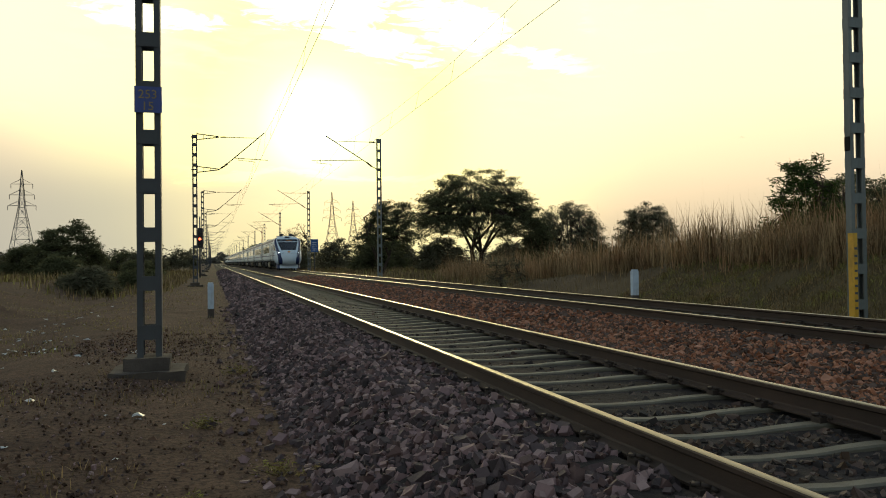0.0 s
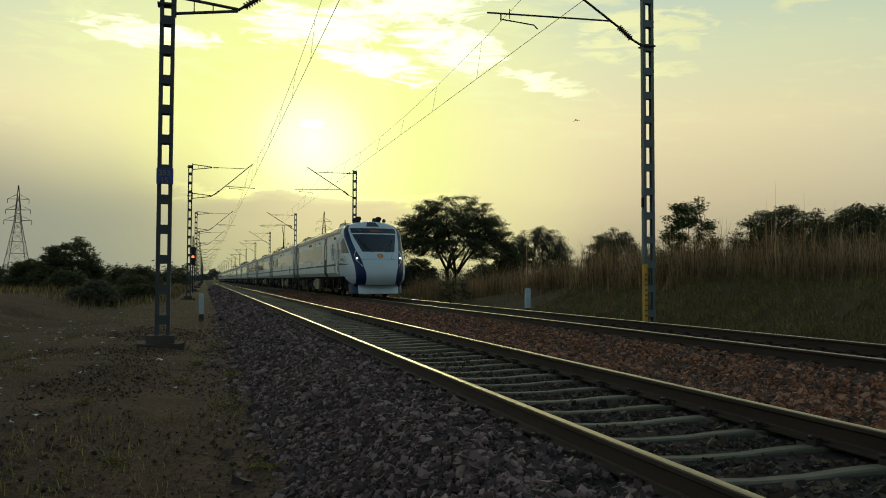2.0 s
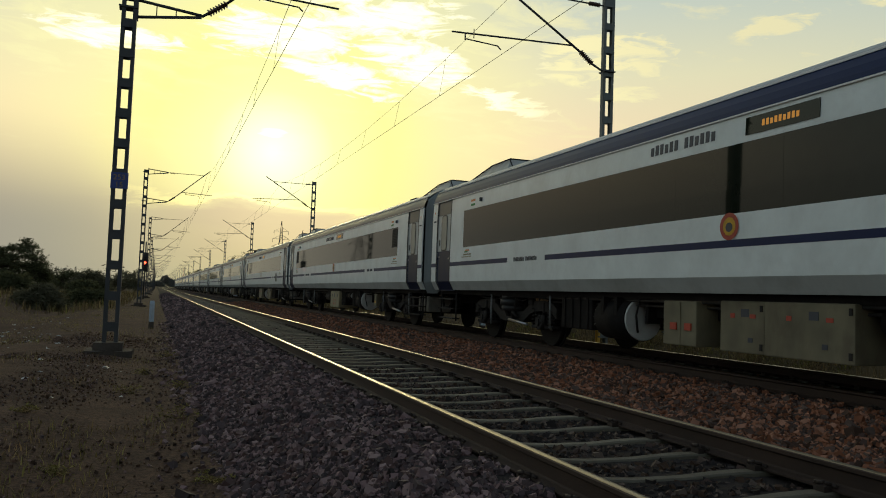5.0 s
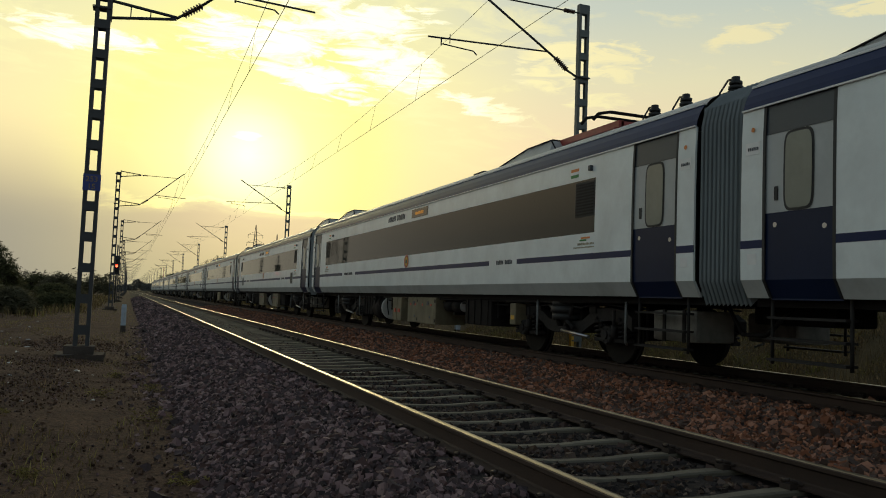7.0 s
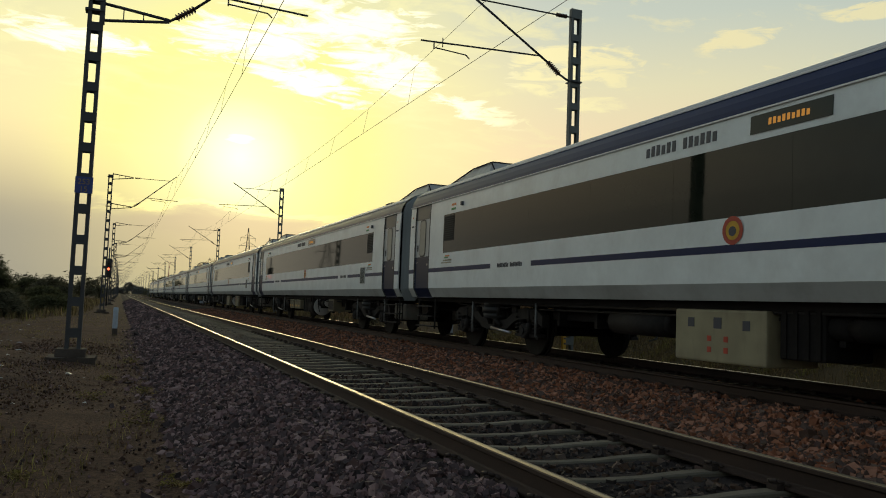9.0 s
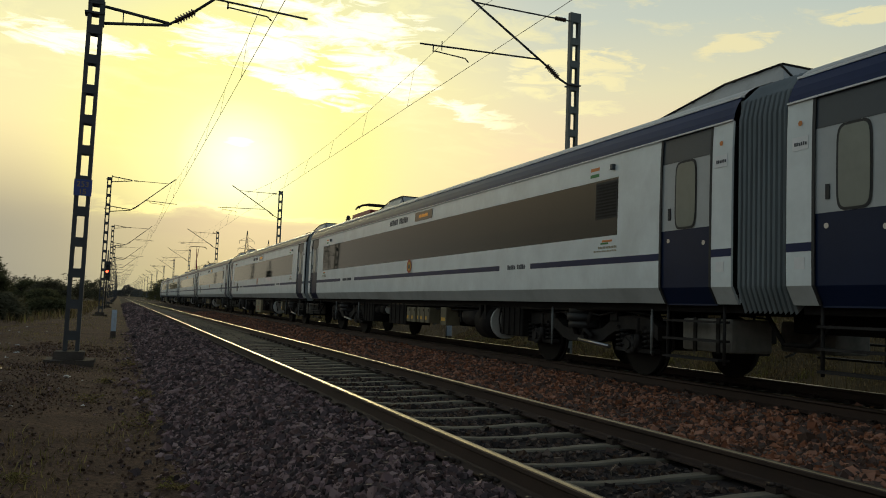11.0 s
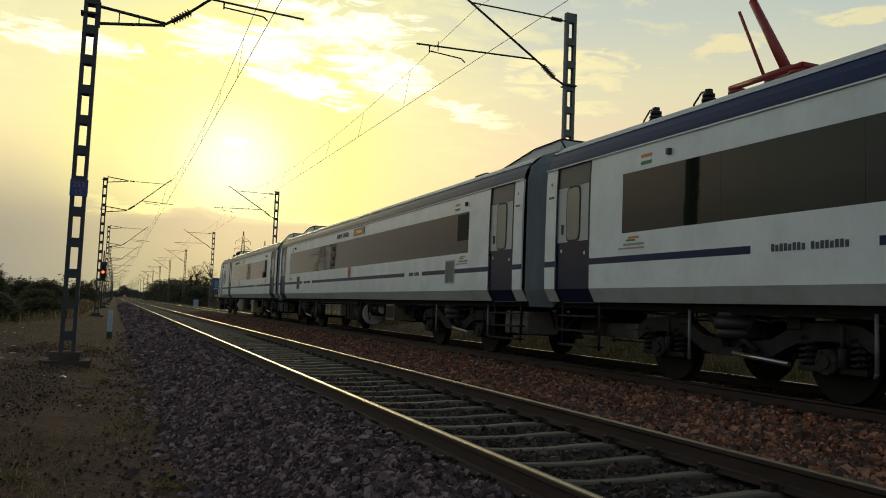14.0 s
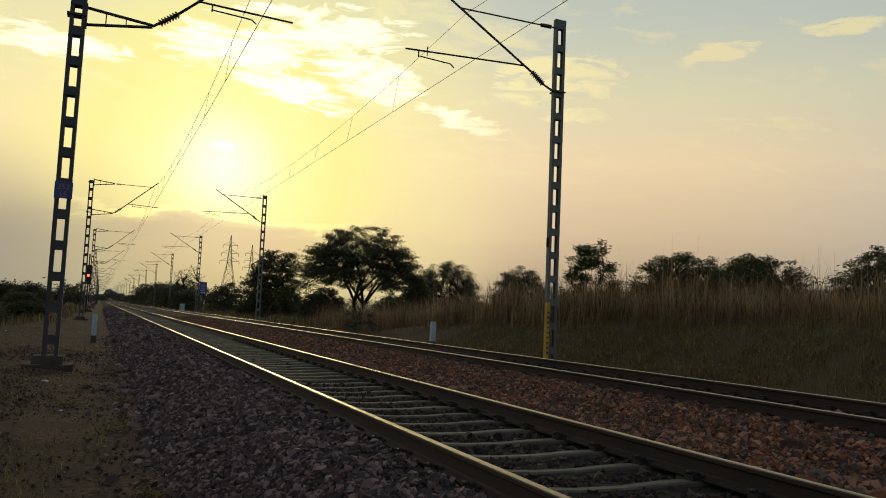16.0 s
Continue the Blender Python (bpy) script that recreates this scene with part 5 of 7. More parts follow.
def build_nose(c):
    """The moulded nose, split along its paint and glass lines."""
    na, nz = 420, 330
    k = np.linspace(-1, 1, na + 1)
    a = (math.pi / 2) * (0.6 * k + 0.4 * k ** 3)
    z = 0.66 + 3.338 * (1 - (1 - np.linspace(0, 1, nz + 1)) ** 1.3)
    A, Z = np.meshgrid(a, z)
    yf, w = np.interp(Z, NOSE_Z, NOSE_Y), np.interp(Z, NOSE_Z, NOSE_W)
    X = w * np.sign(np.sin(A)) * np.abs(np.sin(A)) ** 0.80
    Y = BACK + (yf - BACK) * np.maximum(np.cos(A), 0) ** 0.62
    verts = np.stack([X, Y, Z], -1).reshape(-1, 3)
    mid = lambda g: (g[:-1, :-1] + g[1:, :-1] + g[:-1, 1:] + g[1:, 1:]) / 4
    x, y, zz = mid(X), mid(Y), mid(Z)
    ax = np.abs(x)
    front = y > 21.0
    region = np.full(x.shape, 1)
    band = (ax > np.interp(zz, [0.66, 1.0, 1.35, 1.5, 1.9, 2.4, 2.86, 3.26, 3.5, 3.68, 3.8, 3.92], [0.76, 0.75, 0.79, 0.86, 0.93, 1.10, 1.22, 1.27, 1.29, 1.24, 1.14, 0.98]))
    band &= ax < np.interp(zz, [0.66, 0.8, 1.15, 1.65, 2.04, 2.3, 2.63, 3.15, 3.45, 3.65, 3.8, 3.92], [1.18, 1.17, 1.21, 1.26, 1.33, 1.36, 1.42, 1.51, 1.49, 1.41, 1.27, 1.10])
    region[band & (y > 20.95)] = 2
    region[(zz > 2.33) & (zz < 3.27) & (ax < 0.83 + (zz - 2.33) * 0.34) & front] = 3
    region[(zz > 3.335) & (zz < 3.61) & (ax < 1.19) & front] = 4
    region[(zz > 3.70) & (zz < 3.96) & (ax < 0.36 - 0.6 * (zz - 3.70)) & front] = 5
    region[(ax > 1.3) & (x > 0) & inside(CAB_WINDOW, y, zz)] = 6
    region[(ax > 1.3) & (x < 0) & inside(CAB_WINDOW, y, zz)] = 7
    region[zz < np.interp(y, [21.95, 22.45, 22.75, 23.1], [1.09, 0.79, 0.70, 0.66])] = 0
    j, i = np.mgrid[0:nz, 0:na]
    q = np.stack([j * (na + 1) + i, j * (na + 1) + i + 1, (j + 1) * (na + 1) + i + 1, (j + 1) * (na + 1) + i], -1)
    looks = {1: ("nose_shell", NOSE_SKY_WHITE, "glossy white moulded nose with sky blue painted in"), 2: ("nose_band", NAVY, "navy blue sweep across the nose"), 3: ("windshield", SCREEN, "dark raked windscreen"),
             4: ("upper_windshield", SCREEN, "dark display glass over the windscreen"), 5: ("top_light", SCREEN, "small roof light"),
             6: ("cab_window", GLASS, "dark slanted cab side window"), 7: ("cab_window", GLASS, "dark slanted cab side window")}
    for r, (name, mat, label) in looks.items():
        f = q[region == r]
        used, inv = np.unique(f, return_inverse=True)
        f = inv.reshape(-1, 4)
        tri = np.concatenate([f[:, [0, 1, 2]], f[:, [0, 2, 3]]])
        tagged(big_mesh(name, verts[used], tri, mat, c, smooth=True), label)


# White paint whose base colour carries the bluish reflection of the sky.
NOSE_SKY_WHITE = material("glossy white nose paint with sky tint", (0.56, 0.63, 0.69), 0.34, vary=0.03, scale=1.0, fine=10, coat=0.12, streak=((0.55, 0.55, 0.53), (0.6, 0.6, 0.4), 0.25))
SCREEN = material("windscreen glass", (0.022, 0.026, 0.032), 0.06, vary=0.2, scale=0.8, fine=5, spec=0.6, rough_vary=0.03)


def on_nose(x, z, out=0.0):
    """A point of the nose surface at height z and offset x."""
    w = np.interp(z, NOSE_Z, NOSE_W)
    a = math.asin(min(1, (abs(x) / w)) ** (1 / 0.80))
    p = nose_point(math.copysign(a, x), z)
    return Vector((p[0] * (1 + out * 0.3), p[1] + out, p[2]))


def driving_coach(tail, out):
    """out: how much longer this coach is than the others."""
    c = thing("driving_coach", pose(0, 0, 0), "white streamlined driving coach with navy nose sweep", "railway coach", "coaches of the train")
    y0, y1 = 0.43 - out, BACK + 0.02
    doors = [(0.80 - out, 1.80 - out), (15.25, 16.25)]
    windows = [(2.5, 14.5)] + ([(17.25, 17.95)] if tail else [])
    shell(c, y0, y1, doors, windows)
    for d in doors:
        door(c, *d)
        steps(c, d[0] - 0.05, d[1] + 0.05)
    for k in range(6):
        w = 12.0 / 6
        patch("window_pane", 2.5 + k * w + 0.004, 2.5 + (k + 1) * w - 0.004, 2.09, 2.97, GLASS, c, -0.004, BOTH)
    if tail:
        patch("window_pane", 17.26, 17.94, 2.09, 2.97, GLASS, c, -0.004, BOTH)
    gaps = [(5.0, 6.2), (12.7, 14.2)] if tail else [(5.0, 6.4), (10.55, 11.6)]
    livery(c, y0, BACK + 0.02, [(0.80 - out, 1.80 - out)] + gaps + [(15.25, 16.25), (19.6, 20.5)], 0)
    if tail:
        markings(c, 11.6, 12.0, 10.15, [(5.15, 0.8, 10), (12.9, 1.1, 16)], [3.0, 13.6], [2.6, 14.0])
        louvre(c, 2.52)
    else:
        markings(c, 9.6, 7.95, 10.05, [(5.15, 1.1, 16), (10.7, 0.75, 10)], [13.6], [14.1])
    notices(c, [0.62 - out, 16.6])
    for s in BOTH:
        bm = bmesh.new()
        for k in range(14):
            ya, yb = 20.76 + 0.13 * k, 20.76 + 0.13 * (k + 1)
            t = 1 - k / 20
            row = []
            for y, z in ((ya, 1.67), (yb, 1.67), (yb, 1.67 + 0.115 * t), (ya, 1.67 + 0.115 * t)):
                q = max(0.0, min(1.0, (y - BACK) / (np.interp(z, NOSE_Z, NOSE_Y) - BACK))) ** (1 / 0.62)
                p = nose_point(math.acos(min(1, q)), z)
                row.append(bm.verts.new((s * (p[0] + 0.006), p[1], p[2])))
            bm.faces.new(row if s > 0 else row[::-1])
        part("stripe", bm, NAVY, c, "navy blue stripe running out on the nose")
    # cab door with its recessed handrails
    d = patch("cab_door", 19.72, 20.40, 1.16, 3.12, WHITE, c, 0.012, label="narrow white cab door with a window")
    for y in (19.69, 20.43):
        patch("door_frame", y - 0.025, y + 0.025, 1.14, 3.16, GREY_BAND, d, 0.016)
    f = patch("flag", 20.50, 20.68, 3.03, 3.07, BRIGHT, c, 0.006, label="small saffron, white and green flag")
    patch("flag_band", 20.50, 20.68, 3.07, 3.11, SAFFRON, f, 0.006)
    patch("flag_band", 20.50, 20.68, 2.99, 3.03, GREEN, f, 0.006)
    bm = bmesh.new()
    for s in SEEN:
        box(bm, s * 1.61 - 0.07, s * 1.61 + 0.07, 19.22, 19.36, 3.10, 3.22, 0.02)
    part("mirror_camera", bm, RUBBER, c)
    patch("window_gasket", 19.86, 20.27, 2.02, 2.86, RUBBER, d, 0.016)
    patch("window_pane", 19.89, 20.24, 2.05, 2.42, GLASS, d, 0.02)
    patch("window_pane", 19.89, 20.24, 2.46, 2.83, GLASS, d, 0.02)
    for k in range(4):
        patch("vent_slat", 19.90, 20.22, 2.90 + 0.04 * k, 2.92 + 0.04 * k, SLATE, d, 0.018)
    patch("lock", 20.28, 20.35, 1.55, 1.75, STEEL, d, 0.02)
    patch("threshold", 19.75, 20.37, 1.17, 1.21, GREY_BAND, d, 0.03)
    for y in (19.55, 20.56):
        patch("handrail_recess", y - 0.05, y + 0.05, 1.30, 2.55, GREY_BAND, c, 0.004)
        for s in BOTH:
            bm = bmesh.new()
            path_tube(bm, [(s * 1.62, y, 1.34), (s * 1.67, y, 1.38), (s * 1.67, y, 2.46), (s * 1.62, y, 2.5)], 0.017)
            part("handrail", bm, STEEL, c, "steel grab rail beside the cab door")
    # lobed line badge with a dark four-legged patch reduced to plain shapes
    ring = bmesh.new()
    for sd in SEEN:
        pts = []
        for k in range(64):
            a = math.tau * k / 64
            r = 0.395 + 0.045 * abs(math.cos(2 * a)) ** 0.8
            pts.append(Vector((sd * (side_x(2.42) + 0.006), 18.55 + r * math.cos(a), 2.42 + r * 1.06 * math.sin(a))))
        path_tube(ring, pts + pts[:1], 0.011, 4)
    part("badge_ring", ring, SLATE, c)
    lion = oval_part("badge", 18.52, 2.49, 0.50, 0.20, SLATE, c, 0.007, power=0.6, label="dark grey badge patch in a thin lobed line")
    head = 1 if SEEN[0] < 0 else -1
    oval_part("badge_head", 18.55 + 0.24 * head, 2.55, 0.20, 0.24, SLATE, lion, 0.009, power=0.8)
    for dy in (-0.22, -0.10, 0.10, 0.22):
        patch("badge_leg", 18.52 + dy - 0.028, 18.52 + dy + 0.028, 2.24, 2.42, SLATE, lion, 0.004)
    bars("badge_band", lion, 18.36, 2.48, 0.26, 0.055, 8, BRIGHT, 0.012)
    bars("badge_lettering", c, 18.38, 2.12, 0.34, 0.05, 9, GREY_BAND, 0.006)
    # looping line and lettering below the cab window
    for s in (-1, 1):
        bm = bmesh.new()
        last = None
        for k in range(25):
            a = math.radians(75 - 160 * k / 24)
            y, z = 21.75 + 0.52 * math.cos(a), 1.98 + 0.15 * math.sin(a)
            q = max(0.0, (y - BACK) / (np.interp(z, NOSE_Z, NOSE_Y) - BACK)) ** (1 / 0.62)
            p = nose_point(math.acos(min(1, q)), z)
            p = Vector((s * (p[0] + 0.004), p[1], p[2]))
            if last:
                tube(bm, last, p, 0.010, seg=5)
            last = p
        part("logo_line", bm, INK, c)
        bm = bmesh.new()
        for k in range(9):
            y = 21.15 + 0.085 * k
            for y_, h in ((y, 0.13 if k % 2 else 0.10),):
                row = []
                for yy, z in ((y_, 1.90), (y_ + 0.05, 1.90), (y_ + 0.05, 1.90 + h), (y_, 1.90 + h)):
                    q = max(0.0, (yy - BACK) / (np.interp(z, NOSE_Z, NOSE_Y) - BACK)) ** (1 / 0.62)
                    p = nose_point(math.acos(min(1, q)), z)
                    row.append(bm.verts.new((s * (p[0] + 0.007), p[1], p[2])))
                bm.faces.new(row if s > 0 else row[::-1])
        part("logo_lettering", bm, INK, c)
    build_nose(c)
    # skirt plough below the nose
    for name, a0, a1, mat, label in (("plough", -48, 48, NOSE_SKY_WHITE, "white plough plate under the nose"), ("plough_wing", -85, -49, NAVY, "navy plough wing"), ("plough_wing", 49, 85, NAVY, "navy plough wing")):
        bm = bmesh.new()
        rows = []
        for k in range(13):
            a = math.radians(a0 + (a1 - a0) * k / 12)
            x, y = 1.38 * math.sin(a), 22.05 + 1.38 * math.cos(a) ** 0.7
            rows.append([bm.verts.new(p) for p in ((x, y - 0.22, 0.70), (x, y - 0.10, 0.46), (x, y + 0.04, 0.22), (x * 0.97, y - 0.05, 0.20), (x * 0.95, y - 0.30, 0.70))])
        for a, b in zip(rows, rows[1:]):
            for k in range(5):
                bm.faces.new((a[k], b[k], b[(k + 1) % 5], a[(k + 1) % 5]))
        bmesh.ops.recalc_face_normals(bm, faces=bm.faces)
        part(name, bm, mat, c, label)
    bm = bmesh.new()
    box(bm, -1.2, 1.2, 20.5, 22.9, 0.55, 1.1, 0.1)
    part("nose_frame", bm, UNDER, c)
    # headlights, emblem, wipers, seam
    for s in (-1, 1):
        bm = bmesh.new()
        line = [on_nose(s * x, z, 0.01) for x, z in ((1.13, 2.40), (1.20, 2.16), (1.18, 1.95), (0.90, 1.56))]
        wide = [on_nose(s * x, z, 0.01) for x, z in ((1.10, 2.41), (1.09, 2.20), (1.02, 1.95), (0.88, 1.58))]
        va, vb = [bm.verts.new(p) for p in line], [bm.verts.new(p) for p in wide]
        for k in range(3):
            bm.faces.new((va[k], va[k + 1], vb[k + 1], vb[k]))
        h = part("headlight", bm, SCREEN, c, "slanted dark headlight housing")
        p = on_nose(s * 1.10, 2.01, 0.02)
        bm = bmesh.new()
        bmesh.ops.create_uvsphere(bm, u_segments=12, v_segments=8, radius=0.032)
        bmesh.ops.translate(bm, verts=bm.verts, vec=p)
        part("headlight_bulb", bm, TAIL_LAMP if tail else LAMP_WHITE, h, "glowing headlight")
        bm = bmesh.new()
        path_tube(bm, [v + Vector((0, 0.012, 0)) for v in line], 0.012)
        part("headlight_trim", bm, BRIGHT, h)
        bm = bmesh.new()
        path_tube(bm, [on_nose(s * x, z, 0.03) for x, z in ((0.35, 2.30), (0.60, 2.62), (0.80, 2.95))], 0.018)
        path_tube(bm, [on_nose(s * x, z, 0.035) for x, z in ((0.52, 2.36), (0.80, 2.80), (0.90, 3.06))], 0.014)
        part("wiper", bm, RUBBER, c, "black windscreen wiper")
    bm = bmesh.new()
    seam = [on_nose(x, 1.96 - 0.04 * abs(x), 0.004) for x in np.linspace(-0.9, 0.9, 21)]
    path_tube(bm, seam, 0.007, 4)
    for s in (-1, 1):
        path_tube(bm, [on_nose(s * 0.55, 1.98, 0.004), on_nose(s * 0.72, 2.28, 0.004)], 0.006, 4)
    part("hatch_seam", bm, SLATE, c)
    for r, mat, name, d in ((0.15, RED, "emblem_ring", 0.012), (0.10, YELLOW, "emblem", 0.018)):
        bm = bmesh.new()
        q = (on_nose(0, 2.18) - on_nose(0, 2.02)).to_track_quat("Y", "Z").to_matrix()
        m = on_nose(0, 2.11, d)
        vs = [bm.verts.new(m + q @ Vector((r * math.cos(k * math.tau / 24), r * math.sin(k * math.tau / 24), 0.02))) for k in range(24)]
        bm.faces.new(vs)
        part(name, bm, mat, c, "round red and yellow emblem")
    bm = bmesh.new()
    for k in range(12):
        x = -0.45 + 0.055 * k
        row = [bm.verts.new(on_nose(x + dx, z, 0.012)) for dx, z in ((0, 3.43), (0.035, 3.43), (0.035, 3.49), (0, 3.49))]
        bm.faces.new(row[::-1])
    part("display_lights", bm, DIM_AMBER, c, "dim amber destination letters")
    bm = bmesh.new()
    vs = [bm.verts.new(on_nose(0.75 + 0.14 * math.cos(k * math.tau / 20), 3.49 + 0.09 * math.sin(k * math.tau / 20), 0.014)) for k in range(20)]
    bm.faces.new(vs)
    part("marker_light", bm, SLATE, c)
    # roof: antennas, horns, units
    for x, y in ((-0.55, 20.3), (0.55, 20.3), (-0.55, 19.45), (0.55, 19.45)):
        bm = bmesh.new()
        tube(bm, (x, y, 3.9), (x, y, 4.12), 0.12, seg=14)
        tube(bm, (x, y, 4.12), (x, y, 4.22), 0.16, 0.18, seg=18)
        tube(bm, (x, y, 4.22), (x, y, 4.31), 0.16, 0.12, seg=18)
        part("roof_antenna", bm, RUBBER, c, "black mushroom roof antenna")
    for x in (-0.75, 0.75):
        bm = bmesh.new()
        tube(bm, (x, 20.6, 3.85), (x, 20.6, 4.05), 0.025, seg=8)
        tube(bm, (x, 20.5, 4.07), (x, 20.72, 4.07), 0.028, 0.035, seg=10)
        tube(bm, (x, 20.72, 4.07), (x, 20.86, 4.07), 0.04, 0.10, seg=16)
        part("horn", bm, RUBBER, c, "black horn on the cab roof")
    bogie(c, 4.2)
    bogie(c, 19.2)
    equipment(c, "driving" if tail else "leading")
    roof_gear(c, [(0.15, 3.4, 1), (15.85, 19.0, 1)])
    for s in BOTH:
        bm = bmesh.new()
        for y in (19.75, 20.4):
            tube(bm, (s * 1.45, y, 0.3), (s * 1.45, y, 1.1), 0.022, seg=6)
        for z in (0.34, 0.58, 0.82):
            box(bm, s * 1.45 - 0.08, s * 1.45 + 0.08, 19.75, 20.4, z, z + 0.03)
        part("cab_ladder", bm, BOGIE, c, "dark steel cab steps")
    return c


TAIL_LAMP = material("unlit lamp glass", (0.4, 0.38, 0.36), 0.15, vary=0.05, scale=5, fine=20)
DIM_AMBER = glow_material("dim amber display", (1.0, 0.40, 0.10), 0.12)

TRAIN = []
SEEN[:] = [1]
LEAD_OUT, TAIL_OUT = 0.12, 0.37
lead = driving_coach(False, LEAD_OUT)
SEEN[:] = [-1]
TRAIN.append((lead, -LEAD_OUT, 180))
AC_ENDS = [(0.15, 3.6, 1), (20.2, 23.55, 1)]
FAR_GEAR, NEAR_GEAR = [(0.15, 3.6, 1), (14.75, 17.9, 1)], [(5.4, 8.8, 1), (20.2, 23.55, 1)]
COACHES = [  # equipment, louvres, grilles, roof units, insulators, roof boxes, blind
    ("paired", [20.7], [4.3], AC_ENDS, (), (3.9,), 16.2),
    ("boxes", [2.84], [], NEAR_GEAR, (1.1, 2.1), (9.1,), None),
    ("square", [2.84, 20.7], [], AC_ENDS, (), (3.9,), None),
    ("paired", [20.7], [4.3], AC_ENDS, (), (3.9,), None),
    ("boxes", [2.84, 20.7], [], NEAR_GEAR, (1.0, 2.1, 2.9), (9.1,), None),
    ("paired", [2.84, 20.7], [3.6, 19.8], AC_ENDS, (), (3.9,), None),
    ("square", [2.84, 20.7], [], AC_ENDS, (), (3.9,), None),
    ("row", [2.84], [3.5], AC_ENDS, (), (3.9,), None),
    ("paired", [2.84], [3.5], AC_ENDS, (), (3.9,), None),
    ("motor", [2.84], [], FAR_GEAR, (22.4,), (), None),
    ("square", [], [19.2], AC_ENDS, (), (3.9,), None),
    ("row", [2.84], [3.5, 19.2], AC_ENDS, (), (3.9,), None),
    ("motor", [2.84], [], FAR_GEAR, (20.85, 22.1), (), None),
    ("row", [2.84], [3.5, 19.2], AC_ENDS, (), (3.9,), None),
]
for k, spec in enumerate(COACHES):
    TRAIN.append((passenger_coach(*spec), L * k, 0))
pantograph(TRAIN[2][0], 3.45, 0)
folded_pantograph(TRAIN[5][0], 4.75)
folded_pantograph(TRAIN[10][0], 20.0)
pantograph(TRAIN[13][0], 20.45, 180)
tail_coach = driving_coach(True, TAIL_OUT)
# the tail coach takes its gangway from the coach before it
TRAIN.append((tail_coach, L * 14 + TAIL_OUT, 0))
lead_bellows = bpy.data.objects.new("gangway_bellows", next(o.data for o in TRAIN[1][0].children if o.name.startswith("gangway_bellows")))
scene.collection.objects.link(lead_bellows)
lead_bellows.parent = lead
lead_bellows.matrix_basis = pose(0, 24.0 - LEAD_OUT, 0, 0, 0, 180)
tagged(lead_bellows, "grey ribbed rubber gangway")


# ---- overhead line ----
SPAN, FIRST = 39.6, 17.9
MAST_L, MAST_R = -3.98, 7.69
PLATE_BLUE = material("blue number plate enamel", (0.02, 0.045, 0.22), 0.4, vary=0.15, scale=6, fine=40)
MAST_YELLOW = material("yellow mast paint", (0.60, 0.33, 0.02), 0.5, vary=0.2, scale=3, fine=30, streak=((0.12, 0.08, 0.03), (2, 2, 1), 0.6))


def insulator(name, a, b, parent, sheds=7, r=0.075):
    a, b = Vector(a), Vector(b)
    bm = bmesh.new()
    tube(bm, a, b, r * 0.45, seg=8)
    for k in range(sheds):
        p = a.lerp(b, (k + 0.6) / (sheds + 0.2))
        tube(bm, p, p + (b - a).normalized() * 0.028, r, r * 0.6, seg=12)
    return part(name, bm, PORCELAIN, parent, "brown ribbed insulator")


def mast_shaft(m, base, top, gap, depth=0.11, width=0.075, step=0.62, paint=GALV):
    """Two channels tied by batten plates: a ladder of openings."""
    for s in (-1, 1):
        bm = bmesh.new()
        x = s * gap / 2
        o, h, t = x + s * width / 2, s * width, 0.02
        line = [(o - h, -depth), (o, -depth), (o, depth), (o - h, depth), (o - h, depth - t), (o - s * t, depth - t), (o - s * t, -depth + t), (o - h, -depth + t)]
        low, high = [[bm.verts.new((px, py, z)) for px, py in line] for z in (base, top)]
        for k in range(8):
            j = (k + 1) % 8
            bm.faces.new((low[k], low[j], high[j], high[k]))
        bm.faces.new(high)
        bmesh.ops.recalc_face_normals(bm, faces=bm.faces)
        part("channel", bm, paint, m, "galvanised steel channel")
    me = bpy.data.meshes.new("batten")
    bm = bmesh.new()
    box(bm, -gap / 2 - width / 2 + 0.005, gap / 2 + width / 2 - 0.005, -0.006, 0.006, -0.09, 0.09)
    bm.to_mesh(me)
    bm.free()
    me.materials.append(paint)
    z = base + 0.45
    while z < top - 0.1:
        for y in (-depth - 0.006, depth + 0.006):
            shared("batten", me, m, pose(0, y, z))
        z += step
    for y in (-depth - 0.006, depth + 0.006):
        shared("batten", me, m, pose(0, y, top - 0.1))


def mast_foot(m, base, w=0.48):
    bm = bmesh.new()
    box(bm, -w * 1.22, w * 1.22, -0.48, 0.48, base - 0.35, base - 0.05)
    box(bm, -w * 0.86, w * 0.70, -0.26, 0.26, base - 0.06, base + 0.10)
    bmesh.ops.subdivide_edges(bm, edges=list(bm.edges), cuts=4, use_grid_fill=True)
    for v in bm.verts:
        v.co += Vector((noise.noise(v.co * 4.0), noise.noise(v.co * 4.0 + Vector((7, 0, 0))), 0.6 * noise.noise(v.co * 4.0 + Vector((0, 9, 0))))) * 0.05
    part("foundation", bm, CEMENT, m, "weathered cement mast footing")


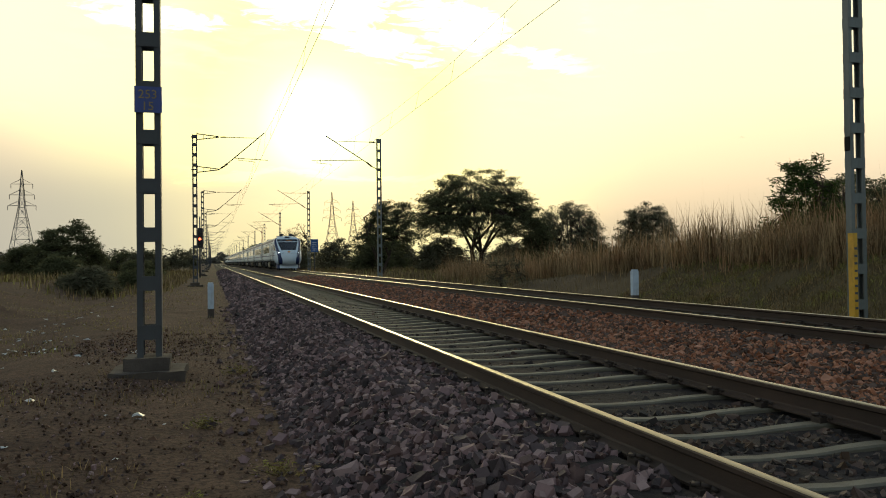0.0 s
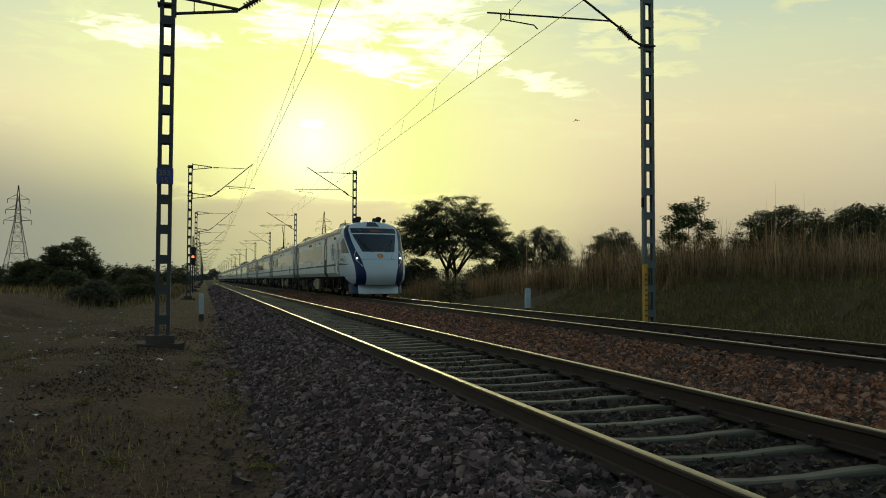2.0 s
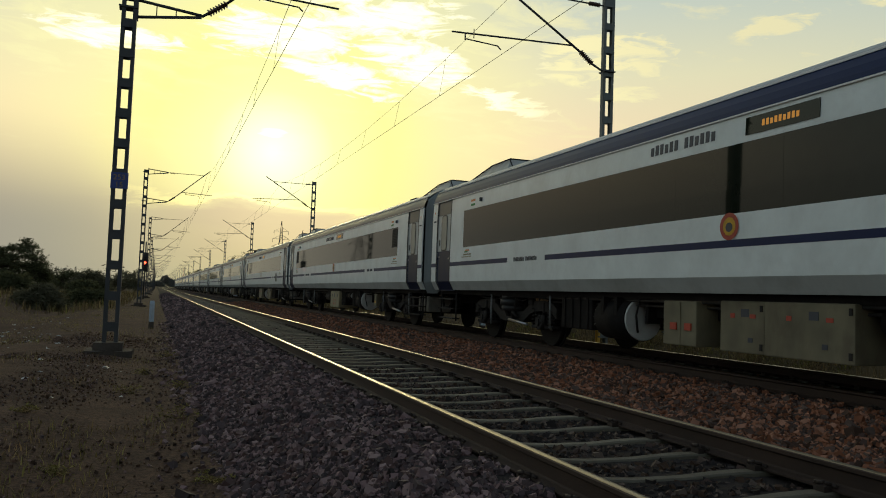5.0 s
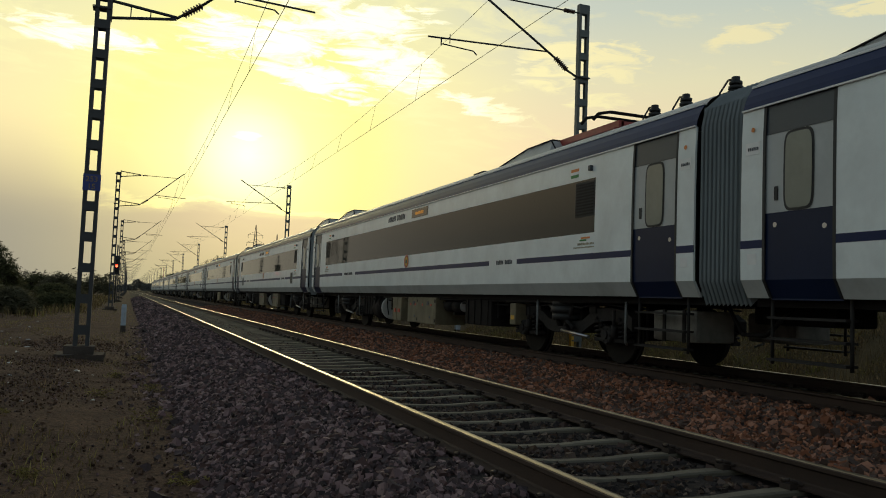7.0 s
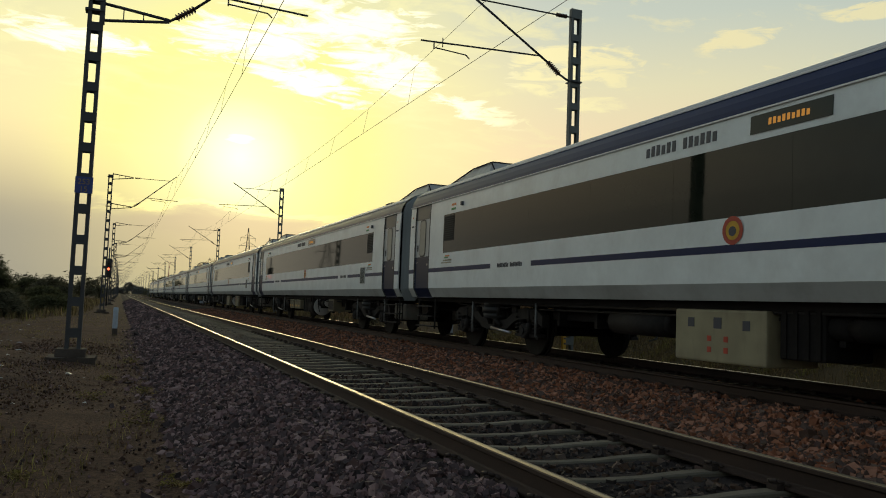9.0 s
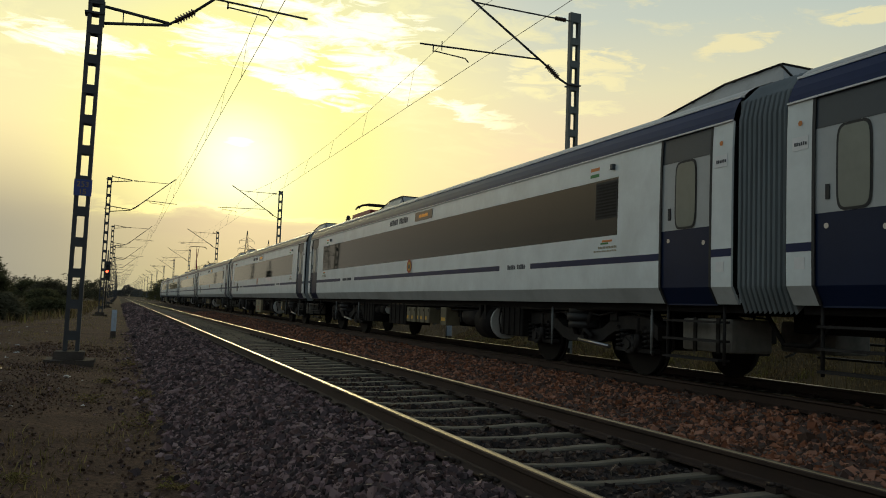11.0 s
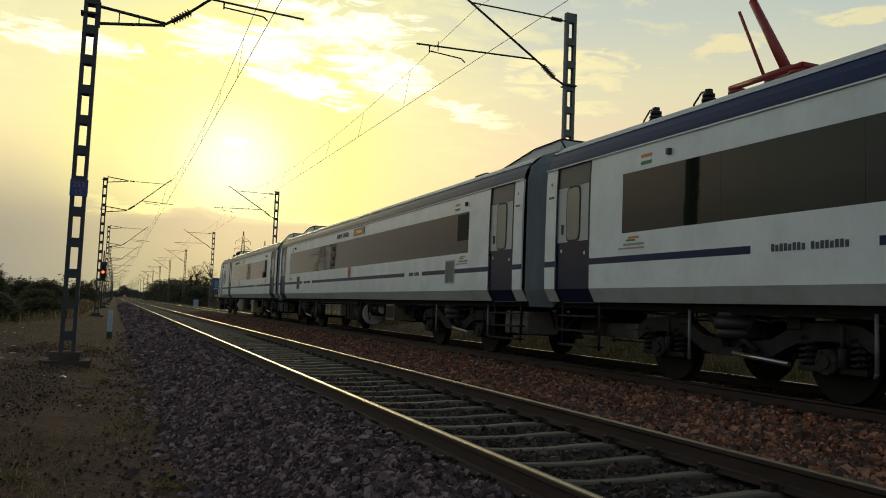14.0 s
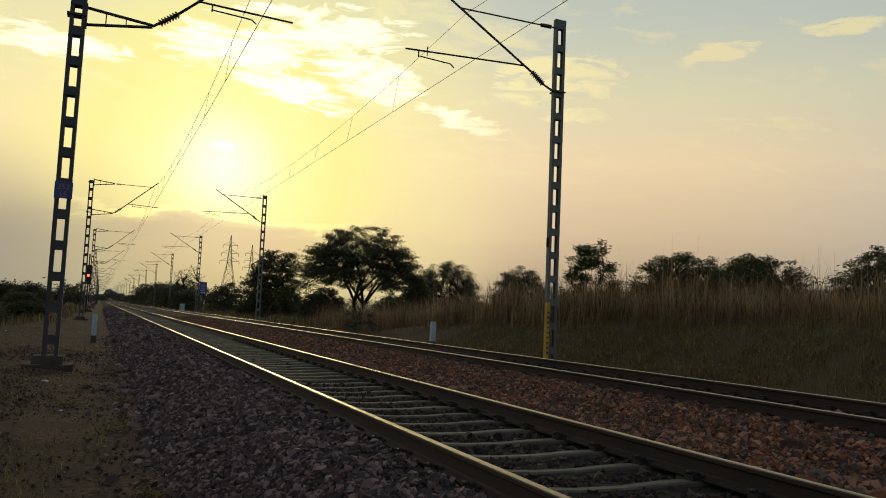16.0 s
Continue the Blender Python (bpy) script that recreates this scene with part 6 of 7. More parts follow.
def left_mast(y, detail):
    m = thing("catenary_mast", pose(MAST_L, y, 0), "latticed grey steel mast beside the near track", "catenary mast", "masts of the overhead line")
    mast_shaft(m, -0.36, 8.75, 0.22)
    mast_foot(m, -0.32, 0.36)
    reach = 1.42
    for z in (6.63, 8.62):
        bm = bmesh.new()
        tube(bm, (0.14, 0, z + 0.2), (reach, 0, z + 0.06), 0.032, seg=6)
        tube(bm, (0.14, 0, z - 0.16), (reach, 0, z + 0.02), 0.032, seg=6)
        box(bm, 0.12, 0.17, -0.1, 0.1, z - 0.22, z + 0.26)
        for k in (0.3, 0.6):
            x = 0.14 + (reach - 0.14) * k
            tube(bm, (x, 0, z - 0.16 + 0.18 * k), (x, 0, z + 0.2 - 0.14 * k), 0.012, seg=5)
        box(bm, -0.2, 0.16, -0.14, 0.14, z - 0.02, z + 0.02)
        part("bracket_frame", bm, GALV, m, "triangular steel bracket frame")
    insulator("bracket_insulator", (reach + 0.12, 0, 6.75), (reach + 0.5, 0, 7.03), m, 7, 0.085)
    bm = bmesh.new()
    tube(bm, (reach, 0, 6.67), (reach + 0.14, 0, 6.77), 0.03, seg=6)
    tube(bm, (reach + 0.48, 0, 7.02), (4.15, 0, 9.0), 0.030, seg=8)
    part("bracket_tube", bm, GALV, m, "inclined cantilever tube")
    insulator("stay_insulator", (reach + 0.08, 0, 8.66), (reach + 0.42, 0, 8.66), m, 6, 0.06)
    bm = bmesh.new()
    tube(bm, (reach + 0.4, 0, 8.66), (3.72, 0, 8.66), 0.02, seg=6)
    part("stay_tube", bm, GALV, m)
    bm = bmesh.new()
    tube(bm, (2.28, 0, 7.39), (4.35, 0, 7.30), 0.022, seg=6)
    tube(bm, (2.6, 0, 7.38), (2.6, 0, 7.22), 0.018, seg=5)
    path_tube(bm, [(2.58, 0, 7.26), (3.45, 0, 7.20), (3.55, 0, 7.12)], 0.016)
    part("register_arm", bm, GALV, m)
    if detail:
        bm = bmesh.new()
        box(bm, -0.16, 0.17, -0.16, -0.145, 2.87, 3.20)
        p = part("number_plate", bm, PLATE_BLUE, m, "blue enamel kilometre plate")
        for text, z in (("253", 3.05), ("15", 2.90)):
            cu = bpy.data.curves.new("plate_digits", "FONT")
            cu.body, cu.size, cu.align_x, cu.extrude = text, 0.155, "CENTER", 0.002
            cu.materials.append(DULL_GOLD)
            ob = new("plate_digits", cu)
            ob.parent = p
            ob.matrix_basis = pose(0, -0.165, z, 90, 0, 0)
    return m


DULL_GOLD = material("faded plate lettering", (0.28, 0.20, 0.06), 0.6, vary=0.2, scale=8, fine=40)


def right_mast(y, detail):
    m = thing("catenary_mast", pose(MAST_R, y, 0), "latticed grey steel mast beside the far track", "catenary mast", "masts of the overhead line")
    mast_shaft(m, -0.35, 8.95, 0.235, 0.065, 0.075, 0.62, GALV_PALE)
    mast_foot(m, -0.38, 0.4)
    bm = bmesh.new()
    box(bm, -0.17, 0.16, -0.15, 0.15, 6.94, 6.97)
    part("clamp", bm, GALV, m)
    insulator("bracket_insulator", (-0.46, 0, 7.12), (-0.82, 0, 7.40), m, 8, 0.085)
    bm = bmesh.new()
    tube(bm, (-0.12, 0, 6.96), (-0.46, 0, 7.12), 0.028, seg=6)
    tube(bm, (-0.80, 0, 7.38), (-3.46, 0, 9.04), 0.030, seg=8)
    part("bracket_tube", bm, GALV, m, "inclined cantilever tube")
    insulator("stay_insulator", (-0.26, 0, 8.72), (-0.60, 0, 8.72), m, 7, 0.06)
    bm = bmesh.new()
    tube(bm, (-0.1, 0, 8.72), (-0.27, 0, 8.72), 0.02, seg=6)
    tube(bm, (-0.58, 0, 8.72), (-2.95, 0, 8.72), 0.02, seg=6)
    part("stay_tube", bm, GALV, m)
    bm = bmesh.new()
    tube(bm, (-1.05, 0, 7.53), (-4.38, 0, 7.41), 0.022, seg=6)
    tube(bm, (-4.03, 0, 7.42), (-4.03, 0, 7.25), 0.018, seg=5)
    tube(bm, (-3.80, 0, 7.32), (-3.80, 0, 7.56), 0.012, seg=5)
    path_tube(bm, [(-4.0, 0, 7.28), (-3.16, 0, 7.22), (-3.06, 0, 7.13)], 0.016)
    part("register_arm", bm, GALV, m)
    if detail:
        bm = bmesh.new()
        box(bm, -0.20, -0.12, -0.145, -0.13, -0.2, 1.35)
        box(bm, -0.185, -0.135, -0.13, 0.0, -0.2, 1.35)
        s = part("danger_strip", bm, MAST_YELLOW, m, "yellow painted warning strip with dark marks")
        bm = bmesh.new()
        for k in range(9):
            box(bm, -0.19, -0.13, -0.151, -0.146, 0.02 + 0.13 * k, 0.06 + 0.13 * k)
        part("strip_lettering", bm, INK, s)
        bm = bmesh.new()
        box(bm, -0.17, -0.12, -0.06, 0.06, 2.8, 3.05, 0.01)
        part("junction_box", bm, UNDER, m)
    return m


mast_l = left_mast(FIRST - 0.5, True)
mast_r = right_mast(FIRST + 0.1, True)
plain_l, plain_r = left_mast(FIRST - 0.5 + SPAN, False), right_mast(FIRST + 0.1 + SPAN, False)
plain_l.matrix_basis = pose(-4.2, FIRST - 0.5 + SPAN, 0)
plain_r.matrix_basis = pose(7.3, FIRST + 0.1 + SPAN, 0)
for k in (-1, *range(2, 16)):
    copy_thing(plain_l, pose(-4.2, FIRST - 0.5 + SPAN * k, 0))
    copy_thing(plain_r, pose(7.3, FIRST + 0.1 + SPAN * k, 0))


def wires(name, x, support, y_off):
    t = thing(name, pose(0, 0, 0), "thin catenary wire with droppers above the track", "overhead wire", "overhead wires")
    c, mss = bmesh.new(), bmesh.new()
    for k in range(-1, 12):
        ya, yb = y_off + SPAN * k, y_off + SPAN * (k + 1)
        n = 8 if k < 3 else 3
        last = None
        for i in range(n + 1):
            u = i / n
            y = ya + (yb - ya) * u
            p = Vector((x + 0.05, y, 7.10))
            q = Vector((support + (x - support) * 0.0, y, 8.62 - 0.85 * 4 * u * (1 - u) * 0.9))
            if last:
                tube(c, last[0], p, 0.0085, seg=4, caps=False)
                tube(mss, last[1], q, 0.0072, seg=4, caps=False)
            if 0 < i < n:
                tube_part("dropper", p, q, 0.0055, WIRE, t, seg=3)
            last = (p, q)
    part("contact_wire", c, WIRE, t)
    part("messenger_wire", mss, WIRE, t)


wires("overhead_wire", -0.45, -0.28, FIRST - 0.5)
wires("overhead_wire", 4.70, 4.92, FIRST + 0.1)


# ---- plants ----
LEAF_DARK = leaf_material("thorn tree leaf", (0.100, 0.102, 0.054), 0.42)
LEAF_OLIVE = leaf_material("dusty shrub leaf", (0.125, 0.118, 0.076), 0.42)
LEAF_GREEN = leaf_material("broad sapling leaf", (0.05, 0.075, 0.022))
REED = leaf_material("dry reed", (0.24, 0.145, 0.08), 0.35, 0.7, (0.30, 0.215, 0.12))
GRASS = leaf_material("green bank grass", (0.20, 0.185, 0.060), 0.3, 0.7, (0.24, 0.165, 0.085))
STRAW = leaf_material("dry yellow grass", (0.16, 0.12, 0.065), 0.3, 0.5)
# Distance haze is mixed into the next two leaf colours, the first paler.
HAZE_LEAF = leaf_material("foliage greyed for haze", (0.17, 0.165, 0.145), 0.3, 0.2)
FAR_LEAF = leaf_material("woods paled for haze", (0.095, 0.088, 0.066), 0.3, 0.3)
BARK = material("rough bark", (0.055, 0.042, 0.032), 0.95, vary=0.35, scale=3, fine=25, spec=0.1, bump=0.02, bump_scale=12)


def leaf_cloud(rng, centres, radius, per, size, flat=0.6, droop=0.0, out=None):
    """Small leaf triangles scattered round twig ends, some on short sprays that break the outline."""
    n = len(centres) * per
    c = np.repeat(np.asarray(centres), per, 0)
    d = rng.normal(size=(n, 3))
    d /= np.linalg.norm(d, axis=1, keepdims=True)
    r = radius * rng.random((n, 1)) ** 0.55
    p = c + d * r * (1, 1, flat)
    p[:, 2] -= droop * rng.random(n)
    a = rng.normal(size=(n, 3))
    a /= np.linalg.norm(a, axis=1, keepdims=True)
    a[:, 2] *= 0.6
    b = np.cross(a, rng.normal(size=(n, 3)))
    b /= np.linalg.norm(b, axis=1, keepdims=True) + 1e-9
    s = size * rng.uniform(0.5, 1.4, (n, 1))
    v = np.stack([p - a * s, p + a * s, p + b * s * 0.45], 1)
    return v.reshape(-1, 3), np.arange(n * 3).reshape(-1, 3)


def limb(bm, pts, r0, r1, seg=6):
    n = len(pts) - 1
    for k in range(n):
        tube(bm, pts[k], pts[k + 1], r0 + (r1 - r0) * k / n, r0 + (r1 - r0) * (k + 1) / n, seg, caps=False)


def tree(name, x, y, height, width, seed, label, category="tree", umbrella=0.6, trunks=1, tips=160, per=40, leaf=0.11, mat=None, clump=0.55, trunk_r=0.2, lean=0.0, low=0.32, bare=0.0, base=None):
    """Tapered trunk and bent limbs reaching into a crown; leaves sit on the twig ends."""
    rng = np.random.default_rng(seed)
    z0 = ground_height(x, y) - 0.05 if base is None else base
    t = thing(name, pose(x, y, z0), label, category)
    ends = []
    while len(ends) < tips:
        u = rng.uniform(-1, 1, 3)
        if np.hypot(u[0], u[1]) > 1:
            continue
        r = np.hypot(u[0], u[1])
        top = (1 - r ** (2.4 + umbrella)) ** 0.6 * (1 - 0.08 * umbrella) + 0.10 * noise.noise(Vector((u[0] * 2.2 + seed, u[1] * 2.2, 0)))
        bottom = umbrella * (0.25 + 0.18 * noise.noise(Vector((u[0] * 3, u[1] * 3, seed)))) * (1 - r * 0.6)
        h = bottom + (top - bottom) * rng.random() ** 0.6
        lump = noise.noise(Vector((u[0] * 2.5 + seed * 3.1, u[1] * 2.5, h * 2.5)))
        if lump < -0.34:
            continue
        ends.append(np.array((u[0] * width / 2 * (1 + 0.12 * lump) + lean * h, u[1] * width / 2, height * (low + (1 - low) * h))))
    wood = bmesh.new()
    nodes = []
    for k in range(trunks):
        a = math.tau * (k + rng.random() * 0.5) / trunks
        foot = Vector((0.45 * (k - (trunks - 1) / 2), 0.2 * math.sin(a), 0))
        fork = Vector((foot.x * 2.2 + rng.normal() * 0.15 + lean * 0.2, rng.normal() * 0.2, height * low * rng.uniform(0.55, 0.85)))
        pts = [foot, foot.lerp(fork, 0.5) + Vector((rng.normal() * 0.12, rng.normal() * 0.12, 0)), fork]
        limb(wood, pts, trunk_r, trunk_r * 0.75, 8)
        for j in range(5):
            b = math.tau * (j + rng.random()) / 5
            reach = Vector((math.cos(b) * width * 0.30, math.sin(b) * width * 0.30, height * (low + (1 - low) * rng.uniform(0.35, 0.65))))
            mid = fork.lerp(reach, 0.5) + Vector((rng.normal() * 0.3, rng.normal() * 0.3, height * 0.05))
            limb(wood, [fork, fork.lerp(mid, 0.5) + Vector((0, 0, 0.1)), mid, reach], trunk_r * 0.6, trunk_r * 0.22, 6)
            nodes += [mid, reach, mid.lerp(reach, 0.5)]
    part("trunk", wood, BARK, t, "dark forked trunk and limbs")
    twig = bmesh.new()
    pos = np.array([tuple(n_) for n_ in nodes])
    for e in ends:
        k = int(np.argmin(np.linalg.norm(pos - e, axis=1)))
        a, b = Vector(pos[k]), Vector(e)
        m = a.lerp(b, 0.5) + Vector((rng.normal() * 0.15, rng.normal() * 0.15, 0.12))
        limb(twig, [a, m, b], 0.05 * trunk_r / 0.2, 0.012, 4)
        spray = b + Vector((b.x * 0.10 + rng.normal() * 0.25, b.y * 0.10 + rng.normal() * 0.25, abs(rng.normal()) * 0.3))
        limb(twig, [b, spray], 0.016 * min(1, height / 6), 0.008 * min(1, height / 6), 3)
    part("twig_mass", twig, BARK, t)
    keep = [e for e in ends if rng.random() > bare]
    v, f = leaf_cloud(rng, keep, clump, per, leaf, 0.62 - 0.36 * umbrella)
    spray_pts = [e + np.array((e[0] * 0.10, e[1] * 0.10, 0.15)) for e in keep]
    v2, f2 = leaf_cloud(rng, spray_pts, clump * 0.9, per // 3, leaf, 0.55 - 0.36 * umbrella)
    tagged(big_mesh("crown", np.concatenate([v, v2]), np.concatenate([f, f2 + len(v)]), mat or LEAF_DARK, t), "crown of small feathery leaves")
    return t


tree("thorn_tree", 24.2, 88, 10.9, 14.6, 3, "large dark umbrella-shaped thorn tree beside the line", umbrella=0.75, trunks=2, tips=640, per=120, leaf=0.12, clump=0.85, trunk_r=0.28, low=0.26)
tree("thorn_tree", 11.9, 80, 7.3, 5.2, 7, "dark lopsided thorn tree behind a mast", umbrella=0.7, trunks=2, tips=240, per=85, leaf=0.11, clump=0.6, trunk_r=0.16, low=0.30, lean=1.6)
tree("bare_tree", 11.3, 150, 8.2, 6.4, 11, "half-bare spreading tree far along the line", umbrella=0.5, tips=150, per=14, leaf=0.12, clump=0.6, trunk_r=0.2, low=0.25, bare=0.25)
tree("round_tree", 38.2, 95, 8.2, 9.2, 13, "rounded olive tree behind the reeds", umbrella=0.3, tips=300, per=100, leaf=0.13, mat=LEAF_OLIVE, clump=0.85, low=0.2)
tree("round_tree", 49.1, 95, 8.3, 7.8, 17, "rounded olive tree behind the reeds", umbrella=0.3, tips=280, per=100, leaf=0.13, mat=LEAF_OLIVE, clump=0.85, low=0.2)
tree("round_tree", 47.5, 60, 8.1, 11.0, 19, "broad dark tree behind tall reeds", umbrella=0.3, tips=420, per=60, leaf=0.19, mat=LEAF_DARK, clump=0.8, low=0.15)
tree("round_tree", 56.5, 60, 8.4, 12.5, 23, "broad dark tree behind tall reeds", umbrella=0.3, tips=460, per=60, leaf=0.19, mat=LEAF_DARK, clump=0.8, low=0.15)
tree("round_tree", 65.0, 51, 9.6, 13.5, 29, "broad dark tree behind tall reeds", umbrella=0.3, tips=520, per=60, leaf=0.19, mat=LEAF_DARK, clump=0.8, low=0.15)
tree("sapling", 16.9, 30, 3.55, 2.5, 31, "sapling with broad green leaves among reeds", umbrella=0.25, tips=75, per=60, leaf=0.10, mat=LEAF_GREEN, clump=0.36, trunk_r=0.05, low=0.25)
tree("shrub", 9.5, 40, 1.75, 1.9, 37, "pale dusty shrub beside the track", "shrub", umbrella=0.1, tips=60, per=22, leaf=0.07, mat=LEAF_OLIVE, clump=0.25, trunk_r=0.04, low=0.05)
tree("thorn_tree", -16.6, 90, 5.5, 6.6, 41, "dark bushy thorn tree in the field", umbrella=0.3, tips=260, per=60, leaf=0.17, clump=0.6, trunk_r=0.15, low=0.1)
tree("thorn_tree", -21.5, 96, 3.4, 4.2, 43, "dark bushy thorn tree in the field", umbrella=0.3, tips=160, per=60, leaf=0.17, clump=0.6, trunk_r=0.12, low=0.1)
for k, (x, y, h, w) in enumerate([(13.8, 120, 4.2, 5.5), (17.5, 105, 4.6, 6.0), (21.0, 112, 4.0, 5.0), (14.5, 97, 3.6, 4.2), (19.0, 84, 3.6, 4.5), (29.8, 84, 5.2, 3.6), (33.0, 100, 3.8, 5.5), (44, 100, 3.6, 5),
                                  (10.5, 190, 5.5, 7), (9.0, 240, 6, 8), (-12, 120, 3.2, 5), (-28, 130, 4.2, 5.5), (-36, 120, 3.4, 5), (-13, 65, 1.5, 2.6), (-9.5, 52, 1.2, 2.2), (-46, 140, 4.5, 6), (-11.5, 124, 2.6, 4.5), (-15.5, 132, 3.2, 5), (-21, 138, 2.8, 6), (-27, 128, 2.4, 5), (-34, 132, 3.4, 5.5), (-42, 138, 3.0, 6), (-8.8, 160, 4.0, 6), (-9.6, 84, 1.6, 3.4), (-55, 135, 4.6, 9), (-7.6, 60, 1.0, 2.0),
                                  (9.6, 135, 3.8, 5), (10.2, 160, 5.0, 6), (13.5, 165, 6.0, 8), (10.4, 215, 6.5, 8), (14, 225, 7.0, 9), (10.8, 275, 7.5, 9), (16, 285, 8.0, 10), (12, 340, 9.0, 12), (-9.5, 330, 8.0, 9)]):
    tree("bush", x, y, h, w, 50 + k, "dense dark thorn bush by the line", "bush", umbrella=0.2, tips=150, per=42, leaf=0.20, mat=(LEAF_OLIVE, LEAF_DARK)[k % 2], clump=0.7, trunk_r=0.08, low=0.05)


# Horizon trees: their air haze comes from the pale leaf colour.
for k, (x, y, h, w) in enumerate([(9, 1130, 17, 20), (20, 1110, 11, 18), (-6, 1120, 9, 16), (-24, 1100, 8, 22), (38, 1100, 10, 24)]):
    tree("far_tree", x, y, h, w, 120 + k, "tree painted haze grey where the line meets the horizon", umbrella=0.2, tips=150, per=30, leaf=1.0, mat=HAZE_LEAF, clump=2.4, trunk_r=0.4, low=0.05)


def far_woods():
    rng = np.random.default_rng(5)
    centres = []
    for k in range(1700):
        side = rng.random()
        y = rng.uniform(150, 560)
        x = rng.uniform(-300, -13) if side < 0.6 else rng.uniform(16 if y > 300 else 24, 340)
        h = rng.uniform(2.0, 5.5) * (1 + 0.5 * noise.noise(Vector((x * 0.03, y * 0.03, 0)))) * (0.7 + y / 700)
        for j in range(6):
            centres.append((x + rng.normal() * 2.4, y + rng.normal() * 2.0, -0.5 + h * rng.random() ** 0.7))
    v, f = leaf_cloud(rng, centres, 1.5, 13, 0.5, 0.8)
    tagged(big_mesh("far_woods", v, f, FAR_LEAF), "dim belt of distant scrub along the horizon", "woods", kind="stuff")


far_woods()


def blades(name, n, place, height, width, bend, mat, seed, label, category="grass"):
    """Single blades: tapered, bent, each its own island."""
    rng = np.random.default_rng(seed)
    p = np.array([place(rng) for _ in range(n)])
    n = len(p)
    h = height(rng, n) * (p[:, 3] if p.shape[1] > 3 else 1)
    p = p[:, :3]
    a = rng.uniform(0, math.tau, n)
    d = np.stack([np.cos(a), np.sin(a), np.zeros(n)], -1)
    lean = d * (h * bend * rng.random(n))[:, None]
    side = np.stack([-np.sin(a), np.cos(a), np.zeros(n)], -1) * (width * rng.uniform(0.6, 1.3, n))[:, None]
    up = np.zeros((n, 3))
    up[:, 2] = h
    v = np.stack([p - side, p + side, p + lean * 0.35 + up * 0.55 + side * 0.7, p + lean * 0.35 + up * 0.55 - side * 0.7, p + lean + up], 1)
    f = np.array([(0, 1, 2), (0, 2, 3), (3, 2, 4)])
    tri = (f[None] + (np.arange(n) * 5)[:, None, None]).reshape(-1, 3)
    return tagged(big_mesh(name, v.reshape(-1, 3), tri, mat), label, category, kind="stuff")


def on_ground(x, y):
    return x, y, ground_height(x, y) - 0.02


TUSSOCKS = []
reed_rng = np.random.default_rng(20)
while len(TUSSOCKS) < 900:
    y = reed_rng.uniform(7, 62)
    x = 12.0 + 0.22 * max(0, 24 - y) + reed_rng.random() ** 1.5 * (4 + y * 0.30) + 0.8 * noise.noise(Vector((y * 0.3, 0, 0)))
    if noise.noise(Vector((x * 0.4, y * 0.4, 3))) > -0.25:
        TUSSOCKS.append((x, y, reed_rng.uniform(0.45, 1.25), reed_rng.uniform(0.15, 0.5)))


def reed_place(rng):
    """Blades stand in uneven tussocks."""
    x, y, tall, wide_ = TUSSOCKS[int(rng.integers(len(TUSSOCKS)))]
    x, y = x + rng.normal() * wide_, y + rng.normal() * wide_
    return (*on_ground(x, y), tall)


blades("dry_reeds", 56000, reed_place, lambda r, n: r.uniform(0.5, 1.7, n) * (0.7 + 0.5 * r.random(n)), 0.012, 0.75, REED, 21, "thicket of dry brown reeds on the bank", "reeds")
blades("reed_stalks", 520, reed_place, lambda r, n: r.uniform(1.5, 2.7, n), 0.008, 0.12, REED, 22, "tall thin reed stalks above the thicket", "reeds")


def bank_place(rng):
    while True:
        x, y = rng.uniform(8.0, 16.0), rng.uniform(4, 30)
        if x > 13.0 + 0.22 * max(0, 24 - y):
            continue
        if noise.noise(Vector((x * 0.9, y * 0.9, 9))) > -0.35:
            return (*on_ground(x, y), 0.45 + 1.5 * max(0.0, noise.noise(Vector((x * 1.6, y * 1.6, 4)))))


blades("bank_grass", 70000, bank_place, lambda r, n: r.uniform(0.06, 0.24, n), 0.009, 2.0, GRASS, 23, "short green grass on the bank", "grass")
def dry_place(rng):
    x, y = rng.uniform(8.0, 15.0), (rng.uniform(18, 75) if rng.random() < 0.6 else rng.uniform(5, 22))
    return on_ground(x, y)


blades("bank_straw", 22000, dry_place, lambda r, n: r.uniform(0.1, 0.45, n), 0.006, 0.8, STRAW, 24, "dry yellow grass on the bank", "grass")


def verge_place(rng):
    """Patches of low growth on the left side, thicker away from the track and farther on."""
    while True:
        y = 3 + 70 * rng.random() ** 1.4
        x = -2.7 - rng.random() ** 0.8 * (3 + y * 0.28)
        if noise.noise(Vector((x * 0.8, y * 0.5, 1.5))) > 0.08 - 0.35 * smooth(18, 40, y) + (0.12 if y < 15 else 0):
            return on_ground(x, y)


blades("verge_grass", 26000, verge_place, lambda r, n: r.uniform(0.02, 0.12, n), 0.005, 1.2, GRASS, 25, "low patchy grass on the dirt verge", "grass")
blades("verge_straw", 8000, verge_place, lambda r, n: r.uniform(0.02, 0.09, n), 0.005, 1.6, STRAW, 26, "dry patchy grass on the dirt verge", "grass")


def field_place(rng):
    y = rng.uniform(45, 140)
    x = rng.uniform(-40, -5) if rng.random() < 0.5 else rng.uniform(8.5, 45)
    return on_ground(x, y)


blades("field_grass", 22000, field_place, lambda r, n: r.uniform(0.2, 0.7, n), 0.03, 0.7, STRAW, 27, "dry grass over the fields", "grass")
blades("field_weeds", 14000, field_place, lambda r, n: r.uniform(0.2, 0.6, n), 0.03, 0.7, GRASS, 28, "green weeds over the fields", "grass")


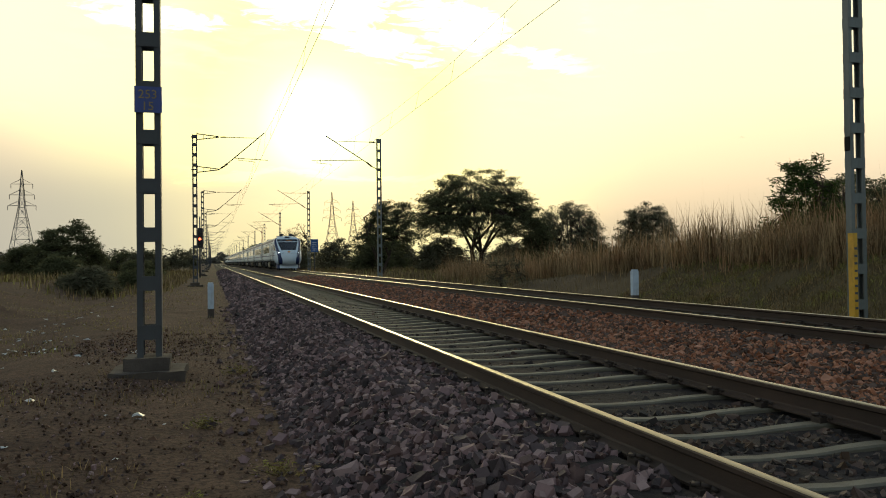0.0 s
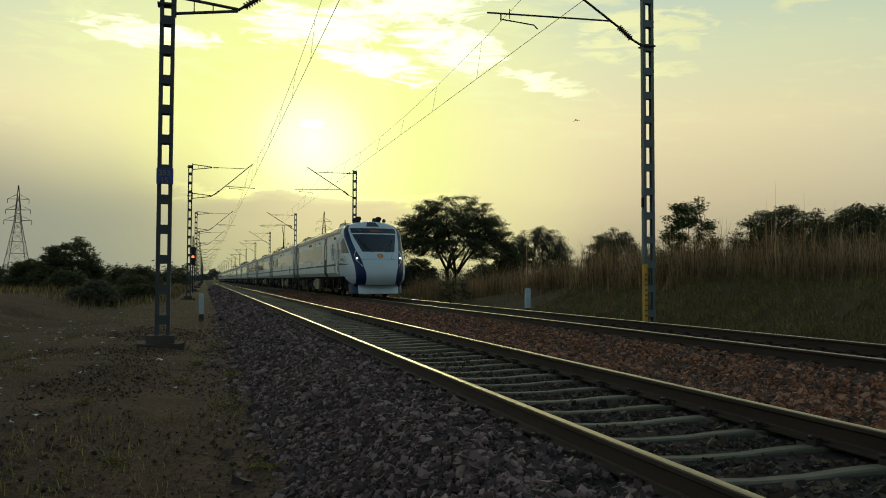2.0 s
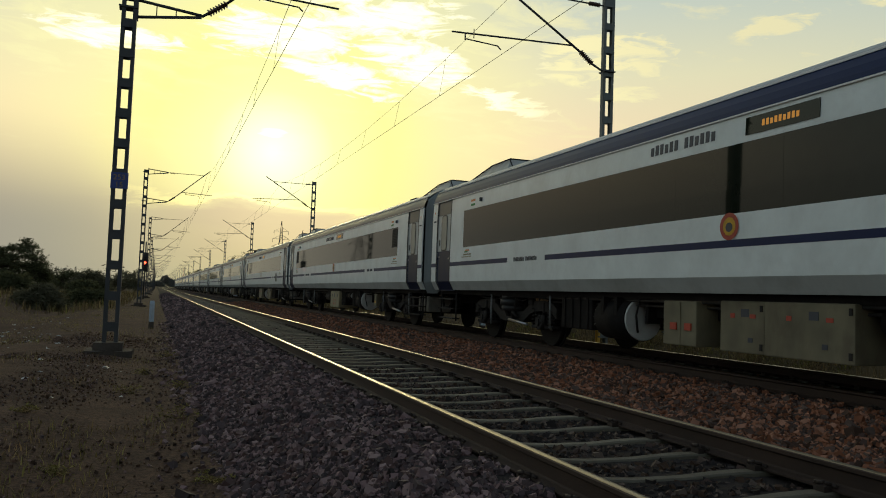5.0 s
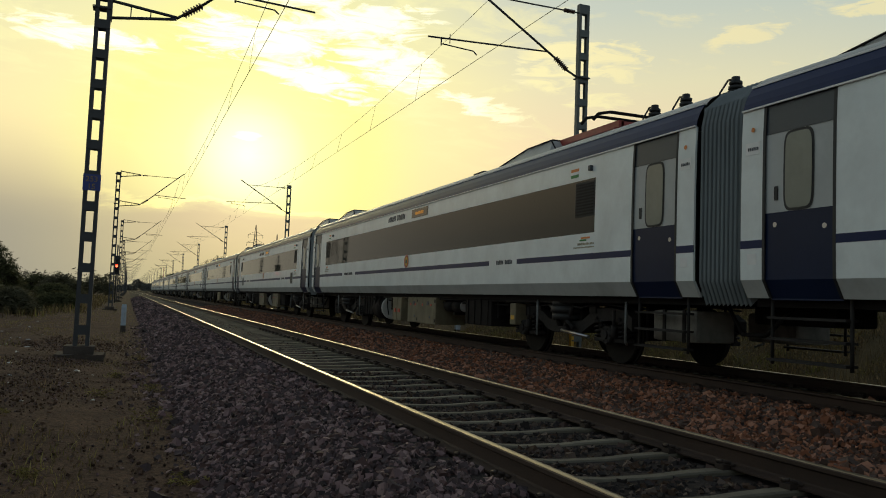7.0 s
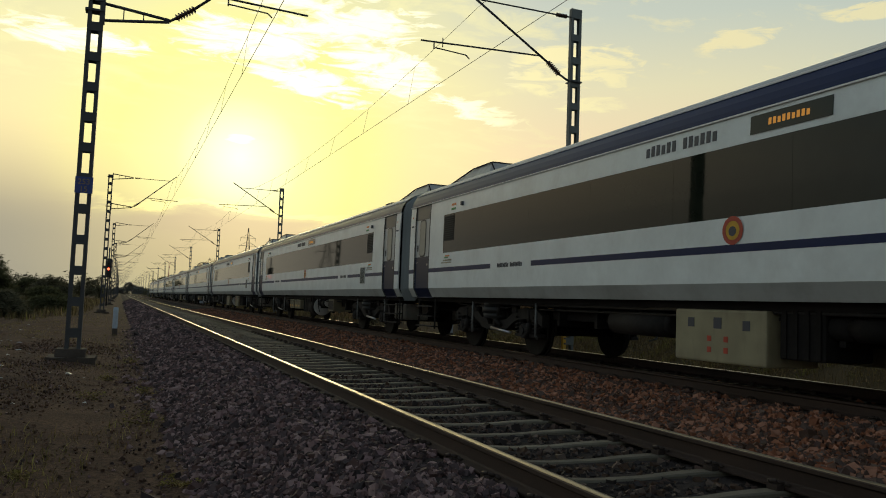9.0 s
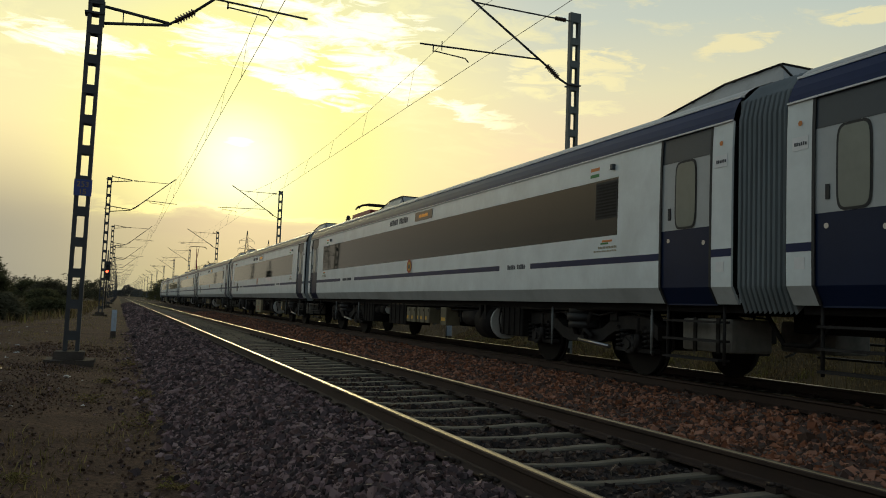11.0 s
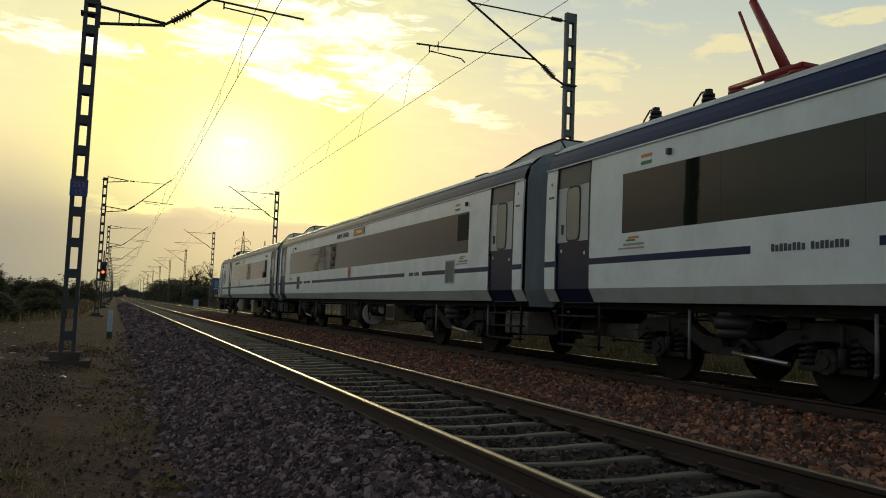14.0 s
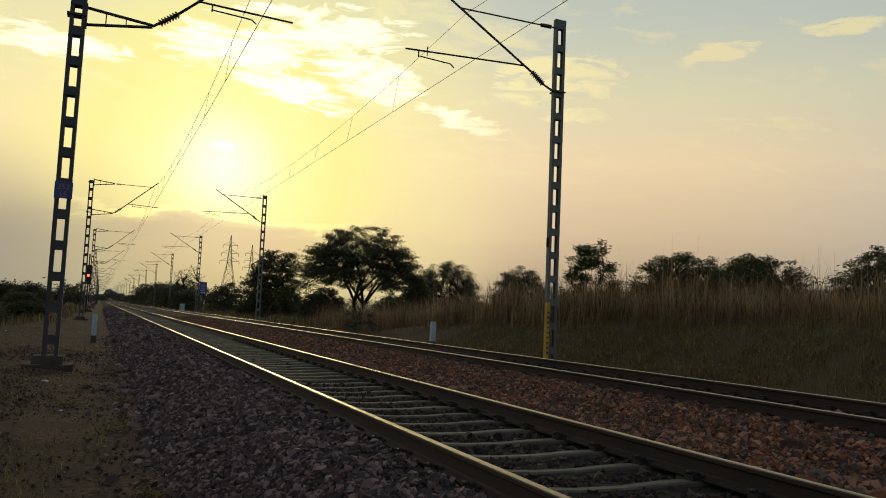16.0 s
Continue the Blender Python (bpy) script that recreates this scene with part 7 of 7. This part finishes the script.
def weed(x, y, h, seed):
    rng = np.random.default_rng(seed)
    t = thing("weed", pose(x, y, ground_height(x, y) - 0.01), "small green weed tuft growing in the dirt", "weed", "weeds in the dirt")
    c = [(rng.normal() * h * 0.6, rng.normal() * h * 0.6, h * rng.random() * 0.8) for _ in range(26)]
    v, f = leaf_cloud(rng, c, h * 0.35, 9, 0.022, 0.8)
    big_mesh("leaves", v, f, GRASS, t)
    bm = bmesh.new()
    for p in c[:10]:
        tube(bm, (0, 0, 0), p, 0.004, 0.002, 4, caps=False)
    part("stems", bm, STRAW, t)


for k, (x, y, h) in enumerate([(-4.35, 9.2, 0.10), (-3.45, 11.5, 0.14), (-2.85, 9.4, 0.16), (-3.8, 6.6, 0.09), (-5.6, 12.5, 0.13), (-2.75, 12.2, 0.15), (-4.9, 7.0, 0.11), (-6.4, 16, 0.2), (-2.7, 6.3, 0.10), (-3.3, 14.0, 0.12), (-7.4, 20, 0.3), (-5.3, 24, 0.35), (-2.9, 17.5, 0.14)]):
    weed(x, y, h, 100 + k)

# ---- lineside things ----
POST_WHITE = material("whitewashed concrete", (0.46, 0.53, 0.61), 0.8, vary=0.15, scale=5, fine=40, streak=((0.25, 0.22, 0.18), (3, 3, 1), 0.6))
SIGN_BLUE = material("blue sign paint", (0.03, 0.10, 0.28), 0.5, vary=0.15, scale=3, fine=25)
PLASTIC = material("pale plastic litter", (0.36, 0.37, 0.38), 0.4, vary=0.2, scale=8, fine=40, piece=0.3)
SIGNAL_BLACK = material("signal black paint", (0.02, 0.02, 0.02), 0.6, vary=0.2, scale=4, fine=30)
SIGNAL_RED = glow_material("red signal light", (1.0, 0.05, 0.02), 9.0)


def marker_post(x, y, base, top, w, label):
    t = thing("marker_post", pose(x, y, 0), label, "marker post", "whitewashed marker posts")
    h = w / 2
    split = base + (top - base) * 0.34
    box_part("post_foot", -h, h, -h * 0.7, h * 0.7, base, split, CEMENT, t, 0.012, "bare cement foot")
    bm = bmesh.new()
    box(bm, -h * 0.96, h * 0.96, -h * 0.66, h * 0.66, split, top - 0.04)
    box(bm, -h * 0.8, h * 0.8, -h * 0.5, h * 0.5, top - 0.04, top)
    part("post_shaft", bm, POST_WHITE, t, "whitewashed shaft")


marker_post(-3.26, 29.0, -0.65, 0.43, 0.17, "short whitewashed concrete post on the dirt verge")
marker_post(7.30, 25.0, -0.35, 0.66, 0.18, "short whitewashed concrete post beside the far track")
t = thing("relay_box", pose(8.0, 122, -0.5), "small white lineside relay box on a plinth", "relay box")
box_part("plinth", -0.4, 0.4, -0.3, 0.3, 0, 0.3, CEMENT, t, 0.02)
box_part("cabinet", -0.34, 0.34, -0.24, 0.24, 0.3, 1.35, POST_WHITE, t, 0.03)
box_part("cabinet_door", -0.28, 0.28, -0.26, -0.238, 0.38, 1.28, POST_WHITE, t, 0.01)

t = thing("lineside_sign", pose(7.9, 97, -0.5), "blue lineside board with faint marks on a post", "sign")
tube_part("post", (0, 0, 0), (0, 0, 2.6), 0.05, GALV, t)
box_part("board", -0.42, 0.42, -0.06, -0.02, 2.55, 4.0, SIGN_BLUE, t, 0.01)
bm = bmesh.new()
for k in range(5):
    box(bm, -0.25, 0.25 - 0.08 * (k % 2), -0.07, -0.064, 2.75 + 0.22 * k, 2.79 + 0.22 * k)
part("board_lettering", bm, BRIGHT, t)

t = thing("signal_post", pose(-4.35, 86, -0.5), "colour-light signal showing red on a thin post", "railway signal")
tube_part("post", (0, 0, 0), (0, 0, 5.9), 0.07, GALV, t)
bm = bmesh.new()
box(bm, -0.3, 0.3, -0.12, 0.0, 2.9, 4.8, 0.08)
part("signal_head", bm, SIGNAL_BLACK, t)
for k, z in enumerate((3.25, 3.75, 4.25)):
    bm = bmesh.new()
    tube(bm, (0, -0.32, z + 0.02), (0, -0.12, z), 0.14, seg=14, caps=False)
    hood = part("lamp_hood", bm, SIGNAL_BLACK, t)
    disc_part("lens", (0, -0.14, z), (0, 1, 0), 0.12, 0.03, SIGNAL_RED if k == 1 else SIGNAL_BLACK, hood, 16)
bm = bmesh.new()
for k in range(12):
    tube(bm, (-0.2, 0.12, 0.3 + 0.4 * k), (0.2, 0.12, 0.3 + 0.4 * k), 0.012, seg=5)
for s in (-0.2, 0.2):
    tube(bm, (s, 0.12, 0), (s, 0.12, 5.4), 0.015, seg=5)
part("ladder", bm, GALV, t)


def pylon(x, y, h, seed):
    t = thing("pylon", pose(x, y, -0.5), "lattice steel power pylon far across the fields", "pylon", "power pylons")
    w0, w1 = h * 0.13, h * 0.03
    def corner(z, sx, sy):
        u = z / h
        w = w0 + (w1 - w0) * min(1, u / 0.62) if u < 0.62 else w1 * (1 - (u - 0.62) / 0.42)
        return Vector((sx * w, sy * w, z))
    cuts = [0, 0.16, 0.3, 0.42, 0.52, 0.62, 0.71, 0.8, 0.89, 1.0]
    legs, brace = bmesh.new(), bmesh.new()
    for a, b in zip(cuts, cuts[1:]):
        for sx, sy in ((1, 1), (1, -1), (-1, -1), (-1, 1)):
            tube(legs, corner(a * h, sx, sy), corner(b * h, sx, sy), 0.13, seg=4, caps=False)
        ring = ((1, 1), (1, -1), (-1, -1), (-1, 1), (1, 1))
        for (p, q), (r, s) in zip(ring, ring[1:]):
            tube(brace, corner(a * h, p, q), corner(b * h, r, s), 0.07, seg=3, caps=False)
            tube(brace, corner(a * h, r, s), corner(b * h, p, q), 0.07, seg=3, caps=False)
            tube(brace, corner(b * h, p, q), corner(b * h, r, s), 0.07, seg=3, caps=False)
    part("leg", legs, GALV, t)
    part("brace", brace, GALV, t)
    for u, reach in ((0.64, 0.13), (0.75, 0.115), (0.86, 0.10)):
        for s in (-1, 1):
            bm = bmesh.new()
            tip = Vector((s * reach * h, 0, u * h))
            for sy in (-1, 1):
                tube(bm, corner(u * h, s, sy), tip, 0.09, seg=3, caps=False)
                tube(bm, corner((u + 0.05) * h, s, sy), tip, 0.07, seg=3, caps=False)
            tube(bm, tip, tip - Vector((0, 0, h * 0.045)), 0.12, seg=5)
            part("cross_arm", bm, GALV, t)


pylon(68.5, 500, 44.5, 1)
pylon(-74.5, 350, 38.5, 2)
pylon(92.0, 560, 44.0, 3)


def scrap(rng, size):
    """A crumpled scrap of sheet."""
    bm = bmesh.new()
    vs = [bm.verts.new((size * (math.cos(a) + rng.normal() * 0.3), size * (math.sin(a) * 0.7 + rng.normal() * 0.3), abs(rng.normal()) * size * 0.5)) for a in [math.tau * k / 6 for k in range(6)]]
    m = bm.verts.new((0, 0, size * 0.7))
    for k in range(6):
        bm.faces.new((vs[k], vs[(k + 1) % 6], m))
    return bm


rng = np.random.default_rng(77)
SCRAPS = []
for k in range(5):
    me = bpy.data.meshes.new("litter")
    b = scrap(rng, 0.05)
    b.to_mesh(me)
    b.free()
    me.materials.append(PLASTIC)
    SCRAPS.append(me)
for k in range(110):
    y = rng.normal(24, 5) if k < 90 else rng.uniform(5, 16)
    x = -5.6 - (y - 16) * 0.16 + rng.normal() * 1.1 if k < 90 else rng.uniform(-6, -3.4)
    if x > -3.2:
        continue
    o = new("litter", SCRAPS[k % 5])
    s = 0.5 + rng.random() * (1.0 if k < 90 else 0.4)
    o.matrix_basis = Matrix.LocRotScale((x, y, ground_height(x, y)), Euler((0, 0, rng.random() * 6)), (s, s, s * 0.7))
    tagged(o, "small pale scrap of plastic litter on dirt", "litter", "litter on the dirt")

# ---- bird ----
BIRD = material("dark bird plumage", (0.03, 0.026, 0.024), 0.8, vary=0.2, scale=20, fine=80)
bird = thing("bird", pose(0, 0, 0), "small dark bird in flight above the line", "bird")
bm = bmesh.new()
bmesh.ops.create_uvsphere(bm, u_segments=10, v_segments=8, radius=0.034)
bmesh.ops.scale(bm, vec=(2.4, 0.8, 0.8), verts=bm.verts)
part("body", bm, BIRD, bird)
bm = bmesh.new()
bmesh.ops.create_uvsphere(bm, u_segments=8, v_segments=6, radius=0.024)
bmesh.ops.translate(bm, verts=bm.verts, vec=(-0.09, 0, 0.014))
tube(bm, (-0.11, 0, 0.014), (-0.135, 0, 0.01), 0.008, 0.002, 6)
part("head", bm, BIRD, bird)
bm = bmesh.new()
vs = [bm.verts.new(p) for p in ((0.06, 0.014, 0), (0.18, 0.04, 0.003), (0.165, 0, 0.007), (0.18, -0.04, 0.003), (0.06, -0.014, 0), (0.06, 0, 0.014))]
for f in ((0, 1, 2, 5), (5, 2, 3, 4)):
    bm.faces.new([vs[i] for i in f])
part("tail", bm, BIRD, bird)
WINGS = []
for s in (-1, 1):
    bm = bmesh.new()
    rows = []
    for k in range(6):
        u = k / 5
        rows.append([bm.verts.new((-0.035 + 0.035 * u * u + dx, s * (0.02 + 0.20 * u), 0.014 + dz)) for dx, dz in ((0, 0), (0.035 * (1 - u) + 0.014, 0.008), (0.09 * (1 - 0.8 * u), 0))])
    for a, b in zip(rows, rows[1:]):
        for k in range(2):
            bm.faces.new((a[k], a[k + 1], b[k + 1], b[k]))
    w = part("wing", bm, BIRD, bird)
    WINGS.append((w, s))


def motions():
    for ob, offset, turn in TRAIN:
        walk(ob, [(t, pose(D, HEAD + offset + slip - SPEED * t, 0.02, 0, 0, turn)) for t, slip in SLIP])
    flight = [(0, 46, 72, 12.5), (2.4, 9.0, 29, 8.0), (2.7, 5.11, 24, 7.21), (3.0, 1.46, 20, 6.4), (3.3, -2.49, 17, 5.47), (3.6, -5.74, 15, 4.67), (4.5, -16, 9, 4.2), (8, -60, -16, 9), (16, -160, -70, 20)]
    walk(bird, [(t, pose(x, y, z, 0, 0, 35)) for t, x, y, z in flight])
    for wing, side in WINGS:
        walk(wing, [(k * 0.1, pose(0, 0, 0, side * (32 if k % 2 else -18), 0, 0)) for k in range(161)])


motions()
